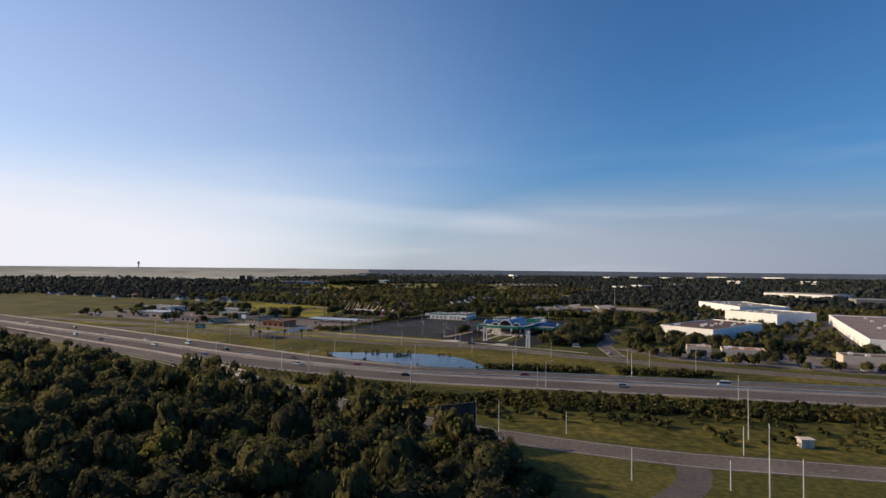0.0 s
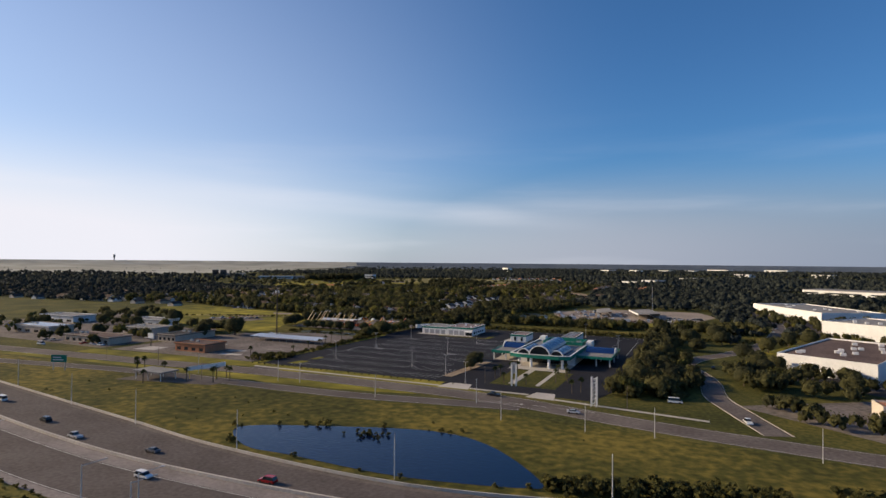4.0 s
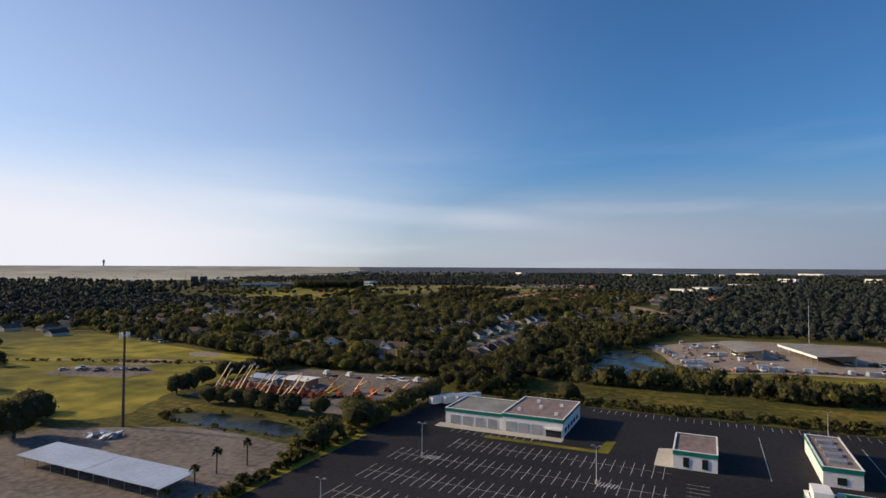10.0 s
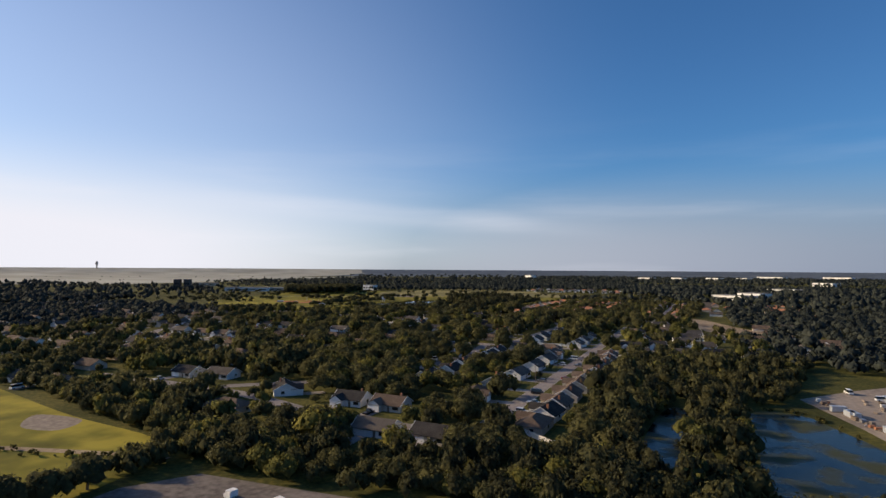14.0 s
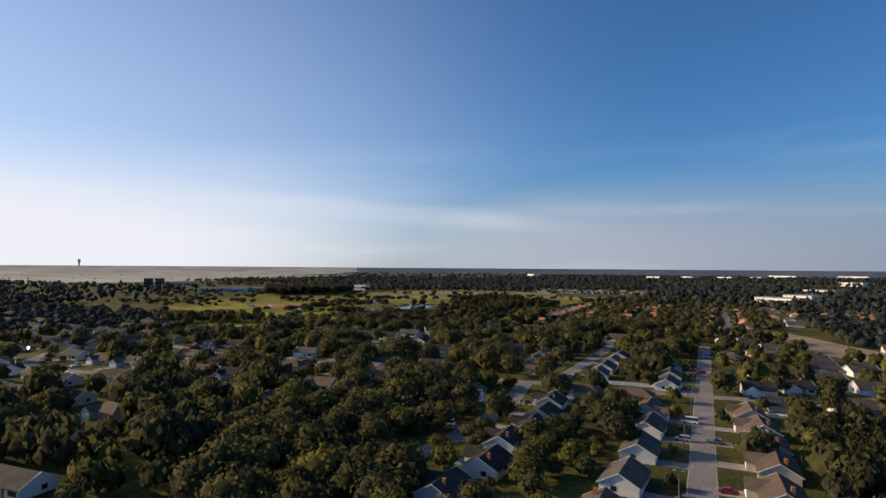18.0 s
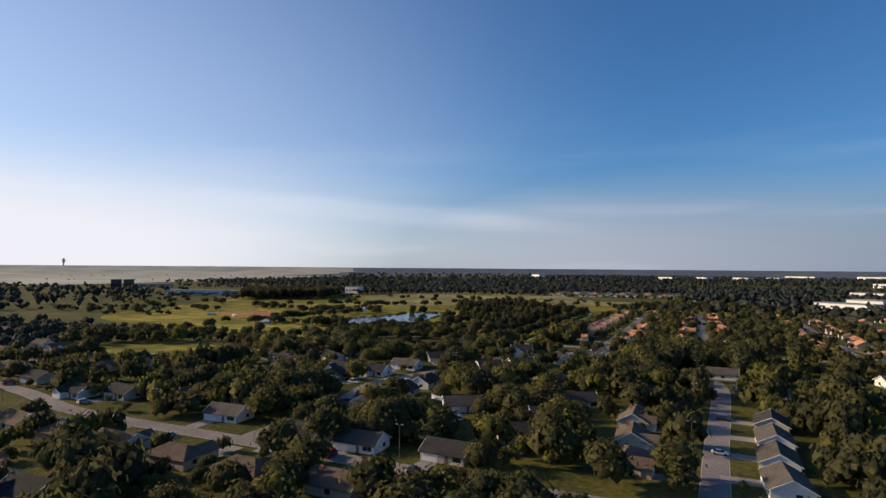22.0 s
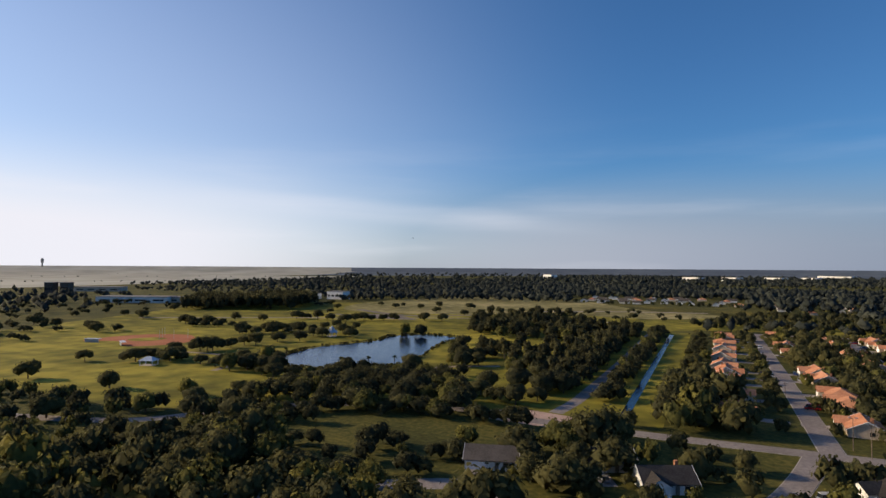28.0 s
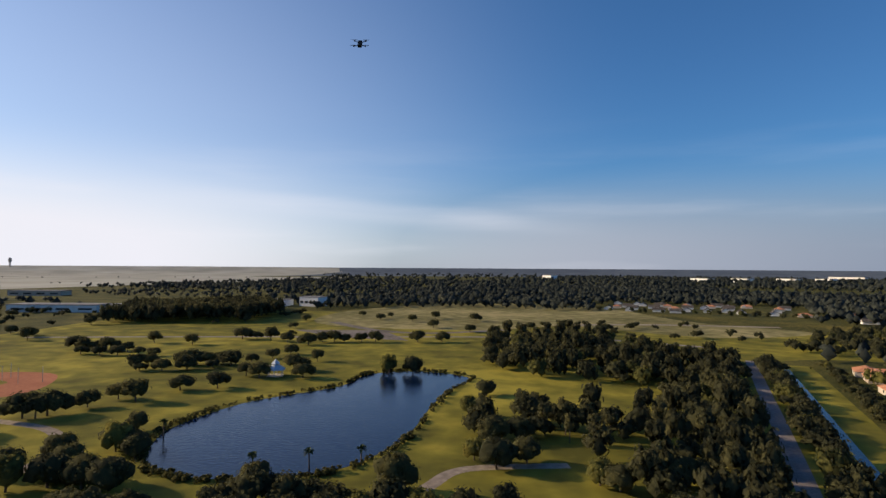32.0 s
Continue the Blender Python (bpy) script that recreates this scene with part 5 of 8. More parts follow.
warehouse("brown_roof_warehouse", "white warehouse with a brown gravel roof and rooftop units", [(173, 31), (211, 10), (248, 93), (210, 114)], 8.5, ROOFBROWN, 14, 2, docks=4)
warehouse("long_warehouse", "long white warehouse with a pale roof", [(240, 325), (192, 440), (247, 463), (295, 348)], 9, ROOFGREY, 8, 3, docks=6)
warehouse("white_warehouse", "big white warehouse block with a pale roof", [(222, 212), (266, 175), (304, 221), (260, 258)], 11, ROOFGREY, 6, 4, docks=3)
warehouse("east_warehouse", "long low warehouse with a beige wall", [(318, 245), (303, 0), (395, -6), (410, 239)], 8, ROOFPINK, 16, 5, docks=12)
plaza = warehouse("strip_plaza", "low roadside shop with cream walls and a tan roof", [(196, -62), (210, -61), (209, -50), (195, -51)], 4.2, TERRACOTTA, 2, 6, STUCCOS[0])
warehouse("red_roof_shop", "low roadside restaurant with a terracotta roof", [(216, -64), (240, -62), (239, -48), (215, -50)], 4.0, TERRACOTTA, 4, 9, STUCCOS[0])
warehouse("tan_shop", "low roadside shop with a brown roof", [(278, -62), (306, -61), (305, -46), (277, -47)], 4.2, ROOFBROWN, 2, 9, STUCCOS[0])
for k in range(2):
    part("shop_window", Shape().box(198 + 5.5 * k, -62.35, 0.4, 202 + 5.5 * k, -61.75, 2.8), GLASS, plaza)
for k in range(16):
    car(rng.choice(("sedan", "suv", "pickup")), rng.choice(COLOURS), 200 + 7.5 * k + rng.uniform(-1, 1), rng.choice((-72, -86)), 90, "parked at the plaza")

# roadside shops to the west
def shop(name, label, x0, y0, x1, y1, h, wall, roof, windows=4):
    ob = thing(name, label, "shop")
    part("wall", Shape().box(x0, y0, 0, x1, y1, h), wall, ob)
    part("roof", Shape().box(x0 - 0.6, y0 - 0.6, h, x1 + 0.6, y1 + 0.6, h + 0.4), roof, ob)
    part("parapet", band(Shape(), rect(x0 - 0.6, y0 - 0.6, x1 + 0.6, y1 + 0.6), h + 0.4, h + 0.9, 0.3), wall, ob)
    for k in range(windows):
        a = x0 + (x1 - x0) * (k + 0.25) / windows
        part("window", Shape().box(a, y0 - 0.08, 0.8, a + (x1 - x0) * 0.5 / windows, y0 + 0.05, 2.6), GLASS, ob)
    for k in range(2):
        part("roof_unit", Shape().box(x0 + 3 + 5 * k, (y0 + y1) / 2, h + 0.4, x0 + 5 + 5 * k, (y0 + y1) / 2 + 1.6, h + 1.5), STEEL, ob)
    clear(rect(x0 - 1, y0 - 1, x1 + 1, y1 + 1))


BRICKRED = material("rust_wall", (0.33, 0.15, 0.08), (0.42, 0.2, 0.11), 0.85, 0.3, 2.0)
shop("diner", "low rust-coloured diner with a stepped roof", -152, -62, -128, -46, 4.2, BRICKRED, ROOFBROWN)
shop("roadside_shop", "low pinkish shop with a flat roof", -250, -66, -206, -50, 4.0, STUCCOS[2], ROOFBROWN, 7)
shop("roadside_shop", "flat grey-roofed roadside shop", -300, 20, -262, 36, 4.5, STUCCOS[1], ROOFGREY)
shop("roadside_shop", "long low motel wing with a dark roof", -196, -38, -180, -4, 4.0, STUCCOS[2], SHINGLES[2])
shop("roadside_shop", "pale flat-roofed shop beside a lot", -395, 4, -350, 24, 5.0, STUCCOS[1], ROOFGREY)
shop("roadside_shop", "blue-grey roofed shed shop", -330, -52, -290, -34, 5.0, STUCCOS[2], METALROOF)
shop("roadside_shop", "pale flat-roofed roadside office block", -255, -20, -225, -2, 4.2, STUCCOS[0], ROOFGREY)
for k in range(18):
    car(rng.choice(("sedan", "suv", "pickup", "van")), rng.choice(COLOURS), rng.uniform(-400, -205), rng.choice((-32, -14, 44, -70)), rng.choice((0, 90)), "parked on worn paving")
sign = thing("roadside_billboard", "pale roadside billboard on one dark post", "sign", at=pose(-178, -58, 0))
part("post", Shape().tube((0, 0, 0), (0, 0, 7), 0.3), BLACK, sign)
part("panel", Shape().box(-2.6, -0.25, 5, 2.6, 0.25, 8.4), STEEL, sign)
part("face", Shape().box(-2.4, -0.3, 5.2, 2.4, -0.24, 8.2), WHITEWALL, sign)
port = thing("carport", "long low carport with pale metal roof sheets on thin posts", "carport")
for x0, x1 in ((-146, -118.2), (-117.8, -90)):
    r = part("roof_sheet", Shape().add([(x0, -6, 2.9), (x1, -6, 2.9), (x1, 5, 3.5), (x0, 5, 3.5), (x0, -6, 2.75), (x1, -6, 2.75), (x1, 5, 3.35), (x0, 5, 3.35)], [(0, 1, 2, 3), (7, 6, 5, 4), (0, 4, 5, 1), (1, 5, 6, 2), (2, 6, 7, 3), (3, 7, 4, 0)]), METALROOF, port)
    s = Shape()
    for k in range(14):
        x = x0 + 1 + 2 * k
        s.add([(x, -6, 2.93), (x + 0.12, -6, 2.93), (x + 0.12, 5, 3.53), (x, 5, 3.53)], [(0, 1, 2, 3)])
    part("roof_seams", s, STEEL, r)
for k in range(10):
    for y, h in ((-5, 2.8), (4, 3.3)):
        part("post", Shape().tube((-144 + 5.8 * k, y, 0), (-144 + 5.8 * k, y, h), 0.1, n=6), STEEL, port)
heap = thing("scrap_heap", "heap of pale scrap metal and sheeting", "scrap heap", at=pose(-150, 22, 0))
for k in range(26):
    a, r = rng.uniform(0, 6.28), rng.uniform(0, 5)
    b = part("sheet", Shape().box(-rng.uniform(0.6, 1.6), -rng.uniform(0.4, 1.0), 0, rng.uniform(0.6, 1.6), rng.uniform(0.4, 1.0), rng.uniform(0.1, 0.7)), rng.choice((METALROOF, WHITEWALL, STEEL, WOOD)), heap)
    b.matrix_basis = pose(1.6 * r * math.cos(a), 0.7 * r * math.sin(a), max(0, 1.4 - 0.3 * r) * rng.random() + 0.15, rng.uniform(-25, 25), rng.uniform(-25, 25), rng.uniform(0, 180))
slab("concrete_pad", [(-170, -44), (-140, -42), (-142, -30), (-168, -32)], 0, 0.16, CONCRETE, "broken pale concrete pad", "paving")
slab("concrete_pad", [(-178, -70), (-163, -68), (-165, -56), (-178, -58)], 0, 0.18, CONCRETE, "broken pale concrete pad", "paving")

bill = thing("billboard", "tall dark-backed roadside billboard with a white ladder", "billboard", at=pose(142, -299, 0, 0, 0, 51))
part("panel", Shape().box(-6.8, -0.3, 4.8, 6.8, 0.3, 11.8), SHINGLES[2], bill)
for k in range(6):
    part("rib", Shape().box(-6.5 + 2.5 * k, 0.3, 4.8, -6.3 + 2.5 * k, 0.7, 11.8), STEEL, bill)
clear(rect(134, -306, 151, -291))
part("walkway", Shape().box(-7, 0.7, 5.0, 7, 1.6, 5.15), STEEL, bill)
for x in (-4, 0, 4):
    part("post", Shape().tube((x, 0.2, 0), (x, 0.2, 5.4), 0.28), BLACK, bill)
part("ladder", Shape().tube((7.4, 0.5, 0), (7.2, 0.5, 11.9), 0.12, n=4), WHITEWALL, bill)
hut3 = thing("utility_hut", "small pale concrete utility hut in rough grass", "hut", at=pose(236, -254, 0, 0, 0, 20))
part("wall", Shape().box(-1.8, -1.4, 0, 1.8, 1.4, 2.4), CONCRETE, hut3)
part("roof", Shape().box(-2.1, -1.7, 2.4, 2.1, 1.7, 2.6), STUCCOS[0], hut3)
part("door", Shape().box(-0.5, -1.46, 0, 0.5, -1.38, 2.0), SHUTTER, hut3)
gov = thing("road_sign", "large green overhead road sign on posts", "sign", at=pose(-150, -132, 0, 0, 0, 20))
part("panel", Shape().box(-4, -0.15, 4, 4, 0.15, 7.5), GREENTRIM, gov)
for x in (-3, 3):
    part("post", Shape().tube((x, 0.3, 0), (x, 0.3, 7), 0.2), STEEL, gov)
for k in range(2):
    part("text_bar", Shape().box(-3, -0.2, 4.9 + 1.2 * k, 2.4 - k, -0.16, 5.3 + 1.2 * k), WHITEWALL, gov)

# bus-stop like pavilion between the roads
pav = thing("roadside_pavilion", "flat-roofed roadside pavilion with a slanting white sign", "pavilion")
part("roof", Shape().box(-100, -130, 3.6, -82, -120, 4.2), ROOFGREY, pav)
part("sign_board", Shape().add([(-80, -118.2, 3.2), (-62, -112.2, 6.0), (-62, -112.2, 8.0), (-80, -118.2, 5.0), (-80, -117.6, 3.2), (-62, -111.6, 6.0), (-62, -111.6, 8.0), (-80, -117.6, 5.0)], [(0, 1, 2, 3), (7, 6, 5, 4), (0, 4, 5, 1), (3, 2, 6, 7), (1, 5, 6, 2), (0, 3, 7, 4)]), WHITEWALL, pav)
for x in (-99, -91, -83):
    for y in (-129, -121):
        part("post", Shape().tube((x, y, 0), (x, y, 3.6), 0.18), WHITEWALL, pav)
for x, y, h in ((-78, -117.6, 3.6), (-66, -113.4, 5.6)):
    part("post", Shape().tube((x, y, 0), (x, y, h), 0.15), YELLOW, pav)
slab("pavilion_paving", [(-106, -134), (-58, -124), (-56, -112), (-104, -116)], -0.1, 0.07, ASPHALT, "dark paving round the pavilion", "paving")

# ---- the machine rental yard ----
def boom_lift(x, y, turn, angle, reach, label, boom_mat, paint):
    ob = thing("boom_lift", label, "boom lift", "boom lifts in the yard", at=pose(x, y, 0.04, 0, 0, turn))
    part("chassis", Shape().box(-1.6, -1.0, 0.5, 1.6, 1.0, 1.1), paint, ob)
    for wx in (-1.1, 1.1):
        for wy in (-1.1, 1.1):
            part("wheel", Shape().tube((wx, wy - 0.2, 0.5), (wx, wy + 0.2, 0.5), 0.5, n=10), BLACK, ob)
    part("turret", Shape().box(-1.4, -0.9, 1.1, 0.6, 0.9, 2.1), paint, ob)
    e = (-1.0 + reach * math.cos(angle), 0, 1.9 + reach * math.sin(angle))
    part("boom", Shape().tube((-1.0, 0, 1.9), e, 0.32, 0.24, 4), boom_mat, ob)
    b = part("basket", Shape().box(e[0] - 0.1, -0.6, e[2] - 0.3, e[0] + 0.6, 0.6, e[2] + 0.1), SHUTTER, ob)
    part("rail", band(Shape(), rect(e[0] - 0.1, -0.6, e[0] + 0.6, 0.6), e[2] + 0.5, e[2] + 0.6, 0.06), STEEL, b)


TANBOOM = material("tan_paint", (0.5, 0.36, 0.18), (0.62, 0.46, 0.25), 0.5, 0.4, 2.0)
# dark red-orange: shade on the rear lifts put into their colour
ORANGE_SHADED = material("shaded_orange_paint", (0.2, 0.045, 0.02), (0.34, 0.085, 0.03), 0.6, 0.4, 2.0)
for k in range(13):
    boom_lift(-168 + 3.9 * k + rng.uniform(-0.8, 0.8), 85 - 0.3 * k + rng.uniform(-1.8, 1.8), rng.uniform(5, 30), rng.uniform(0.85, 1.15), rng.uniform(9, 13), "orange boom lift with a tall tan raised boom", TANBOOM, ORANGE)
for k in range(26):
    boom_lift(-170 + 4.2 * (k % 13) + rng.uniform(-1, 1), 94 + 4.6 * (k // 13) + rng.uniform(-1.3, 1.3), rng.choice((85, 95, 265)) + rng.uniform(-8, 8), rng.uniform(0.05, 0.25), rng.uniform(4, 6), "orange lift with a folded boom, coloured dark for shade", ORANGE_SHADED, ORANGE_SHADED)
for k in range(12):
    boom_lift(-124 + 3.3 * k + rng.uniform(-1, 1), 106 + rng.uniform(-9, 15), rng.uniform(0, 40) if k % 3 else rng.uniform(150, 230), rng.uniform(0.3, 1.0), rng.uniform(5, 9), "orange boom lift parked among others", rng.choice((ORANGE, TANBOOM, YELLOW)), rng.choice((ORANGE, ORANGE, YELLOW)))
shed = thing("yard_shed", "yard shed with a bright white roof", "shed")
part("wall", Shape().box(-150, 107, 0, -137, 116, 3.4), BRICKRED, shed)
part("roof", Shape().add([(-151, 106, 3.4), (-136, 106, 3.4), (-136, 117, 3.4), (-151, 117, 3.4), (-151, 111.5, 3.9), (-136, 111.5, 3.9)], [(0, 1, 5, 4), (2, 3, 4, 5), (0, 4, 3), (1, 2, 5), (3, 2, 1, 0)]), WHITEWALL, shed)
part("door", Shape().box(-146, 106.85, 0, -142, 107.05, 2.8), SHUTTER, shed)


shed2 = thing("blue_shed", "long shed with a blue-grey metal roof", "shed")
part("wall", Shape().box(-167, 105, 0, -153, 113, 3.2), METALROOF, shed2)
part("roof", Shape().add([(-168, 104, 3.2), (-152, 104, 3.2), (-152, 114, 3.2), (-168, 114, 3.2), (-168, 109, 4.4), (-152, 109, 4.4)], [(0, 1, 5, 4), (2, 3, 4, 5), (0, 4, 3), (1, 2, 5), (3, 2, 1, 0)]), METALROOF, shed2)
part("door", Shape().box(-162, 104.85, 0, -158, 105.05, 2.6), SHUTTER, shed2)
for k in range(9):
    car(rng.choice(("sedan", "suv", "pickup")), rng.choice(COLOURS), -278 + 4.6 * k, 88 + 1.6 * k + rng.choice((0, 5)), 70, "parked beside the field")
for x, y, w, d, a in ((-118, -46, 11, 4, 18), (-112, -58, 14, 5, 12), (-140, 10, 12, 5, 0), (-102, -32, 9, 1.2, 25)):
    m = pose(x, y, 0, 0, 0, a)
    slab("concrete_pad", [tuple((m @ Vector((sx * w / 2, sy * d / 2, 0)))[:2]) for sx, sy in ((-1, -1), (1, -1), (1, 1), (-1, 1))], -0.1, 0.045, CONCRETE, "broken pale concrete pad on the old lot", "paving")


def flatbed(x, y, turn):
    ob = thing("flatbed_truck", "white flatbed truck parked in the yard", "truck", "trucks", at=pose(x, y, 0.04, 0, 0, turn))
    part("cab", Shape().box(1.6, -1.1, 0.7, 3.4, 1.1, 2.6), WHITEWALL, ob)
    part("windscreen", Shape().box(3.3, -0.95, 1.6, 3.45, 0.95, 2.4), GLASS, ob)
    part("bed", Shape().box(-4.2, -1.2, 0.9, 1.5, 1.2, 1.15), WOOD, ob)
    part("hood", Shape().box(3.4, -0.9, 0.7, 4.4, 0.9, 1.6), WHITEWALL, ob)
    for wx in (-3.2, -2.1, 2.9):
        for wy in (-1.0, 1.0):
            part("wheel", Shape().tube((wx, wy - 0.18, 0.45), (wx, wy + 0.18, 0.45), 0.45, n=10), BLACK, ob)


for x, y, a in ((-145, 136, 170), (-132, 137, 170), (-96, 140, 170)):
    flatbed(x, y, a)
for x, y, k in ((-112, 143, "pickup"), (-106, 140, "pickup"), (-100, 143, "suv"), (-118, 141, "pickup")):
    car(k, "white", x, y, 170, "parked in the rental yard")
for k in range(3):
    s = Shape().box(-6, -1.25, 0.9, 6, 1.25, 3.6)
    tr = thing("box_trailer", "white box trailer parked behind the service building", "trailer", at=pose(-70 + 4 * k, 108 + 3 * k, 0.04, 0, 0, 60))
    part("box", s, WHITEWALL, tr)
    part("roof", Shape().box(-6.05, -1.3, 3.6, 6.05, 1.3, 3.66), METALROOF, tr)
    for wx in (-4.4, -3.2):
        for wy in (-1.0, 1.0):
            part("wheel", Shape().tube((wx, wy - 0.18, 0.45), (wx, wy + 0.18, 0.45), 0.45, n=10), BLACK, tr)

# ---- the storage yard ----
def open_shed(x, y, turn, w, d, low, high, label, roof, fascia=False):
    """A long shed open on its front, its roof falling to the front."""
    ob = thing("open_shed", label, "shed", at=pose(x, y, 0, 0, 0, turn))
    a, b = w / 2, d / 2
    part("roof", Shape().add([(-a, -b, low), (a, -b, low), (a, b, high), (-a, b, high), (-a, -b, low - 0.3), (a, -b, low - 0.3), (a, b, high - 0.3), (-a, b, high - 0.3)], [(0, 1, 2, 3), (7, 6, 5, 4), (0, 4, 5, 1), (1, 5, 6, 2), (2, 6, 7, 3), (3, 7, 4, 0)]), roof, ob)
    if fascia:
        part("fascia", Shape().box(-a - 0.2, -b - 0.3, low - 1.0, a + 0.2, -b - 0.02, low + 0.35), WHITEWALL, ob, "white fascia board")
    part("back_wall", Shape().box(-a + 0.5, b - 1, 0, a - 0.5, b - 0.6, high - 0.6), SHUTTER, ob)
    for k in range(8):
        px = -a + 1 + (w - 2) * k / 7
        part("post", Shape().tube((px, -b + 0.6, 0), (px, -b + 0.6, low - 0.2), 0.18, n=6), STEEL, ob)


open_shed(44, 308, -78, 46, 14, 4.4, 6.0, "long open storage shed with a grey falling roof", ROOFGREY)
open_shed(84, 308, -74, 52, 21, 4.8, 6.0, "wide open shed with a white fascia and grey roof", ROOFGREY, True)
for x, y, a in ((18, 331, 10), (30, 338, 60), (8, 342, 100), (28, 291, 40), (41, 302, -70), (48, 287, 15)):
    car("van", "white", x, y, a, "parked among the stock")
WARES = [("pallet_stack", "stack of weathered pallets", WOOD), ("stone_pallet", "pallet of pale building stone", SAND), ("white_crate", "white wrapped crate", STUCCOS[1]), ("steel_bundle", "bundle of grey steel stock", STEEL), ("container", "pale shipping container", METALROOF), ("paver_pallet", "pallet of reddish pavers", BRICKRED), ("block_pallet", "pallet of grey concrete blocks", OLDLOT)]
YARD_EDGE = [(-8, 318), (3, 277), (15, 233), (34, 234), (58, 246), (120, 254)]
for k in range(190):
    if k < 110:
        x, y, a = along(YARD_EDGE, 1.9 * k)
        x, y = x + rng.uniform(1.0, 4.5) * math.cos(radians(a + 90)), y + rng.uniform(1.0, 4.5) * math.sin(radians(a + 90))
    else:
        x, y, a = rng.uniform(10, 70), rng.uniform(246, 335), rng.choice((-78, 12))
        if near_line((x, y), [(39, 336), (49, 286)], 8.5) or near_line((x, y), [(74, 341), (85, 288)], 12.5) or not inside((x, y), [(-6, 318), (4, 278), (16, 236), (58, 248), (72, 300), (60, 350), (14, 342)]):
            continue
    nm, lb, mt = rng.choice(WARES)
    w, d, h = (rng.uniform(0.8, 1.6), rng.uniform(0.5, 0.9), rng.uniform(0.5, 1.5)) if nm != "container" else (2.6, 1.15, 2.3)
    ob = thing(nm, lb + " in the storage yard", nm.replace("_", " "), "stock in the yard", at=pose(x, y, 0.04, 0, 0, a + rng.choice((0, 90)) + rng.uniform(-4, 4)))
    for j in range(2 if nm != "container" else 1):
        part("body", Shape().box(-w, -d, 0.14 + j * h / 2, w, d, (j + 1) * h / (2 if nm != "container" else 1) - 0.06), mt, ob)
    part("pallet", Shape().box(-w - 0.05, -d - 0.05, 0, w + 0.05, d + 0.05, 0.14), WOOD, ob)
for k in range(14):
    car(rng.choice(("pickup", "van", "suv")), rng.choice(("white", "white", "silver", "black")), rng.uniform(98, 138), rng.choice((264, 276, 290)), rng.choice((0, 90)), "parked in the storage yard")


# ---- houses ----
def house_meshes(w, d, style, roof, wall):
    """A single-storey house, its front to -y; style picks the roof's form."""
    e, rise, o = 2.7, {"gable": 2.6, "hip": 2.3, "cross": 2.7}[style], 0.5
    parts = [("wall", Shape().box(-w / 2, -d / 2, 0, w / 2, d / 2, e), wall, "")]
    r = Shape()
    W, D = w / 2 + o, d / 2 + o
    if style == "hip":
        k = W - D * 0.9
        r.add([(-W, -D, e - 0.1), (W, -D, e - 0.1), (W, D, e - 0.1), (-W, D, e - 0.1), (-k, 0, e + rise), (k, 0, e + rise)], [(0, 1, 5, 4), (1, 2, 5), (2, 3, 4, 5), (3, 0, 4), (3, 2, 1, 0)])
    else:
        r.add([(-W, -D, e - 0.15), (W, -D, e - 0.15), (W, D, e - 0.15), (-W, D, e - 0.15), (-W, 0, e + rise), (W, 0, e + rise)], [(0, 1, 5, 4), (2, 3, 4, 5)])
        r.add([(-W, -D, e - 0.35), (W, -D, e - 0.35), (W, D, e - 0.35), (-W, D, e - 0.35), (-W, 0, e + rise - 0.2), (W, 0, e + rise - 0.2)], [(4, 5, 1, 0), (5, 4, 3, 2)])
        for x in (-w / 2, w / 2):
            parts.append(("gable_wall", Shape().add([(x - 0.06, -d / 2, e), (x - 0.06, d / 2, e), (x - 0.06, 0, e + rise - 0.25), (x + 0.06, -d / 2, e), (x + 0.06, d / 2, e), (x + 0.06, 0, e + rise - 0.25)], [(0, 1, 2), (5, 4, 3), (0, 2, 5, 3), (1, 4, 5, 2)]), wall, ""))
            X = W if x > 0 else -W
            parts.append(("barge_board", Shape().add([(X + s * 0.05, y, z) for s in (-1, 1) for y, z in ((-D, e - 0.4), (0, e + rise - 0.2), (D, e - 0.4), (D, e - 0.1), (0, e + rise + 0.06), (-D, e - 0.1))], [(0, 1, 4, 5), (1, 2, 3, 4), (11, 10, 7, 6), (10, 9, 8, 7), (0, 6, 7, 1), (1, 7, 8, 2), (5, 4, 10, 11), (4, 3, 9, 10)]), WHITEWALL, "white barge boards"))
    parts.append(("roof", r, roof, ""))
    gx, gw = -w / 2 + 2.9, 5.2          # garage front
    if style != "gable":
        gd = d / 2 + 2.4
        parts.append(("garage", Shape().box(gx - gw / 2, -gd, 0, gx + gw / 2, -d / 2 + 0.2, e), wall, ""))
        g = Shape()
        x0, x1 = gx - gw / 2 - o, gx + gw / 2 + o
        g.add([(x0, -gd - o, e - 0.15), (x1, -gd - o, e - 0.15), (gx, -gd - o, e + 1.9), (x0, -d / 4, e - 0.15), (x1, -d / 4, e - 0.15), (gx, -d / 12, e + 1.9)], [(0, 2, 5, 3), (2, 1, 4, 5)])
        parts.append(("garage_roof", g, roof, ""))
        parts.append(("gable_wall", Shape().add([(gx - gw / 2, -gd - 0.03, e), (gx + gw / 2, -gd - 0.03, e), (gx, -gd - 0.03, e + 1.75)], [(0, 1, 2)]), WHITEWALL, "white front gable"))
        parts.append(("garage_door", Shape().box(gx - 2.4, -gd - 0.08, 0.05, gx + 2.4, -gd + 0.05, 2.2), WHITEWALL, "white garage door"))
    else:
        gd = d / 2
        parts.append(("garage_door", Shape().box(gx - 2.4, -gd - 0.08, 0.05, gx + 2.4, -gd + 0.05, 2.2), WHITEWALL, "white garage door"))
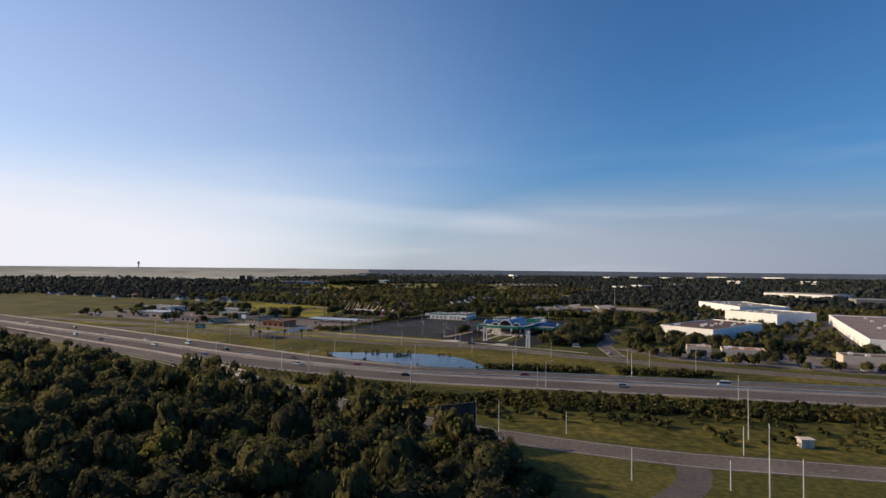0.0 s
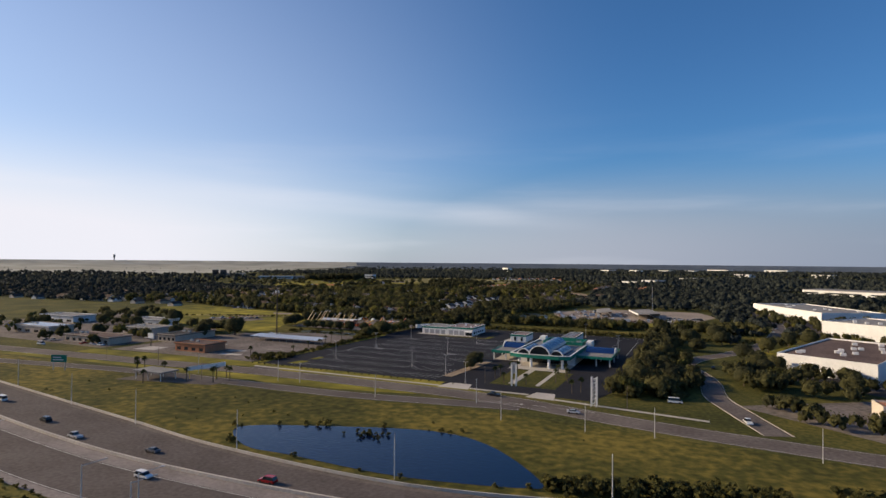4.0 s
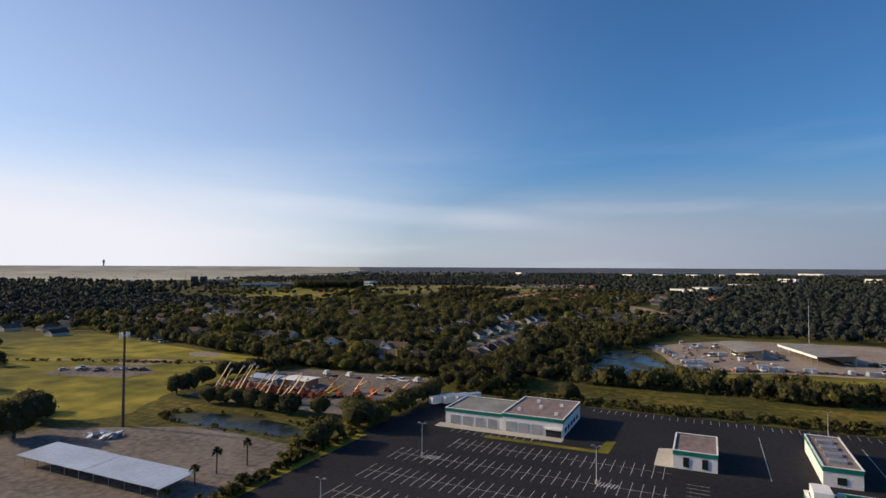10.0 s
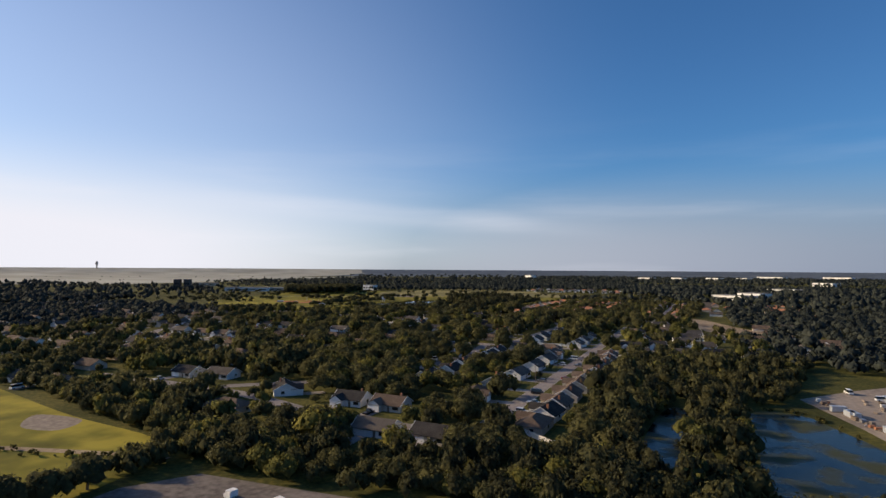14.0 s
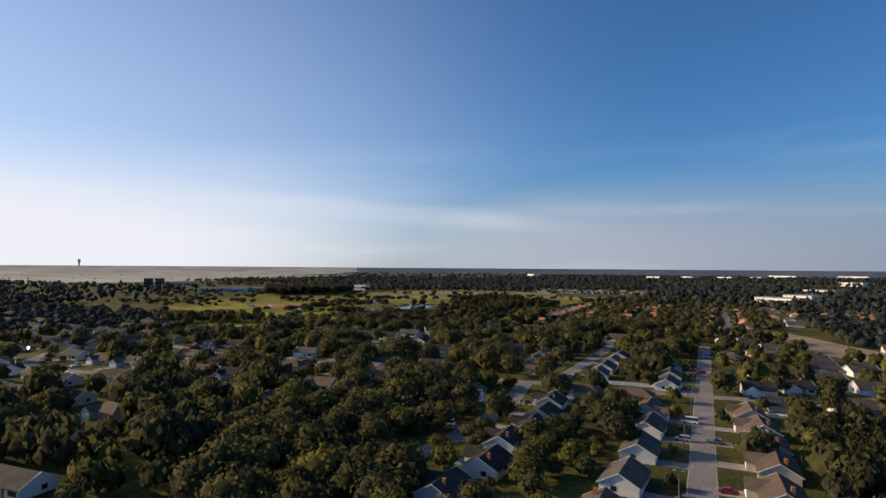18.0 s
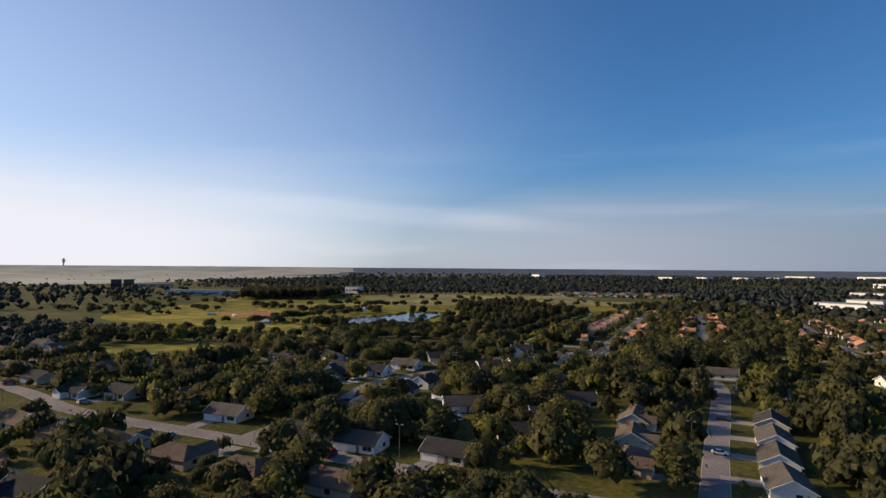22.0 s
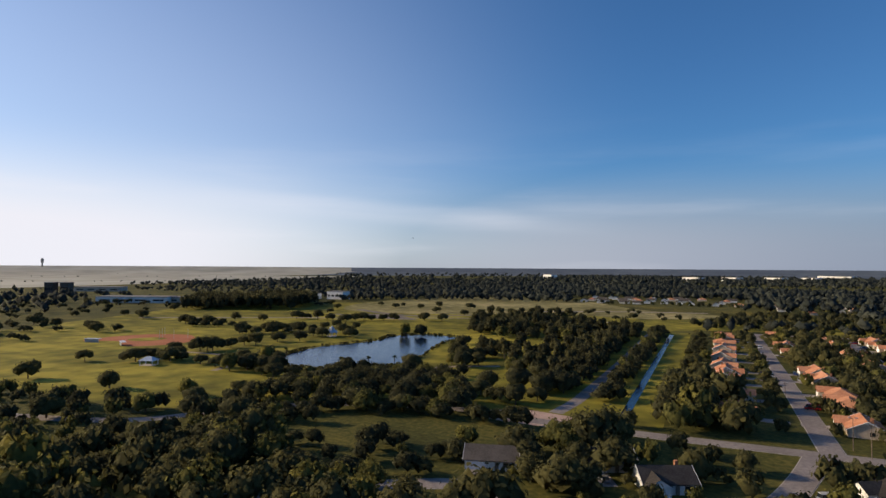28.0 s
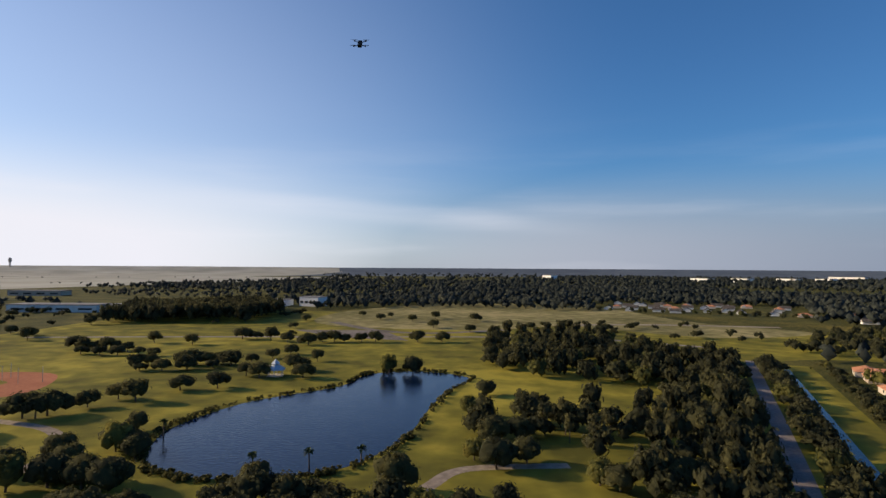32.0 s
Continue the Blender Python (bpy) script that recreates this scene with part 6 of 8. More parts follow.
    parts.append(("driveway", Shape().box(gx - 2.6, -gd - 9.5, 0, gx + 2.6, -gd - 0.1, 0.07), DRIVE, "pale concrete driveway"))
    parts.append(("front_door", Shape().box(1.0, -d / 2 - 0.06, 0.05, 2.0, -d / 2 + 0.05, 2.1), WOOD, ""))
    for x in (3.2, w / 2 - 2.2):
        parts.append(("window", Shape().box(x, -d / 2 - 0.06, 0.9, x + 1.4, -d / 2 + 0.05, 2.1), GLASS, ""))
    for x in (-1,):
        parts.append(("window", Shape().box(x, d / 2 - 0.05, 0.9, x + 1.5, d / 2 + 0.06, 2.1), GLASS, ""))
    for s in (-1, 1):
        parts.append(("window", Shape().box(s * w / 2 - 0.06, 0.5, 0.9, s * w / 2 + 0.06, 1.9, 2.1), GLASS, ""))
    if style == "cross":
        parts.append(("chimney", Shape().box(w / 4, 1.2, e, w / 4 + 0.8, 2.0, e + rise + 0.6), BRICKRED, ""))
    return [(n, s.mesh(n, m), lb) for n, s, m, lb in parts]


HOUSES = []
for i, (w, d, style, roof, wall, tell) in enumerate((
        (13.2, 9.4, "cross", SHINGLES[0], STUCCOS[0], "cream bungalow with a brown shingle roof and front gable"), (13.8, 9.4, "gable", SHINGLES[1], STUCCOS[1], "white bungalow with a grey shingle gable roof"),
        (12.6, 9.6, "cross", SHINGLES[2], STUCCOS[1], "white bungalow with a dark shingle roof"), (15, 9.6, "hip", SHINGLES[0], STUCCOS[2], "tan bungalow with a brown hipped roof"), (13, 9.8, "gable", SHINGLES[2], STUCCOS[0], "cream bungalow with a dark gable roof"),
        (13.5, 10.5, "hip", TERRACOTTA, STUCCOS[0], "cream house with an orange tile hipped roof"), (12.5, 10.2, "cross", TERRACOTTA, STUCCOS[2], "tan house with an orange tile gabled roof"))):
    HOUSES.append((house_meshes(w, d, style, roof, wall), tell, w, d))
HOUSE_PROTO = {}
TAKEN = []


def house(i, x, y, turn, far=False):
    meshes, tell, w, d = HOUSES[i]
    m = pose(x, y, 0, 0, 0, turn)
    if (i, far) in HOUSE_PROTO:
        ob = copy_thing(HOUSE_PROTO[(i, far)], m)
    else:
        ob = thing("house", tell, "house", "houses", at=m)
        for n, me, lb in meshes:
            if not far or n in ("wall", "roof", "gable_wall", "garage_door"):
                part(n, me, None, ob, lb)
        HOUSE_PROTO[(i, far)] = ob
    c = [m @ Vector(p) for p in ((-w / 2 - 1.2, -d / 2 - 7, 0), (-w / 2 + 6, -d / 2 - 7, 0), (-w / 2 + 6.5, -d / 2 - 1.5, 0), (w / 2 + 1.2, -d / 2 - 1.5, 0), (w / 2 + 1.2, d / 2 + 1.2, 0), (-w / 2 - 1.2, d / 2 + 1.2, 0))]
    clear([(p.x, p.y) for p in c])
    TAKEN.append((x, y))


ROAD_LINES = [l for l, d in CLEAR_LINES]


YARD = []


def row(line, side, first, step, kinds, back=14.5, last=None, far=False, gaps=0.12, yard=0.5):
    total = sum(math.hypot(b[0] - a[0], b[1] - a[1]) for a, b in zip(line, line[1:]))
    s = first
    while s < (last or total - 8):
        x, y, a = along(line, s)
        px, py = x - math.sin(radians(a)) * back * side, y + math.cos(radians(a)) * back * side
        if not any(near_line((px, py), l, 11.5) for l in ROAD_LINES if l is not line) and all((px - q[0]) ** 2 + (py - q[1]) ** 2 > 17 ** 2 for q in TAKEN) and free((px, py)):
            if rng.random() < gaps:
                YARD.append((px, py, rng.uniform(0.8, 1.15)))
                s += step
                continue
            turn = a + (0 if side > 0 else 180) + rng.choice((-7, -2, 0, 3, 6))
            px, py = px + rng.uniform(-1.6, 1.6), py + rng.uniform(-1.6, 1.6)
            house(rng.choice(kinds), px, py, turn, far)
            if rng.random() < yard:
                q = pose(px, py, 0, 0, 0, turn) @ Vector((rng.uniform(2.5, 8.5), -rng.uniform(7.8, 8.6), 0))
                YARD.append((q.x, q.y, rng.uniform(0.25, 0.5)))
            if rng.random() < 0.6:
                q = pose(px, py, 0, 0, 0, turn) @ Vector((rng.choice((-1, 1)) * 8.8, rng.uniform(3, 8), 0))
                YARD.append((q.x, q.y, rng.uniform(0.5, 0.95)))
            if rng.random() < 0.42:
                q = Vector((-math.sin(radians(a)), math.cos(radians(a)))) * side
                t = Vector((math.cos(radians(a)), math.sin(radians(a))))
                off = rng.choice((-4.2, 4.2)) * 1.0
                p = Vector((x, y)) + q * rng.choice((2.9, 6.5)) + t * off
                car(rng.choice(("sedan", "suv", "pickup", "van")), rng.choice(COLOURS), p.x, p.y, a if rng.random() < 0.5 else a + 90, "parked by a house")
        s += step * rng.uniform(0.95, 1.08)


SHINGLE_KINDS = (0, 0, 1, 2, 3, 0, 4)
SIGHT = []                       # open ground towards the flight, with low planting only


def sight(x, y, reach, half):
    """A strip of open ground from a place towards the south-east."""
    ux, uy = 0.42, -0.907
    SIGHT.append([(x + uy * half, y - ux * half), (x - uy * half, y + ux * half), (x - uy * half + ux * reach, y + ux * half + uy * reach), (x + uy * half + ux * reach, y - ux * half + uy * reach)])


def open_ground(p):
    return any(inside(p, q) for q in SIGHT)


def block(homes, turn, reach=21):
    """Houses along one side of a street: roof kind and place."""
    for i, x, y in homes:
        a = turn + rng.choice((-4, -1, 0, 2, 4))
        house(i, x, y, a)
        sight(x, y, reach, 6.5)
        m = pose(x, y, 0, 0, 0, a)
        if rng.random() < 0.45:
            q = m @ Vector((rng.choice((3.5, 6.0)), -rng.uniform(8.5, 10.0), 0))
            YARD.append((q.x, q.y, rng.uniform(0.3, 0.5)))
        if rng.random() < 0.6:
            q = m @ Vector((rng.choice((-1, 1)) * 6.0, rng.uniform(10, 13), 0))
            YARD.append((q.x, q.y, rng.uniform(0.5, 0.9)))
        if rng.random() < 0.5:
            q = m @ Vector((-HOUSES[i][2] / 2 + 3.2, -HOUSES[i][3] / 2 - rng.choice((6.0, 9.5)), 0))
            car(rng.choice(("sedan", "suv", "pickup", "van")), rng.choice(COLOURS), q.x, q.y, a + 90, "parked on a driveway")


# both sides of the straight street
block(((0, -101, 258), (0, -101, 277), (0, -101, 296), (0, -101, 315), (0, -100, 336), (0, -100, 356), (0, -101, 375), (0, -103, 395), (2, -94, 491), (3, -103, 540)), -90)
block(((3, -137, 262), (0, -137, 288), (1, -135, 312), (1, -134, 338), (1, -134, 363), (0, -136, 386), (1, -133, 440), (1, -133, 461), (1, -134, 490)), 90)
block(((2, -172, 286), (2, -169, 307), (2, -171, 327), (2, -168, 345), (4, -169, 363), (2, -171, 382)), -90, 9)
block(((3, -164, 408), (3, -144, 410)), 0)
block(((0, -206, 384), (4, -208, 345)), 90)
# the curving street
block(((1, -165, 450), (1, -165, 470), (1, -164, 490), (4, -163, 511), (1, -156, 566)), -90)
block(((3, -202, 452), (0, -203, 473), (0, -205, 496), (2, -206, 540)), 90)
block(((1, -176, 602),), 180, 30)
# the western streets
block(((1, -444, 373), (0, -415, 371), (0, -396, 371), (2, -377, 370), (3, -359, 376), (0, -341, 370), (2, -322, 370), (0, -270, 370)), 0)
block(((2, -427, 326), (0, -402, 329), (4, -378, 326), (1, -365, 302), (3, -480, 345), (2, -470, 384), (0, -508, 372), (4, -524, 404)), 180, 26)
for x, y in ((-494, 384), (-471, 446), (-346, 321), (-380, 318), (-442, 346), (-415, 347), (-386, 351)):
    sight(x, y, 26, 11)
block(((0, -345, 333), (1, -306, 339), (3, -278, 337)), 180)
block(((0, -387, 403), (3, -361, 402), (0, -337, 402), (3, -313, 402), (3, -289, 402), (0, -262, 404)), 180)
block(((1, -494, 460), (2, -414, 440), (4, -396, 447), (1, -334, 441), (2, -295, 434), (1, -275, 434), (4, -248, 437)), 0)
block(((3, -343, 497), (4, -344, 515), (4, -382, 511), (4, -402, 500)), 90, 18)
block(((2, -350, 533), (2, -331, 534), (1, -326, 556), (2, -388, 536), (4, -416, 549)), 0, 18)
block(((2, -300, 479), (4, -298, 500), (2, -297, 520)), -90)
block(((1, -266, 489), (4, -236, 463), (2, -233, 487), (4, -228, 515), (4, -245, 548)), 30)
block(((2, -285, 570), (4, -273, 586), (4, -321, 586)), 35, 18)
block(((2, -288, 636), (4, -303, 645), (1, -331, 633)), 20)
block(((2, -257, 612), (2, -243, 628), (2, -239, 647)), -60)
block(((4, -399, 547), (4, -378, 561)), 150, 18)
# round the southern bend
block(((4, -284, 242), (1, -265, 246), (3, -308, 300), (2, -296, 273), (4, -340, 306), (0, -381, 283), (1, -392, 304), (1, -411, 308), (2, -251, 306)), 0)
block(((2, -214, 232),), 135, 16)
block(((3, -212, 199), (2, -177, 229), (0, -159, 229), (1, -146, 198), (4, -126, 200)), 0, 30)
block(((3, -101, 226), (2, -101, 242)), -90, 30)
block(((1, -343, 197), (3, -321, 200)), 0, 24)
# white houses by the bare strip
block(((1, -62, 546), (1, -66, 487), (1, -46, 518), (1, -21, 500), (1, -79, 590), (3, -87, 567), (1, -63, 519), (1, -52, 469), (2, -82, 457), (1, -104, 614), (1, -92, 616)), 20, 34)
for line in ([(-470, 437), (-434, 425), (-400, 424), (-367, 424), (-330, 424), (-302, 424)], [(-313, 470), (-318, 490), (-316, 525), (-308, 545)], [(-181, 440), (-180, 500), (-177, 540)], [(-267, 225), (-250, 228), (-238, 241)], [(-118, 270), (-118, 330), (-118, 400), (-118, 480), (-118, 540)], [(-334, 616), (-300, 610), (-282, 614)], [(-300, 681), (-270, 681), (-240, 682)]):
    for x, y in smooth(line, k=3):
        sight(x, y, 15, 7)
row(LINES["b_far"], 1, 22, 17.5, (5, 6), gaps=0.3)
row(LINES["b_far"], -1, 22, 17.5, (5, 6), gaps=0.3)
for key in ("g", "e"):
    row(LINES[key], 1, 14, 21, SHINGLE_KINDS, far=True)
    row(LINES[key], -1, 18, 21, SHINGLE_KINDS, far=True)
row(LINES["cross"], 1, 14, 21, SHINGLE_KINDS, last=110, far=True)
row(LINES["cross"], -1, 14, 21, SHINGLE_KINDS, last=110, far=True)
row(LINES["d"], 1, 40, 16.5, (5, 6), back=25, gaps=0.03)
row(LINES["d"], -1, 30, 17.5, (5, 6), gaps=0.25)
row(LINES["h"], 1, 20, 17.5, (5, 6, 1), far=True)
row(LINES["h"], -1, 20, 17.5, (5, 6, 0), far=True)
# the rest of the suburb, farther from the flight: too many and small to tell apart
far_rng = random.Random(5)
FAR_HOUSES = {}


def far_house(i, x, y, turn):
    m = pose(x, y, 0, 0, 0, turn)
    for n, me, lb in HOUSES[i][0]:
        if n in ("wall", "roof", "gable_wall"):
            s = FAR_HOUSES.setdefault(me.materials[0], Shape())
            s.add([tuple(m @ v.co) for v in me.vertices], [tuple(p.vertices) for p in me.polygons])
    clear([tuple((m @ Vector((sx * 9, sy * 7, 0)))[:2]) for sx, sy in ((-1, -1), (1, -1), (1, 1), (-1, 1))])
    TAKEN.append((x, y))


for x0, y0, x1, y1, n, gap, kinds in ((-900, 170, -345, 560, 170, 25, SHINGLE_KINDS), (-460, 1350, -240, 1500, 34, 21, (1, 1, 5)), (-60, 460, 30, 640, 10, 25, (1, 0)), (-80, 720, 60, 1050, 24, 21, (5, 6, 1)), (-200, 1250, 100, 1420, 24, 24, (1, 5, 1)), (-60, 1480, 300, 1700, 20, 30, (1, 1))):
    for k in range(n * 4):
        x, y = far_rng.uniform(x0, x1), far_rng.uniform(y0, y1)
        if n > 0 and free((x, y), 6) and all((x - q[0]) ** 2 + (y - q[1]) ** 2 > gap ** 2 for q in TAKEN):
            far_house(far_rng.choice(kinds), x, y, far_rng.choice((0, 90, 180, 270)))
            n -= 1
for mat, s in FAR_HOUSES.items():
    tagged(part("far_houses", s, mat), "distant bungalow roofs and walls among trees", "houses", kind="stuff")

# white garden fences
def garden_fence(x0, y0, x1, y1, label="white vinyl garden fence"):
    ob = thing("garden_fence", label, "fence", "garden fences")
    L = math.hypot(x1 - x0, y1 - y0)
    n = max(2, int(L / 2.4))
    a = math.degrees(math.atan2(y1 - y0, x1 - x0))
    panel = Shape().box(0, -0.04, 0.1, L / n - 0.12, 0.04, 1.75).mesh("panel", WHITEWALL)
    post = Shape().box(-0.09, -0.09, 0, 0.09, 0.09, 1.95).mesh("post", WHITEWALL)
    for k in range(n + 1):
        m = pose(x0 + (x1 - x0) * k / n, y0 + (y1 - y0) * k / n, 0, 0, 0, a)
        part("post", post, None, ob).matrix_basis = m
        if k < n:
            part("panel", panel, None, ob).matrix_basis = m @ pose(0.06, 0, 0)


for f_ in ((-104, 220, -86, 207), (-66, 476, -54, 463), (-100, 404, -84, 401), (-78, 358, -70, 352), (-166, 437, -128, 438.5), (-128, 438.5, -127, 445), (-88, 300, -88, 330), (-88, 330, -70, 331), (-284, 500, -262, 489), (-276, 752, -276, 764), (-330, 385, -352, 388), (-152, 250, -138, 240), (-160, 470, -160, 490)):
    garden_fence(*f_)
for x, y in ((-122, 300), (-122.5, 345), (-122, 395), (-122.5, 440), (-186.5, 470), (-187, 530), (-187, 590), (-330, 520), (-308, 515), (-240, 690), (-252, 740), (-300, 560), (-250, 612), (-360, 432), (-260, 430), (-112, 470), (-190, 700), (-190, 760), (-237, 683), (-318, 480)):
    post_lamp(x, y, 9.5, ((0.9, 0), (-0.9, 0)), 0.13, "weathered wooden utility pole with a cross arm", name="utility_pole", mat=WOOD)

# ---- the park ----
gaz = thing("gazebo", "white park gazebo with a two-tier hexagonal roof", "gazebo", at=pose(-537, 844, 0))
for k in range(6):
    a = k * 1.0472
    part("post", Shape().tube((3.6 * math.cos(a), 3.6 * math.sin(a), 0), (3.6 * math.cos(a), 3.6 * math.sin(a), 3.2), 0.16), WHITEWALL, gaz)
hexa = [(math.cos(k * 1.0472), math.sin(k * 1.0472)) for k in range(6)]
for r0, r1, z0, z1 in ((5.2, 1.9, 3.1, 5.4), (2.3, 0.05, 5.9, 8.0)):
    v = [(x * r0, y * r0, z0) for x, y in hexa] + [(x * r1, y * r1, z1) for x, y in hexa]
    part("roof", Shape().add(v, [(i, (i + 1) % 6, 6 + (i + 1) % 6, 6 + i) for i in range(6)] + [tuple(range(5, -1, -1))]), METALROOF, gaz, "pale metal roof tier")
part("cupola", Shape().tube((0, 0, 5.2), (0, 0, 5.95), 1.7, n=6), WHITEWALL, gaz)
part("floor", Shape().tube((0, 0, 0), (0, 0, 0.25), 4.4, n=6), CONCRETE, gaz)
clear(rect(-545, 836, -529, 852))
patch("ball_field", [(-678, 745), (-670, 786), (-635, 800), (-604, 768), (-622, 738), (-650, 752)], CLAY, "red clay infield of a ball field", "ball field", 0.03)
patch("infield_grass", [(-655, 764), (-648, 778), (-634, 778), (-632, 765), (-644, 758)], LAWN, "mown infield inside the red clay", "grass", 0.045)
for x, y, a in ((-662, 742, 20), (-630, 741, -30)):
    dug = thing("dugout", "low dugout with a pale flat roof", "dugout", at=pose(x, y, 0, 0, 0, a))
    part("wall", Shape().box(-5, -1.4, 0, 5, -1.2, 2.3), SHUTTER, dug)
    part("roof", Shape().box(-5.3, -1.7, 2.3, 5.3, 1.5, 2.5), METALROOF, dug)
fnc = thing("backstop", "tall chain-link backstop frame on posts", "fence")
for k in range(5):
    part("post", Shape().tube((-622 - 6 * k, 772 + 7 * abs(k - 2), 0), (-622 - 6 * k, 772 + 7 * abs(k - 2), 7), 0.12, n=6), STEEL, fnc)
for pts, hw, mt, lb in (([(-505, 700), (-510, 716), (-521, 730), (-545, 740), (-590, 735)], 2.0, SAND, "sandy park path"), ([(-408, 735), (-408, 750), (-404, 764), (-380, 778)], 2.0, SAND, "sandy park path"), ([(-330, 681), (-360, 684), (-410, 670), (-440, 642), (-461, 618), (-518, 601), (-590, 585)], 3.0, STREET, "pale park drive"),
                        ([(-800, 880), (-700, 935), (-600, 985), (-500, 1035), (-420, 1060), (-340, 1050)], 3.0, STREET, "pale road across the park"), ([(-669, 1081), (-600, 1040), (-547, 1039), (-500, 1090)], 5.0, OLDLOT, "pale paved park lot"), ([(-470, 1150), (-391, 1196), (-300, 1220), (-281, 1225)], 5.0, SAND, "pale dirt track in the meadow")):
    l = smooth(pts)
    road("park_path", l, hw, mt, lb, 0.035, "path")
    CLEAR_LINES.append((l, hw + 0.5))
slab("park_lot", [(-660, 1010), (-590, 1040), (-560, 1010), (-540, 990), (-600, 985)], -0.1, 0.04, OLDLOT, "pale paved lot in the park", "lot")
clear([(-660, 1010), (-590, 1040), (-560, 1010), (-540, 990), (-600, 985)])
slab("turning_place", [(-348, 676), (-318, 674), (-314, 690), (-338, 694), (-352, 688)], -0.1, 0.06, PARKPAVING, "pale reddish paved turning place by the park", "paving")

# ---- planting ----
def palm(x, y, h, label="cabbage palm with a round crown of fronds"):
    ob = thing("palm_tree", label, "palm tree", "palms", at=Matrix.LocRotScale((x, y, 0), Euler((0, 0, rng.uniform(0, 6.28))), (1, 1, h / 7)))
    part("trunk", PALM_TRUNK, None, ob)
    part("fronds", PALM_FRONDS[rng.randrange(2)], None, ob)


PALM_TRUNK = Shape().tube((0, 0, -0.1), (0.1, 0, 6.0), 0.22, 0.18, 7).mesh("trunk", BARK)
PALM_FRONDS = []
for sd in (1, 2):
    g, s = random.Random(sd), Shape()
    for k in range(34):
        a, up = g.uniform(0, 6.28), g.uniform(-0.7, 1.4)
        L = g.uniform(1.3, 1.9)
        d = Vector((math.cos(a) * math.cos(up), math.sin(a) * math.cos(up), math.sin(up)))
        side = d.cross(Vector((0, 0, 1))).normalized() * g.uniform(0.3, 0.5)
        o = Vector((0.1, 0, 6.0))
        m1, tip = o + d * L * 0.6, o + d * L + Vector((0, 0, -0.45))
        s.add([tuple(o), tuple(m1 + side), tuple(tip), tuple(m1 - side)], [(0, 1, 2, 3)])
    PALM_FRONDS.append(s.mesh("fronds", PALM))

# woodland by the slip road
FOREST = [(-330, -230), (-138, -258), (-6, -275), (40, -276), (82, -287), (107, -296), (136, -305), (160, -308), (178, -322), (188, -336), (190, -352), (186, -392), (100, -400), (-100, -380), (-300, -300)]
woods = Woods("woodland", "dense dark woodland with an uneven canopy")
singles = 0
for p in scatter(FOREST, 7.6):
    kind = rng.choice(("forest_tree", "forest_tree", "oak", "oak", "tall_tree", "wide_oak", "forest_tree", "bright_oak"))
    sc = rng.choice((0.55, 0.75, 0.9, 1.0, 1.15)) * rng.uniform(0.9, 1.1) * (1.0 if kind != "tall_tree" else 0.78)
    if p[1] > -400 and 0 < p[0] and singles < 260:
        tree(kind, *p, sc)
        singles += 1
    else:
        woods.plant(kind, *p, sc)
for p in scatter([(-138, -262), (-6, -280), (100, -300), (186, -335), (186, -370), (60, -360), (-138, -300)], 6.5, 0, 0.6):
    woods.plant("bush", *p, rng.uniform(1.0, 2.2))
woods.finish()
# scrub along the expressway
scrub = Woods("roadside_scrub", "dark rounded scrub along the expressway")
for p in scatter([(130, -226), (145, -223), (220, -204), (330, -176), (420, -150), (420, -166), (330, -192), (220, -222), (145, -240), (125, -240)], 3.6, -8):
    scrub.plant("bush", *p, rng.uniform(0.7, 1.3))
for p in scatter([(100, -240), (220, -222), (420, -166), (420, -200), (220, -262), (100, -258)], 4.2, 0, 0.35):
    scrub.plant("bush", *p, rng.uniform(0.5, 1.2))
for p in scatter([(40, -236), (86, -236), (140, -250), (150, -268), (90, -262), (40, -250)], 4.0, 0, 0.8):
    scrub.plant("bush", *p, rng.uniform(0.6, 1.3))
for p in scatter([(101, -169), (156, -154), (156, -163), (104, -177)], 3.0, over=True):
    scrub.plant("bush", *p, rng.uniform(0.9, 1.4))
for p in scatter([(166, -150), (210, -140), (210, -148), (166, -159)], 3.2, over=True):
    scrub.plant("bush", *p, rng.uniform(0.9, 1.5))
for p in scatter([(-60, -222), (44, -231), (97, -226), (85, -249), (31, -245), (-25, -233)], 2.8, -30, 0.8, over=True):
    scrub.plant("bush", *p, rng.uniform(0.2, 0.5))
for p in scatter([(88, -253), (127, -240), (152, -218), (241, -202), (420, -160), (420, -172), (236, -222), (160, -244)], 3.1, 0, 0.95, over=True):
    scrub.plant("bush", *p, rng.uniform(0.5, 1.25))
for p in scatter([(-20, -172), (40, -146), (90, -140), (150, -146), (220, -126), (150, -128), (20, -126), (-100, -135), (-160, -160)], 6, 0, 0.1, over=True):
    scrub.plant("bush", *p, rng.uniform(0.15, 0.4)) if not inside(p, POND_A) else None
for k in range(14):
    scrub.plant("bush", 40 + rng.uniform(-8, 8), -156 + rng.uniform(-3, 3), rng.uniform(0.3, 0.6))
for x in range(-80, 40, 4):
    scrub.plant("bush", x, -74.6 + rng.uniform(-0.3, 0.3), rng.uniform(0.25, 0.4))
for p in scatter([(-82, -50), (-77, -50), (-77, 60), (-83, 60)], 3.0, over=True):
    scrub.plant("bush", *p, rng.uniform(0.4, 0.9))
for y in range(-68, 60, 4):
    scrub.plant("bush", -79 + rng.uniform(-0.5, 0.5), y, rng.uniform(0.5, 1.0))
for p in scatter([(-78, 129), (104, 129), (200, 134), (200, 142), (104, 139), (-70, 140)], 3.6, -1, 0.9):
    scrub.plant("bush", *p, rng.uniform(0.6, 1.3))
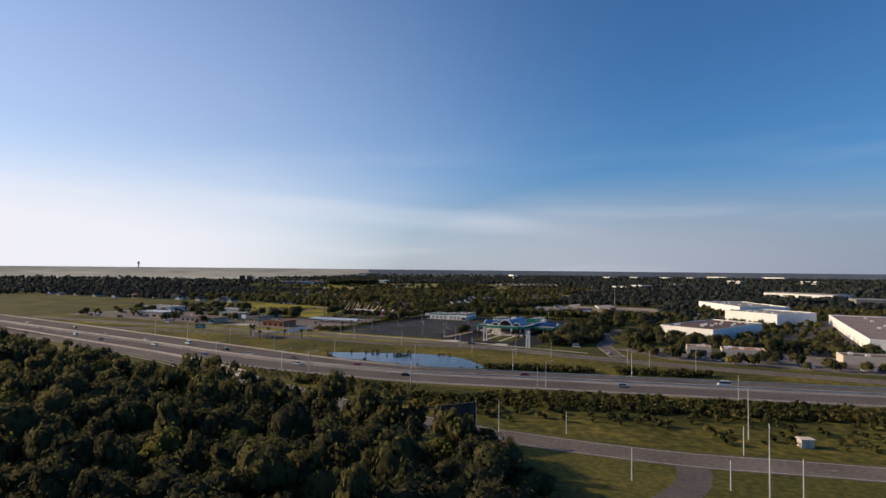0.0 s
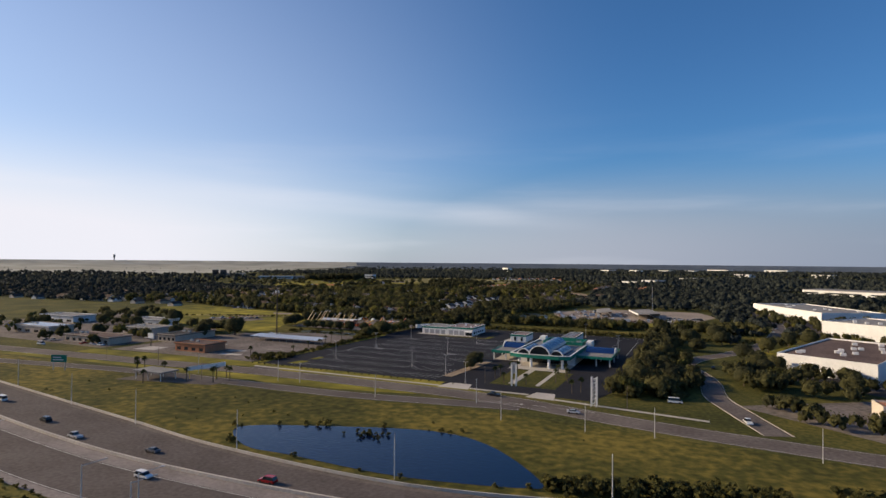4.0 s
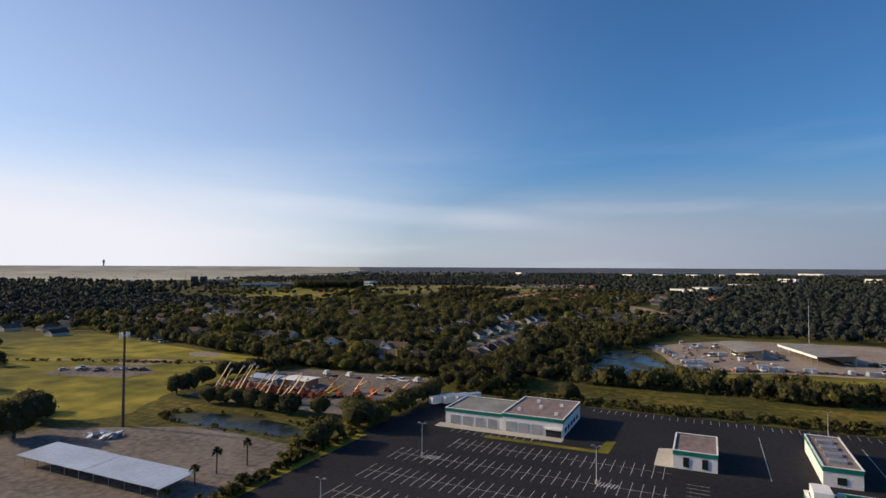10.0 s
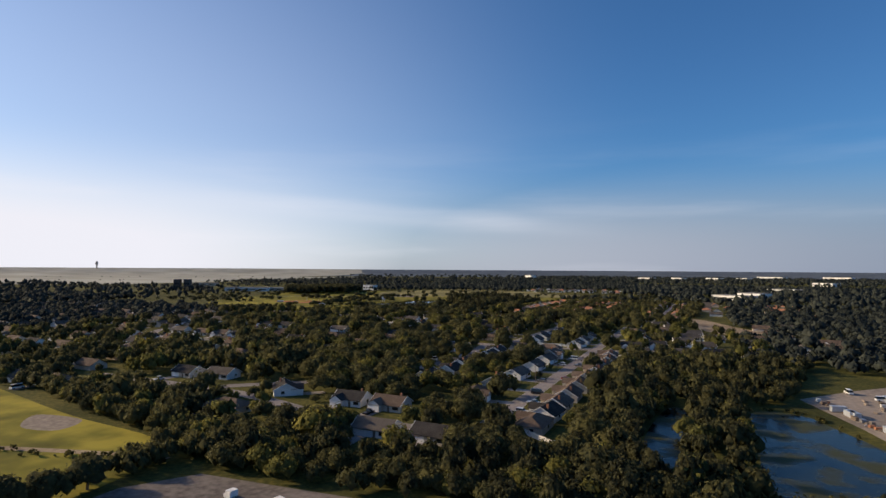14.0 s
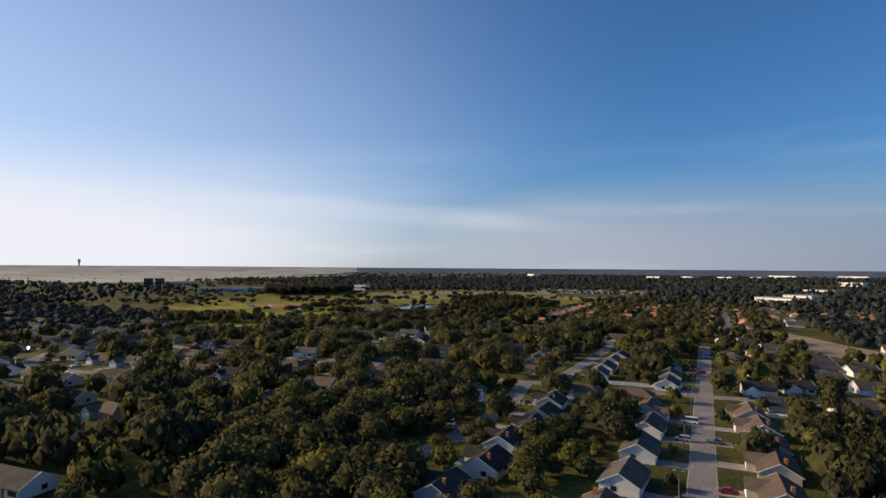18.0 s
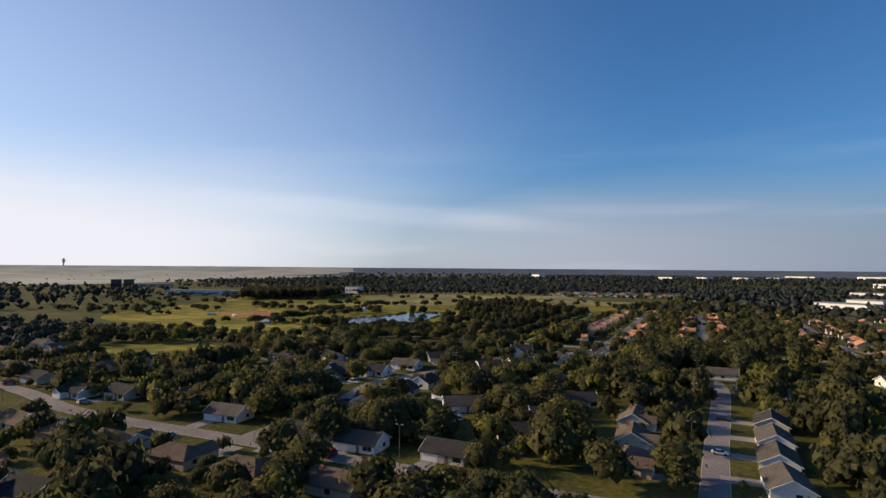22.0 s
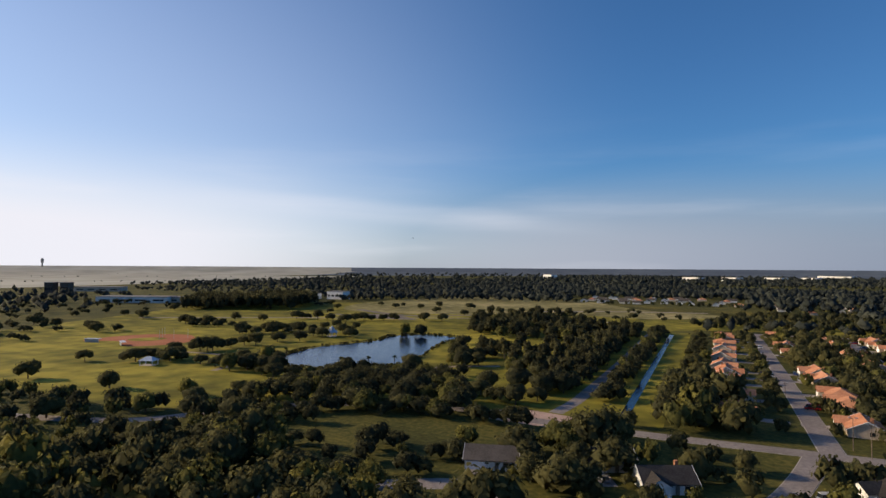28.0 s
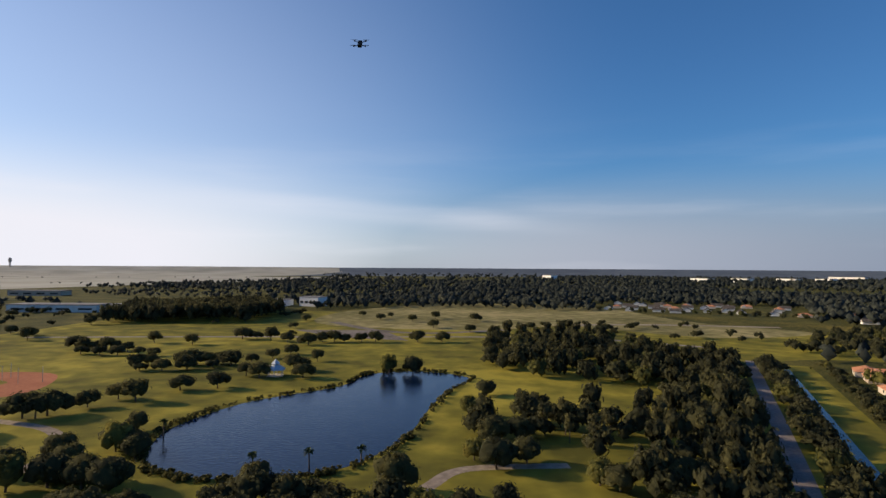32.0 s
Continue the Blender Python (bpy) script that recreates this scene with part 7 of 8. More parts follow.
for p in scatter([(-70, 172), (0, 172), (60, 170), (130, 178), (210, 180), (210, 215), (130, 206), (40, 200), (12, 204), (-36, 190), (-70, 190)], 4.4, -1, 0.92):
    scrub.plant(rng.choice(("bush", "bush", "bush", "oak")), *p, rng.uniform(0.5, 1.0))
for p in scatter([(-92, -70), (-76, -64), (-74, -52), (-84, -46), (-92, -54)], 3.4, over=True):
    scrub.plant("bush", *p, rng.uniform(0.7, 1.3))
for p in scatter([(-100, 62), (-80, 40), (-76, 62), (-70, 128), (-78, 128), (-84, 84)], 5.5, -1):
    scrub.plant(rng.choice(("oak", "bright_oak", "bush")), *p, rng.uniform(0.6, 0.9))
for poly, n in ((POND_D, 480), (POND_C, 60), (POND_B, 60), (POND_A, 26)):
    for k in range(n):
        i = rng.randrange(len(poly))
        a, b = poly[i], poly[(i + 1) % len(poly)]
        t = rng.random()
        cx, cy = sum(p[0] for p in poly) / len(poly), sum(p[1] for p in poly) / len(poly)
        x, y = a[0] + (b[0] - a[0]) * t, a[1] + (b[1] - a[1]) * t
        r = math.hypot(x - cx, y - cy)
        o = rng.uniform(0.2, 3.6)
        scrub.plant("bush", x + (x - cx) / r * o, y + (y - cy) / r * o, rng.uniform(0.25, 0.75))
for p in scatter([(-300, 690), (-292, 690), (-292, 990), (-300, 990)], 9, -3, 0.3):
    scrub.plant("bush", *p, 0.5)
for x, y in offset(TRACK, -4.0):
    for k in range(3):
        scrub.plant("bush", x + rng.uniform(-5, 5), y + rng.uniform(-1.5, 1.5), rng.uniform(0.3, 0.8))
for x0, y0, x1, y1, n, lo, hi in ((-98, 66, -80, 30, 34, 0.7, 1.5), (-80, 30, -77, -20, 26, 0.5, 1.2), (-77, -20, -76, -62, 16, 0.4, 0.9)):
    for k in range(n):
        u = rng.random()
        scrub.plant("bush", x0 + (x1 - x0) * u + rng.uniform(-3, 2), y0 + (y1 - y0) * u + rng.uniform(-2, 2), rng.uniform(lo, hi))
scrub.finish()
LOT_OAKS = ((-173, 8, 1.35), (-185, -11, 1.1), (-188, 23, 1.1), (-207, 14, 1.0), (-271, 40, 1.2), (-319, 45, 1.1), (-357, 41, 1.0), (-82, 66, 1.15), (-26, 136, 0.8), (27, -25, 0.75), (24, -12, 0.6), (30, -38, 0.6), (105, 130, 0.9), (112, -43, 1.1), (125, -31, 1.1), (108, -20, 1.0), (120, -12, 1.1), (115, 8, 1.0),)
LOT_OAKS += ((106, -60, 0.9), (122, -58, 1.0), (112, -62, 0.7), (108, 25, 0.9), (118, 40, 1.0), (112, 60, 0.9), (120, 80, 1.0), (110, 100, 0.9), (118, 120, 1.0), (135, 80, 1.0), (130, 110, 1.1), (150, 120, 1.0), (147, 152, 1.1), (-198, 8, 1.0), (-210, -12, 0.8), (-275, 6, 1.0), (-260, -36, 0.8), (-320, 10, 0.9), (-350, -20, 1.0),)
LOT_OAKS += ((-205, 30, 0.9), (155, -20, 0.9), (165, 5, 1.0), (172, 22, 0.9), (185, 12, 0.8), (196, -18, 0.9), (212, -22, 0.9), (228, -26, 0.8), (165, 40, 1.0), (200, 10, 0.8), (160, 62, 1.0), (175, 95, 1.0), (190, 130, 1.0), (205, 150, 1.1), (245, -28, 0.9), (262, -20, 0.8), (280, -28, 0.9), (300, -20, 0.9), (-155, 69, 0.75), (-149, 71, 0.7),)
LOT_OAKS += ((-143, 72, 0.8), (-135, 72, 0.75), (-126, 71, 0.8), (-115, 70, 0.85), (-104, 73, 0.7), (-91, 76, 0.95), (-81, 96, 0.8), (-78, 110, 0.85), (-179, 74, 0.85), (-181, 82, 0.8), (-187, 95, 0.95), (-186, 108, 0.9), (-186, 117, 0.8), (-184, 126, 0.9),)
for x, y, s_ in LOT_OAKS:
    tree("oak", x, y, s_, label="broad dark oak beside the lots")
PALMS = ((-106, -123, 7), (-111, -115, 7.5), (-110, -120, 8), (-63, -110, 6), (-62, -119, 7), (-66, -113, 6.5), (-58, -113, 6.5), (-88, -134, 6), (-95, -117, 6.5), (-75, -122, 6), (-96, -59, 6), (-84, -69, 5), (-88, -17, 4.5), (-86, -8, 4.5), (-91, 5, 5), (-92, 13, 7),)
PALMS += ((-89, 21, 7.5), (-82, -39, 4.5), (50, -50, 6), (54, -46, 7), (49, -55, 6), (79, -40, 7), (81, -46, 6), (77, -52, 6.5), (53, -32, 5), (74, -33, 5), (66, -62, 5), (56, -63, 5), (88, -70, 6), (91, -66, 6.5),)
for x, y, h in PALMS:
    palm(x, y, h)
for p in scatter([(50, -62), (80, -62), (80, -30), (50, -30)], 4.5, -999, 0.6):
    if not 60 < p[0] < 70:
        tree("bush", *p, rng.uniform(0.4, 0.7), label="low planted shrub before the store")
# clusters on the near lawn
for x, y in ((-571, 709), (-566, 714), (-557, 713), (-555, 721), (-526, 711), (-512, 708), (-499, 716), (-475, 702), (-466, 700), (-459, 705), (-440, 698), (-458, 670), (-449, 657), (-436, 676), (-574, 716), (-546, 716)):
    tree("wide_oak", x, y, rng.uniform(0.6, 0.95), label="spreading park oak on mown grass")
# a row behind the gazebo
for x, y in ((-606, 823), (-597, 829), (-588, 837), (-580, 846), (-579, 857), (-574, 868), (-574, 885), (-574, 901), (-686, 846), (-672, 848), (-663, 853), (-655, 861), (-642, 860)):
    tree("wide_oak", x, y, rng.uniform(0.65, 0.9), label="park oak in a loose row")
shelter = thing("picnic_shelter", "small white picnic shelter with a hipped roof", "shelter", at=pose(-548, 697, 0, 0, 0, 20))
for sx in (-1, 1):
    for sy in (-1, 1):
        part("post", Shape().box(3.4 * sx - 0.15, 2.6 * sy - 0.15, 0, 3.4 * sx + 0.15, 2.6 * sy + 0.15, 2.7), WHITEWALL, shelter)
part("roof", Shape().add([(-4.2, -3.4, 2.6), (4.2, -3.4, 2.6), (4.2, 3.4, 2.6), (-4.2, 3.4, 2.6), (-1.2, 0, 4.6), (1.2, 0, 4.6)], [(0, 1, 5, 4), (1, 2, 5), (2, 3, 4, 5), (3, 0, 4), (3, 2, 1, 0)]), METALROOF, shelter)
part("floor", Shape().box(-3.8, -3.0, 0, 3.8, 3.0, 0.12), CONCRETE, shelter)
# park trees, one by one
LAWN_TREES = ((-832, 888), (-812, 890), (-707, 857), (-698, 856), (-693, 859), (-685, 862), (-681, 865), (-670, 865), (-618, 838), (-603, 846), (-599, 848), (-595, 850), (-592, 853), (-588, 855), (-584, 857), (-577, 856), (-549, 837), (-540, 836), (-538, 859), (-533, 861), (-551, 800), (-540, 810), (-563, 744), (-559, 746), (-559, 750),)
LAWN_TREES += ((-558, 764), (-560, 778), (-550, 778), (-651, 942), (-642, 947), (-628, 946), (-612, 944), (-590, 939), (-590, 955), (-583, 959), (-576, 962), (-566, 968), (-557, 972), (-611, 825), (-588, 836), (-522, 846), (-544, 887), (-605, 958), (-530, 985), (-515, 993), (-602, 1116), (-595, 1154), (-799, 882), (-994, 978), (-780, 870),)
LAWN_TREES += ((-565, 647), (-589, 689), (-564, 701), (-548, 710), (-562, 725), (-722, 871), (-752, 799), (-776, 786), (-817, 791), (-844, 960), (-715, 780), (-735, 790), (-690, 900), (-660, 905), (-520, 1060), (-560, 1075), (-480, 1100), (-460, 1130), (-640, 1120), (-680, 1150), (-550, 1150), (-420, 1120), (-700, 1080), (-740, 1040),)
for i, (x, y) in enumerate(LAWN_TREES):
    tree("park_tree" if i % 4 else "wide_oak", x, y, rng.uniform(1.05, 1.55) if i % 4 else rng.uniform(0.85, 1.15))
for x, y in ((-504, 737), (-496, 736), (-514, 751), (-506, 720), (-497, 718), (-494, 712), (-483, 712), (-478, 716), (-509, 710)):
    tree("oak", x, y, rng.uniform(0.6, 0.85), label="park tree with a full dark crown")
POND_OAKS = ((-501, 734), (-492, 733), (-505, 721), (-488, 716), (-476, 714), (-491, 709), (-497, 703), (-444, 728), (-414, 742), (-491, 875), (-480, 880), (-429, 848), (-424, 815), (-406, 790), (-399, 794), (-405, 771), (-391, 775), (-397, 767), (-370, 767), (-365, 765), (-355, 770), (-340, 777), (-346, 833), (-359, 851), (-337, 837),)
POND_OAKS += ((-352, 775), (-486, 609), (-462, 629), (-441, 631), (-424, 635), (-415, 644), (-418, 694), (-387, 697), (-374, 703), (-364, 709), (-353, 726), (-338, 747), (-400, 700), (-432, 700), (-380, 712), (-366, 722), (-452, 642), (-500, 625), (-512, 650), (-440, 660), (-470, 655), (-398, 668), (-380, 672), (-410, 715),)
for i, (x, y) in enumerate(POND_OAKS):
    tree("oak" if i % 3 else "bright_oak", x, y, rng.uniform(0.7, 1.05), label="park tree with a full dark crown")
for x, y in ((-393, 803), (-387, 806), (-380, 809), (-373, 806), (-359, 813), (-366, 823), (-384, 798), (-376, 795), (-352, 805), (-346, 812)):
    tree("pine", x, y, rng.uniform(0.7, 0.9))
for x, y in ((-442, 746), (-453, 737), (-431, 754), (-501, 750)):
    palm(x, y, 5.5, "short cabbage palm by the pond")
for lawn in ([(-575, 660), (-533, 702), (-478, 699), (-452, 640), (-500, 630), (-520, 626)], [(-405, 652), (-350, 680), (-336, 655), (-386, 627)], [(-384, 748), (-355, 761), (-341, 712), (-362, 701)], [(-431, 862), (-402, 876), (-367, 892), (-360, 845), (-383, 833), (-418, 837)], [(-356, 670), (-312, 668), (-308, 696), (-340, 700), (-356, 692)], [(-352, 655), (-320, 650), (-312, 670), (-352, 676)]):
    clear(lawn)
for x, y in ((-337, 745), (-344, 762), (-350, 748), (-336, 782), (-340, 709), (-346, 700), (-335, 822), (-334, 728), (-342, 722), (-338, 800), (-345, 790)):
    tree("oak", x, y, rng.uniform(0.6, 0.9), label="dark oak beside the park road")
park = Woods("park_woods", "dense dark park woodland beside a pale road")
# open lawns among the trees
clear([(-424, 834), (-406, 890), (-360, 896), (-363, 852), (-367, 828), (-384, 822), (-404, 834)])
clear([(-414, 772), (-392, 752), (-380, 752), (-376, 775), (-372, 792), (-386, 805), (-394, 792)])
for p in scatter([(-459, 929), (-490, 1027), (-448, 1079), (-365, 1000), (-329, 993), (-334, 836), (-345, 820), (-366, 842), (-376, 895), (-404, 892), (-432, 893)], 9.6, 0.5, 0.75):
    park.plant(rng.choice(("oak", "forest_tree", "oak", "wide_oak")), *p, rng.uniform(0.75, 1.1))
for p in scatter([(-311, 712), (-318, 712), (-318, 990), (-311, 990)], 6.4, -5, 0.9):
    park.plant(rng.choice(("oak", "wide_oak")), *p, rng.uniform(0.65, 0.9))
for p in scatter([(-329, 725), (-345, 735), (-345, 990), (-329, 990)], 7.5, -2.5, 0.85):
    park.plant(rng.choice(("oak", "forest_tree", "wide_oak")), *p, rng.uniform(0.65, 0.95))
for p in scatter([(-291, 700), (-284, 700), (-284, 1000), (-291, 1000)], 8, -2, 0.9):
    park.plant("oak", *p, rng.uniform(0.38, 0.55))
for p in scatter([(-436, 652), (-446, 678), (-447, 713), (-436, 738), (-406, 735), (-384, 710), (-361, 689), (-352, 681), (-394, 660)], 8.2, 0, 0.92):
    park.plant(rng.choice(("oak", "oak", "bright_oak", "wide_oak")), *p, rng.uniform(0.65, 0.95))
for p in scatter([(-412, 765), (-418, 827), (-402, 878), (-364, 854), (-341, 907), (-331, 860), (-331, 741), (-342, 723), (-363, 755), (-383, 764)], 11.0, 0, 0.6):
    park.plant(rng.choice(("oak", "oak", "forest_tree", "wide_oak")), *p, rng.uniform(0.75, 1.1))
for p in scatter([(-430, 700), (-350, 700), (-340, 740), (-385, 745), (-430, 730)], 9, 0, 0.7):
    park.plant("oak", *p, rng.uniform(0.55, 0.85))
for p in scatter([(-640, 575), (-560, 570), (-480, 585), (-430, 560), (-400, 590), (-345, 590), (-345, 672), (-420, 656), (-480, 648), (-640, 610)], 9.5, 0, 0.85):
    park.plant(rng.choice(("oak", "oak", "wide_oak", "bright_oak")), *p, rng.uniform(0.45, 0.8))
for x0, y0, x1, y1, n in ((-900, 690, -700, 800, 40), (-760, 960, -620, 1180, 10), (-520, 1060, -300, 1180, 26), (-1100, 800, -850, 1100, 60)):
    for k in range(n):
        park.plant("wide_oak", rng.uniform(x0, x1), rng.uniform(y0, y1), rng.uniform(0.6, 1.0))
for p in scatter([(-848, 972), (-780, 1010), (-732, 1041), (-760, 1120), (-846, 1196), (-934, 1072)], 9, 0, 0.95):
    park.plant("forest_tree", *p, rng.uniform(1.05, 1.4))
for p in scatter([(-294, 694), (-266, 694), (-276, 712), (-282, 752), (-294, 765)], 8, 0, 0.95, over=True):
    park.plant("oak", *p, rng.uniform(0.75, 1.05))
for p in scatter([(-302, 1052), (-230, 1022), (-60, 1022), (-60, 1240), (-150, 1250), (-250, 1185)], 12, 0, 0.8, over=True):
    park.plant(rng.choice(("oak", "wide_oak")), *p, rng.uniform(0.6, 0.95))
for p in scatter([(-470, 1338), (-230, 1330), (-230, 1352), (-470, 1358)], 12, 0, 0.5, over=True):
    park.plant("oak", *p, rng.uniform(0.5, 0.8))
for p in scatter([(-98, 164), (-64, 176), (-46, 158), (-59, 132), (-79, 130)], 6.5, 0, 0.95, over=True):
    park.plant(rng.choice(("forest_tree", "oak")), *p, rng.uniform(0.5, 0.8))
for x, y in offset(smooth([(-338, 668), (-362, 672), (-405, 660), (-434, 640)]), 0):
    park.plant(rng.choice(("oak", "wide_oak")), x + rng.uniform(-4, 4), y + rng.uniform(-3, 3), rng.uniform(0.5, 0.75))
park.finish()
# the suburb
# where the crowns close over gardens and lanes
GROVES = [
    [(-383, 284), (-352, 308), (-271, 256), (-297, 244)], [(-354, 343), (-329, 402), (-235, 326), (-206, 329), (-162, 252), (-178, 244), (-238, 276), (-254, 268)], [(-228, 253), (-226, 281), (-192, 245), (-201, 237)],
    [(-324, 305), (-322, 334), (-301, 336), (-281, 316), (-283, 284)], [(-243, 312), (-252, 368), (-244, 418), (-200, 410), (-190, 330)]]
GROVES += [[(-418, 471), (-370, 511), (-312, 460), (-318, 432), (-344, 436), (-369, 433)], [(-306, 483), (-299, 510), (-254, 445), (-258, 432), (-288, 447)], [(-259, 510), (-225, 528), (-208, 432), (-231, 432)], [(-145, 568), (-112, 597), (-146, 449), (-152, 445)]]
GROVES += [[(-460, 496), (-405, 524), (-370, 505), (-422, 479)], [(-404, 460), (-363, 501), (-330, 487), (-322, 466), (-364, 439)], [(-287, 532), (-255, 555), (-242, 507), (-269, 494)], [(-234, 591), (-200, 640), (-193, 540), (-226, 511)]]
GROVES += [[(-462, 571), (-398, 616), (-350, 607), (-337, 585), (-416, 547)], [(-334, 655), (-305, 668), (-296, 622), (-315, 614)], [(-290, 752), (-272, 765), (-262, 690), (-288, 690)]]
suburb = Woods("suburb_trees", "dense dark street and garden trees of the suburb")
for p in scatter([(-560, 190), (-430, 208), (-250, 176), (-185, 166), (-70, 156), (-66, 300), (-40, 300), (0, 400), (-20, 560), (-60, 700), (-345, 700), (-345, 590), (-560, 575), (-560, 150)], 10.4, 2.4, 0.78):
    if any(inside(p, q) for q in GROVES):
        continue
    if open_ground(p):
        if rng.random() < 0.3:
            suburb.plant(rng.choice(("oak", "bright_oak")), *p, rng.uniform(0.28, 0.5))
        continue
    suburb.plant(rng.choice(("oak", "oak", "wide_oak", "oak", "bright_oak", "oak")), *p, rng.choice((0.45, 0.6, 0.75, 0.9, 1.15)) * rng.uniform(0.9, 1.1))
for q in GROVES:
    for p in scatter(q, 9.2, 1.0, 0.95):
        suburb.plant(rng.choice(("oak", "oak", "wide_oak", "oak", "bright_oak")), *p, rng.choice((0.7, 0.95, 1.1, 1.3)) * rng.uniform(0.9, 1.1))
for p in scatter([(-290, 700), (-60, 700), (-60, 1010), (-290, 1010)], 8.5, 0.8, 0.92):
    if p[0] > -258:
        suburb.plant(rng.choice(("oak", "wide_oak", "oak")), *p, rng.uniform(0.45, 0.7) if p[0] < -228 else rng.uniform(0.6, 0.95))
    elif p[0] < -281:
        suburb.plant("wide_oak", *p, rng.uniform(0.4, 0.6))
for p in scatter([(-84, 160), (-70, 172), (-36, 186), (-36, 300), (-20, 300), (0, 400), (-90, 400), (-100, 260), (-180, 190), (-180, 152), (-84, 150)], 6.5, 0, 0.9):
    if not open_ground(p):
        suburb.plant(rng.choice(("forest_tree", "oak", "oak")), *p, rng.uniform(0.5, 0.8))
for x0, y0, x1, y1, n in ((-420, -70, -200, 90, 120), (-430, 20, -200, 40, 16), (-400, 92, -330, 130, 20)):
    for k in range(n):
        p = (rng.uniform(x0, x1), rng.uniform(y0, y1))
        if free(p, 1.0):
            suburb.plant("oak", *p, rng.uniform(0.4, 0.9))
for x, y, s_ in YARD:
    suburb.plant(rng.choice(("oak", "bright_oak", "bright_oak", "oak")), x, y, s_)
for p in scatter([(-215, 600), (-195, 615), (-160, 622), (-160, 672), (-222, 672), (-222, 610)], 7.5, 0, 0.95):
    suburb.plant("oak", *p, rng.uniform(0.9, 1.3))
for p in scatter([(104, -66), (128, -62), (128, -30), (118, 20), (118, 60), (126, 100), (126, 136), (106, 136), (106, -20)], 7.5, 0, 0.95):
    suburb.plant(rng.choice(("oak", "oak", "forest_tree")), *p, rng.uniform(0.6, 0.9))
for p in scatter([(106, -20), (106, 40), (128, 58), (134, 10), (138, -30), (128, -66), (106, -76)], 7.2, 0, 0.9, over=True):
    suburb.plant(rng.choice(("oak", "oak", "wide_oak")), *p, rng.uniform(0.45, 0.8))
for p in scatter([(150, -40), (200, -34), (165, 20), (170, 40), (210, 130), (196, 150), (160, 70), (148, 10)], 9.0, 0, 0.45):
    suburb.plant("oak", *p, rng.uniform(0.6, 0.95))
for p in scatter([(165, 20), (220, -30), (300, -40), (420, 20), (420, 460), (190, 470), (190, 300), (225, 150)], 10, 0, 0.6, over=True):
    if not any(inside(p, q) for q in ([(163, 28), (214, 0), (260, 98), (206, 124)], [(228, 320), (180, 445), (250, 475), (306, 345)], [(212, 210), (268, 163), (316, 222), (262, 270)], [(308, 252), (292, -8), (400, -14), (420, 245)])):
        suburb.plant("oak", *p, rng.uniform(0.5, 0.85))
for p in scatter([(150, -62), (190, -95), (330, -100), (330, -80), (200, -76), (165, -58)], 8, 0, 0.6, over=True):
    suburb.plant("oak", *p, rng.uniform(0.4, 0.8))
for p in scatter([(190, -38), (330, -34), (330, -20), (190, -24)], 8, 0, 0.8, over=True):
    suburb.plant("oak", *p, rng.uniform(0.5, 0.9))
edge = smooth([(-430, 205), (-413, 204), (-330, 190), (-259, 175), (-196, 163), (-178, 156)])
for k in range(0, 290, 5):
    x, y, a = along(edge, k)
    suburb.plant("oak", x + rng.uniform(-3, 3), y + rng.uniform(-1, 5), rng.uniform(0.45, 0.9))
for p in scatter([(-282, 180), (-286, 214), (-240, 206), (-202, 188), (-170, 176), (-172, 158), (-190, 160), (-216, 166)], 8.5, 0, 0.9, over=True):
    suburb.plant(rng.choice(("oak", "oak", "wide_oak")), *p, rng.uniform(0.6, 0.95))
for p in scatter([(-198, 152), (-192, 166), (-172, 160), (-172, 152), (-182, 138), (-182, 120), (-190, 120)], 6.5, 0, 0.9, over=True):
    suburb.plant("oak", *p, rng.uniform(0.5, 0.75))
suburb.finish()

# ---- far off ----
# pale dry grass, lightened further to put distance haze into its colour
FARDRY_HAZED = material("far_meadow", (0.27, 0.265, 0.22), (0.43, 0.415, 0.35), 0.95, 0.0012, 0.006, third=(0.35, 0.34, 0.285))
# distance haze over the horizon woods is put into this blue-grey
FARHAZE = material("far_haze_woods", (0.08, 0.098, 0.125), (0.11, 0.13, 0.158), 0.95, 0.002, 0.012)
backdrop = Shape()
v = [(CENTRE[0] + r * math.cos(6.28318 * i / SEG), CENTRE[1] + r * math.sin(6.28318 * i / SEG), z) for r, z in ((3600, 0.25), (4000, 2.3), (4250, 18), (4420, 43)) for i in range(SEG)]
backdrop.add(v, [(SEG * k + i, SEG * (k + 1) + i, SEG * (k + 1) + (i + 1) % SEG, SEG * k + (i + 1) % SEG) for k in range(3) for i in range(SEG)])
tagged(part("backdrop", backdrop, FARHAZE), "wooded country along the far horizon, coloured blue-grey for haze", "backdrop", kind="structure")
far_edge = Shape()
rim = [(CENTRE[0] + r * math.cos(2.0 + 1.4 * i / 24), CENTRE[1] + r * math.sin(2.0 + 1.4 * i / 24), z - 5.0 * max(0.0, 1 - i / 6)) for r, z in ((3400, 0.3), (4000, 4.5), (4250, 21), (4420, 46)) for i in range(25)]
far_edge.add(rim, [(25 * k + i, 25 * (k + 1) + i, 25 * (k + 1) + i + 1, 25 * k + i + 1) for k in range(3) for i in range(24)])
tagged(part("far_meadow", far_edge, FARDRY_HAZED), "open country along the far horizon, paled in colour for haze", "field", kind="structure")
slab("airfield", [(-2100, 900), (-1700, 1230), (-1720, 1700), (-1740, 2300), (-1900, 3000), (-2500, 3450), (-3900, 2300), (-4000, 1000), (-2600, 600)], -0.3, 0.01, FARDRY_HAZED, "wide pale dry airfield meadows, paled further in colour for haze", "field")
clear([(-2100, 1000), (-1760, 1230), (-1780, 1700), (-1800, 2300), (-1960, 3000), (-2500, 3450), (-3900, 2300), (-4000, 1000), (-2600, 700)])
clear(smooth(PARK, True))
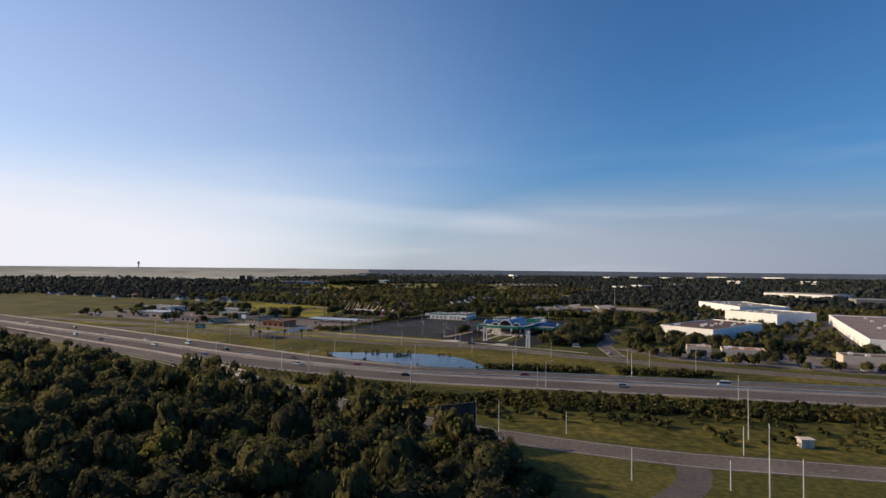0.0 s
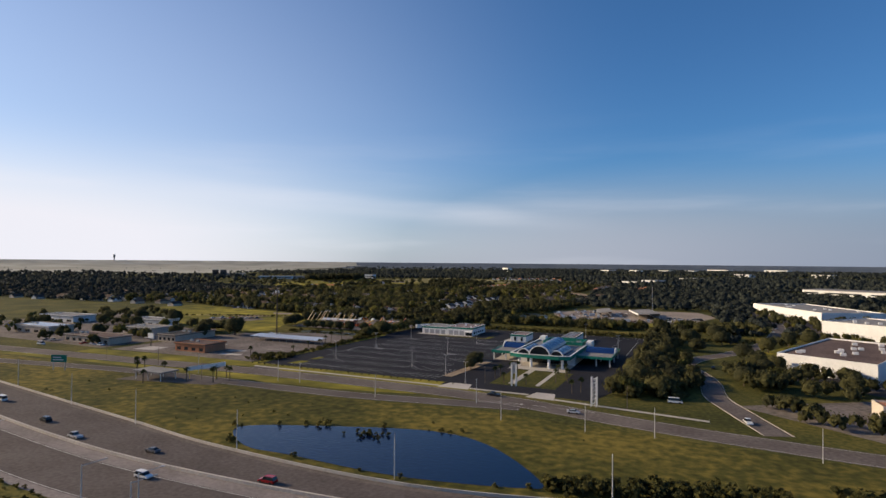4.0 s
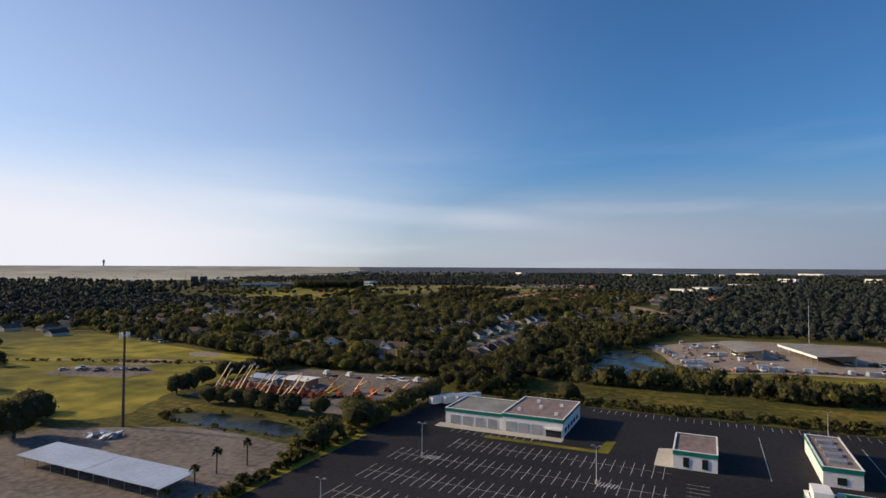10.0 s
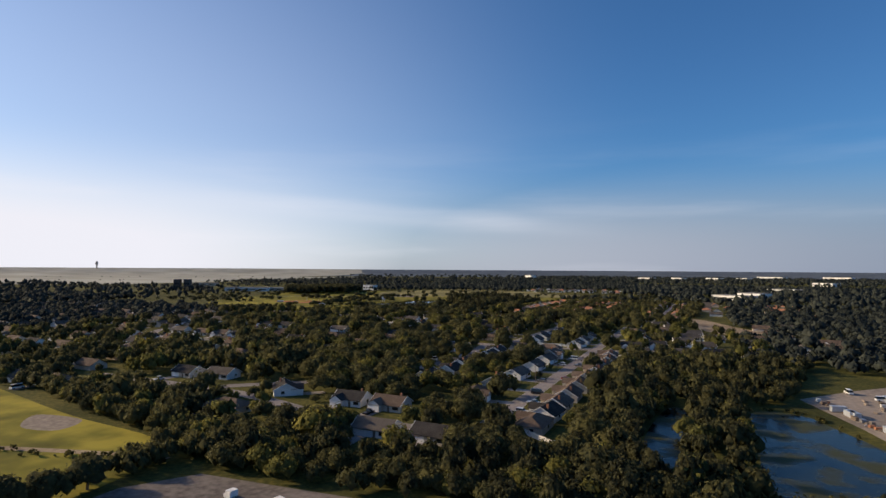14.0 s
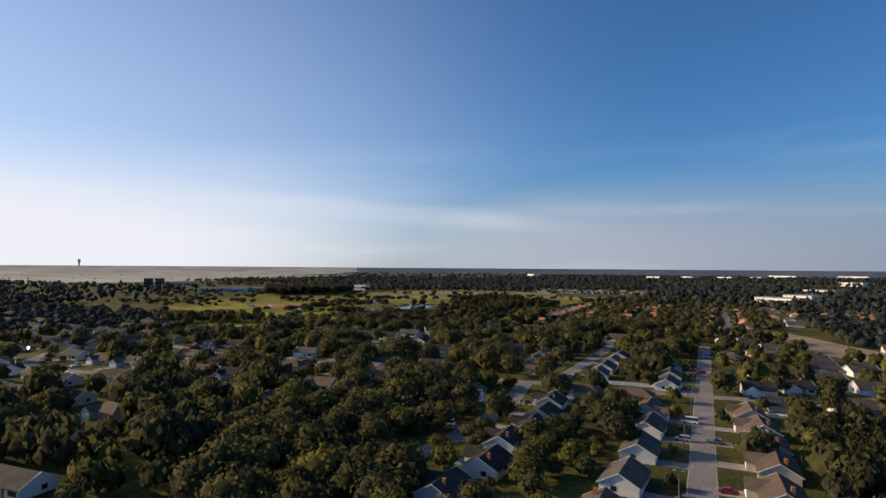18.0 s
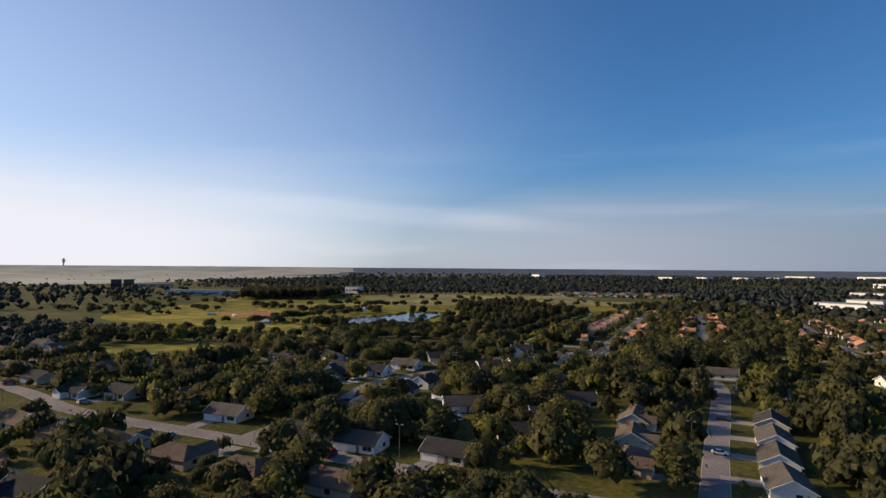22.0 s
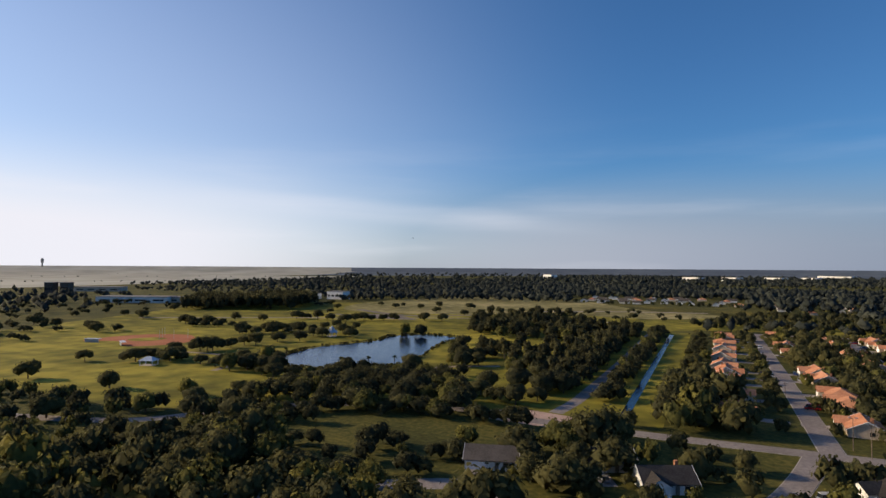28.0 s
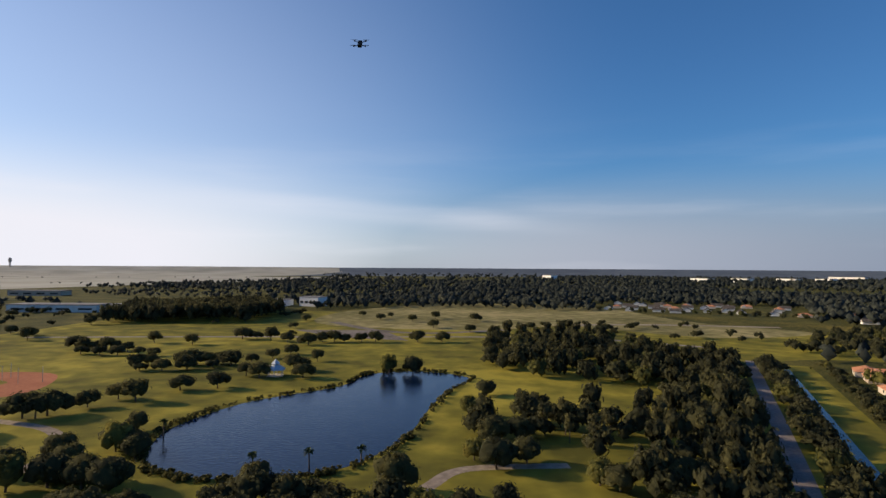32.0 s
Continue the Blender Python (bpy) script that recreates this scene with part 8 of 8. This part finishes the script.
slab("meadow", [(-820, 1180), (-640, 1320), (-420, 1340), (-150, 1240), (-140, 1130), (-330, 1160), (-560, 1180), (-760, 1160)], -0.3, 0.012, ROUGH, "open sunlit meadow beyond the park", "field")
clear([(-820, 1180), (-640, 1320), (-420, 1340), (-150, 1240), (-140, 1130)])
FAR_BUILDINGS = ((-1333, 1110, 15, 15, 21, 25, "grey distant airport hotel block", SHINGLES[1]), (-1312, 1124, 15, 15, 21, 25, "grey distant airport hotel block", SHINGLES[1]), (-1390, 1240, 90, 30, 8, 25, "distant grey terminal building", STUCCOS[2]), (-1016, 1040, 100, 30, 8, 25, "distant long white shed", STUCCOS[1]), (-950, 1085, 70, 30, 7, 25, "distant long grey metal shed", STUCCOS[2]), (-880, 1230, 60, 30, 8, 10, "distant white school building", STUCCOS[1]))
FAR_BUILDINGS += ((-820, 1250, 30, 20, 12, 0, "distant small white chapel", WHITEWALL), (-12, 1212, 72, 30, 8, -38, "long white warehouse among trees", WHITEWALL), (24, 1262, 46, 36, 11, -38, "tall white warehouse among dense trees", WHITEWALL), (117, 1650, 80, 40, 8, -38, "distant low white warehouse", WHITEWALL), (-340, 3000, 80, 40, 15, -42, "distant low white warehouse", WHITEWALL), (-200, 3080, 70, 40, 15, -42, "distant low white warehouse", WHITEWALL), (-40, 3140, 75, 40, 15, -42, "distant low white warehouse", WHITEWALL), (90, 3200, 60, 40, 15, -42, "distant low white warehouse", WHITEWALL), (240, 3600, 150, 40, 18, -42, "long distant white warehouse", WHITEWALL), (560, 3700, 150, 40, 18, -42, "long distant white warehouse", WHITEWALL), (600, 2500, 80, 40, 12, -42, "distant pale flat-roofed warehouse", WHITEWALL), (300, 2350, 70, 40, 12, -42, "distant pale flat-roofed warehouse", WHITEWALL), (-900, 2900, 60, 30, 21, -42, "distant low white flat-roofed building", WHITEWALL), (380, 900, 140, 60, 9, -38, "pale warehouse beyond the woods", WHITEWALL), (480, 700, 120, 60, 8, 0, "pale low warehouse beyond the woods", ROOFGREY))
for x, y, w, d, h, a, lb, mt in FAR_BUILDINGS:
    ob = thing("far_building", lb, "building", at=pose(x, y, 0, 0, 0, a))
    part("wall", Shape().box(-w / 2, -d / 2, -1, w / 2, d / 2, h), mt, ob)
    part("roof", Shape().box(-w / 2 - 0.5, -d / 2 - 0.5, h, w / 2 + 0.5, d / 2 + 0.5, h + 0.8), ROOFGREY, ob)
    for k in range(4):
        x0 = -w / 2 + w * (k + 0.2) / 4
        part("window_band", Shape().box(x0, -d / 2 - 0.2, h * 0.35, x0 + w * 0.15, -d / 2 + 0.1, h * 0.6), GLASS, ob)
    m = ob.matrix_basis
    clear([tuple((m @ Vector((sx * (w / 2 + 8), sy * (d / 2 + 14) - ((30 + y * 0.06) if sy < 0 else 0), 0)))[:2]) for sx, sy in ((-1, -1), (1, -1), (1, 1), (-1, 1))])
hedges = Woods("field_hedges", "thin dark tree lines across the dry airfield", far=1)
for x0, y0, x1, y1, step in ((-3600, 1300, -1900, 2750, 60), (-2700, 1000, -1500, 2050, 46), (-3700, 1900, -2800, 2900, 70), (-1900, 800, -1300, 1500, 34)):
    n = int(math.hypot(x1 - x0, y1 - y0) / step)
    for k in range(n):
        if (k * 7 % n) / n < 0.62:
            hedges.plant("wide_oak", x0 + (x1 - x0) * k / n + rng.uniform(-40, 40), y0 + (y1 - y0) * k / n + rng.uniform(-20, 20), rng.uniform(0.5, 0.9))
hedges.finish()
twr = thing("control_tower", "distant airport control tower with a wide cab", "control tower", at=pose(-3690, 2450, 0))
part("shaft", Shape().tube((0, 0, 0), (0, 0, 66), 4.5, 4, 10), STUCCOS[2], twr)
part("cab", Shape().tube((0, 0, 62), (0, 0, 78), 6, 9, 10), STUCCOS[2], twr)
part("cab_roof", Shape().tube((0, 0, 78), (0, 0, 88), 9, 4, 10), STUCCOS[2], twr)
clear(rect(-470, 1285, -230, 1510))
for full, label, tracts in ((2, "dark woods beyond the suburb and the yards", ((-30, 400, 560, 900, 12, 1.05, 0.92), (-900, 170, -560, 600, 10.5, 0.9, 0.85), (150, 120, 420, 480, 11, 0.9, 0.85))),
                            (1, "distant woods towards the horizon, coloured dark and bluish for haze", ((560, 400, 760, 1000, 15, 1.2, 0.92), (-30, 900, 560, 1000, 15, 1.2, 0.92), (-290, 1010, 700, 1900, 19, 1.5, 0.9), (-1500, 100, -900, 700, 16, 1.25, 0.85), (-880, 1200, -290, 2200, 17, 1.35, 0.9), (-1680, 1500, -880, 2500, 27, 1.4, 0.8), (-1400, 1290, -880, 1500, 24, 1.1, 0.55), (400, -200, 1000, 400, 18, 1.3, 0.8), (-2600, 300, -900, 1100, 32, 1.6, 0.6), (-1000, 2200, 1500, 3700, 34, 1.8, 0.85), (760, 400, 1800, 2200, 34, 2.1, 0.85), (-4000, 2300, -1000, 3900, 80, 2.0, 0.5)))):
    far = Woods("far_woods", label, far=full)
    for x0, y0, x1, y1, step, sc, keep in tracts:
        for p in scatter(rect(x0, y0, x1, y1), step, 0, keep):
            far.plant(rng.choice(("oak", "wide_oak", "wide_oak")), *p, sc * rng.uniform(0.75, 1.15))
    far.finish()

# ---- the other drone, hovering ahead ----
dr = thing("quadcopter", "small dark quadcopter hovering in the sky", "drone", at=pose(-358.0, 637.5, 61.6, 55, 0, 25))
part("body", Shape().box(-0.07, -0.14, -0.05, 0.07, 0.14, 0.05), BLACK, dr)
for sx in (-1, 1):
    for sy in (-1, 1):
        arm = part("arm", Shape().tube((0.05 * sx, 0.08 * sy, 0), (0.2 * sx, 0.16 * sy, 0.02), 0.014, n=5), BLACK, dr)
        part("motor", Shape().tube((0.2 * sx, 0.16 * sy, 0), (0.2 * sx, 0.16 * sy, 0.05), 0.025), BLACK, arm)
        part("propeller", Shape().box(0.2 * sx - 0.12, 0.16 * sy - 0.012, 0.05, 0.2 * sx + 0.12, 0.16 * sy + 0.012, 0.056), BLACK, arm)

# one scale for the whole site, that of the flight
SITE = 0.97
for ob in list(scene.collection.objects):
    if ob.parent is None and ob.type in {"MESH", "EMPTY"}:
        ob.matrix_basis = Matrix.Scale(SITE, 4) @ ob.matrix_basis
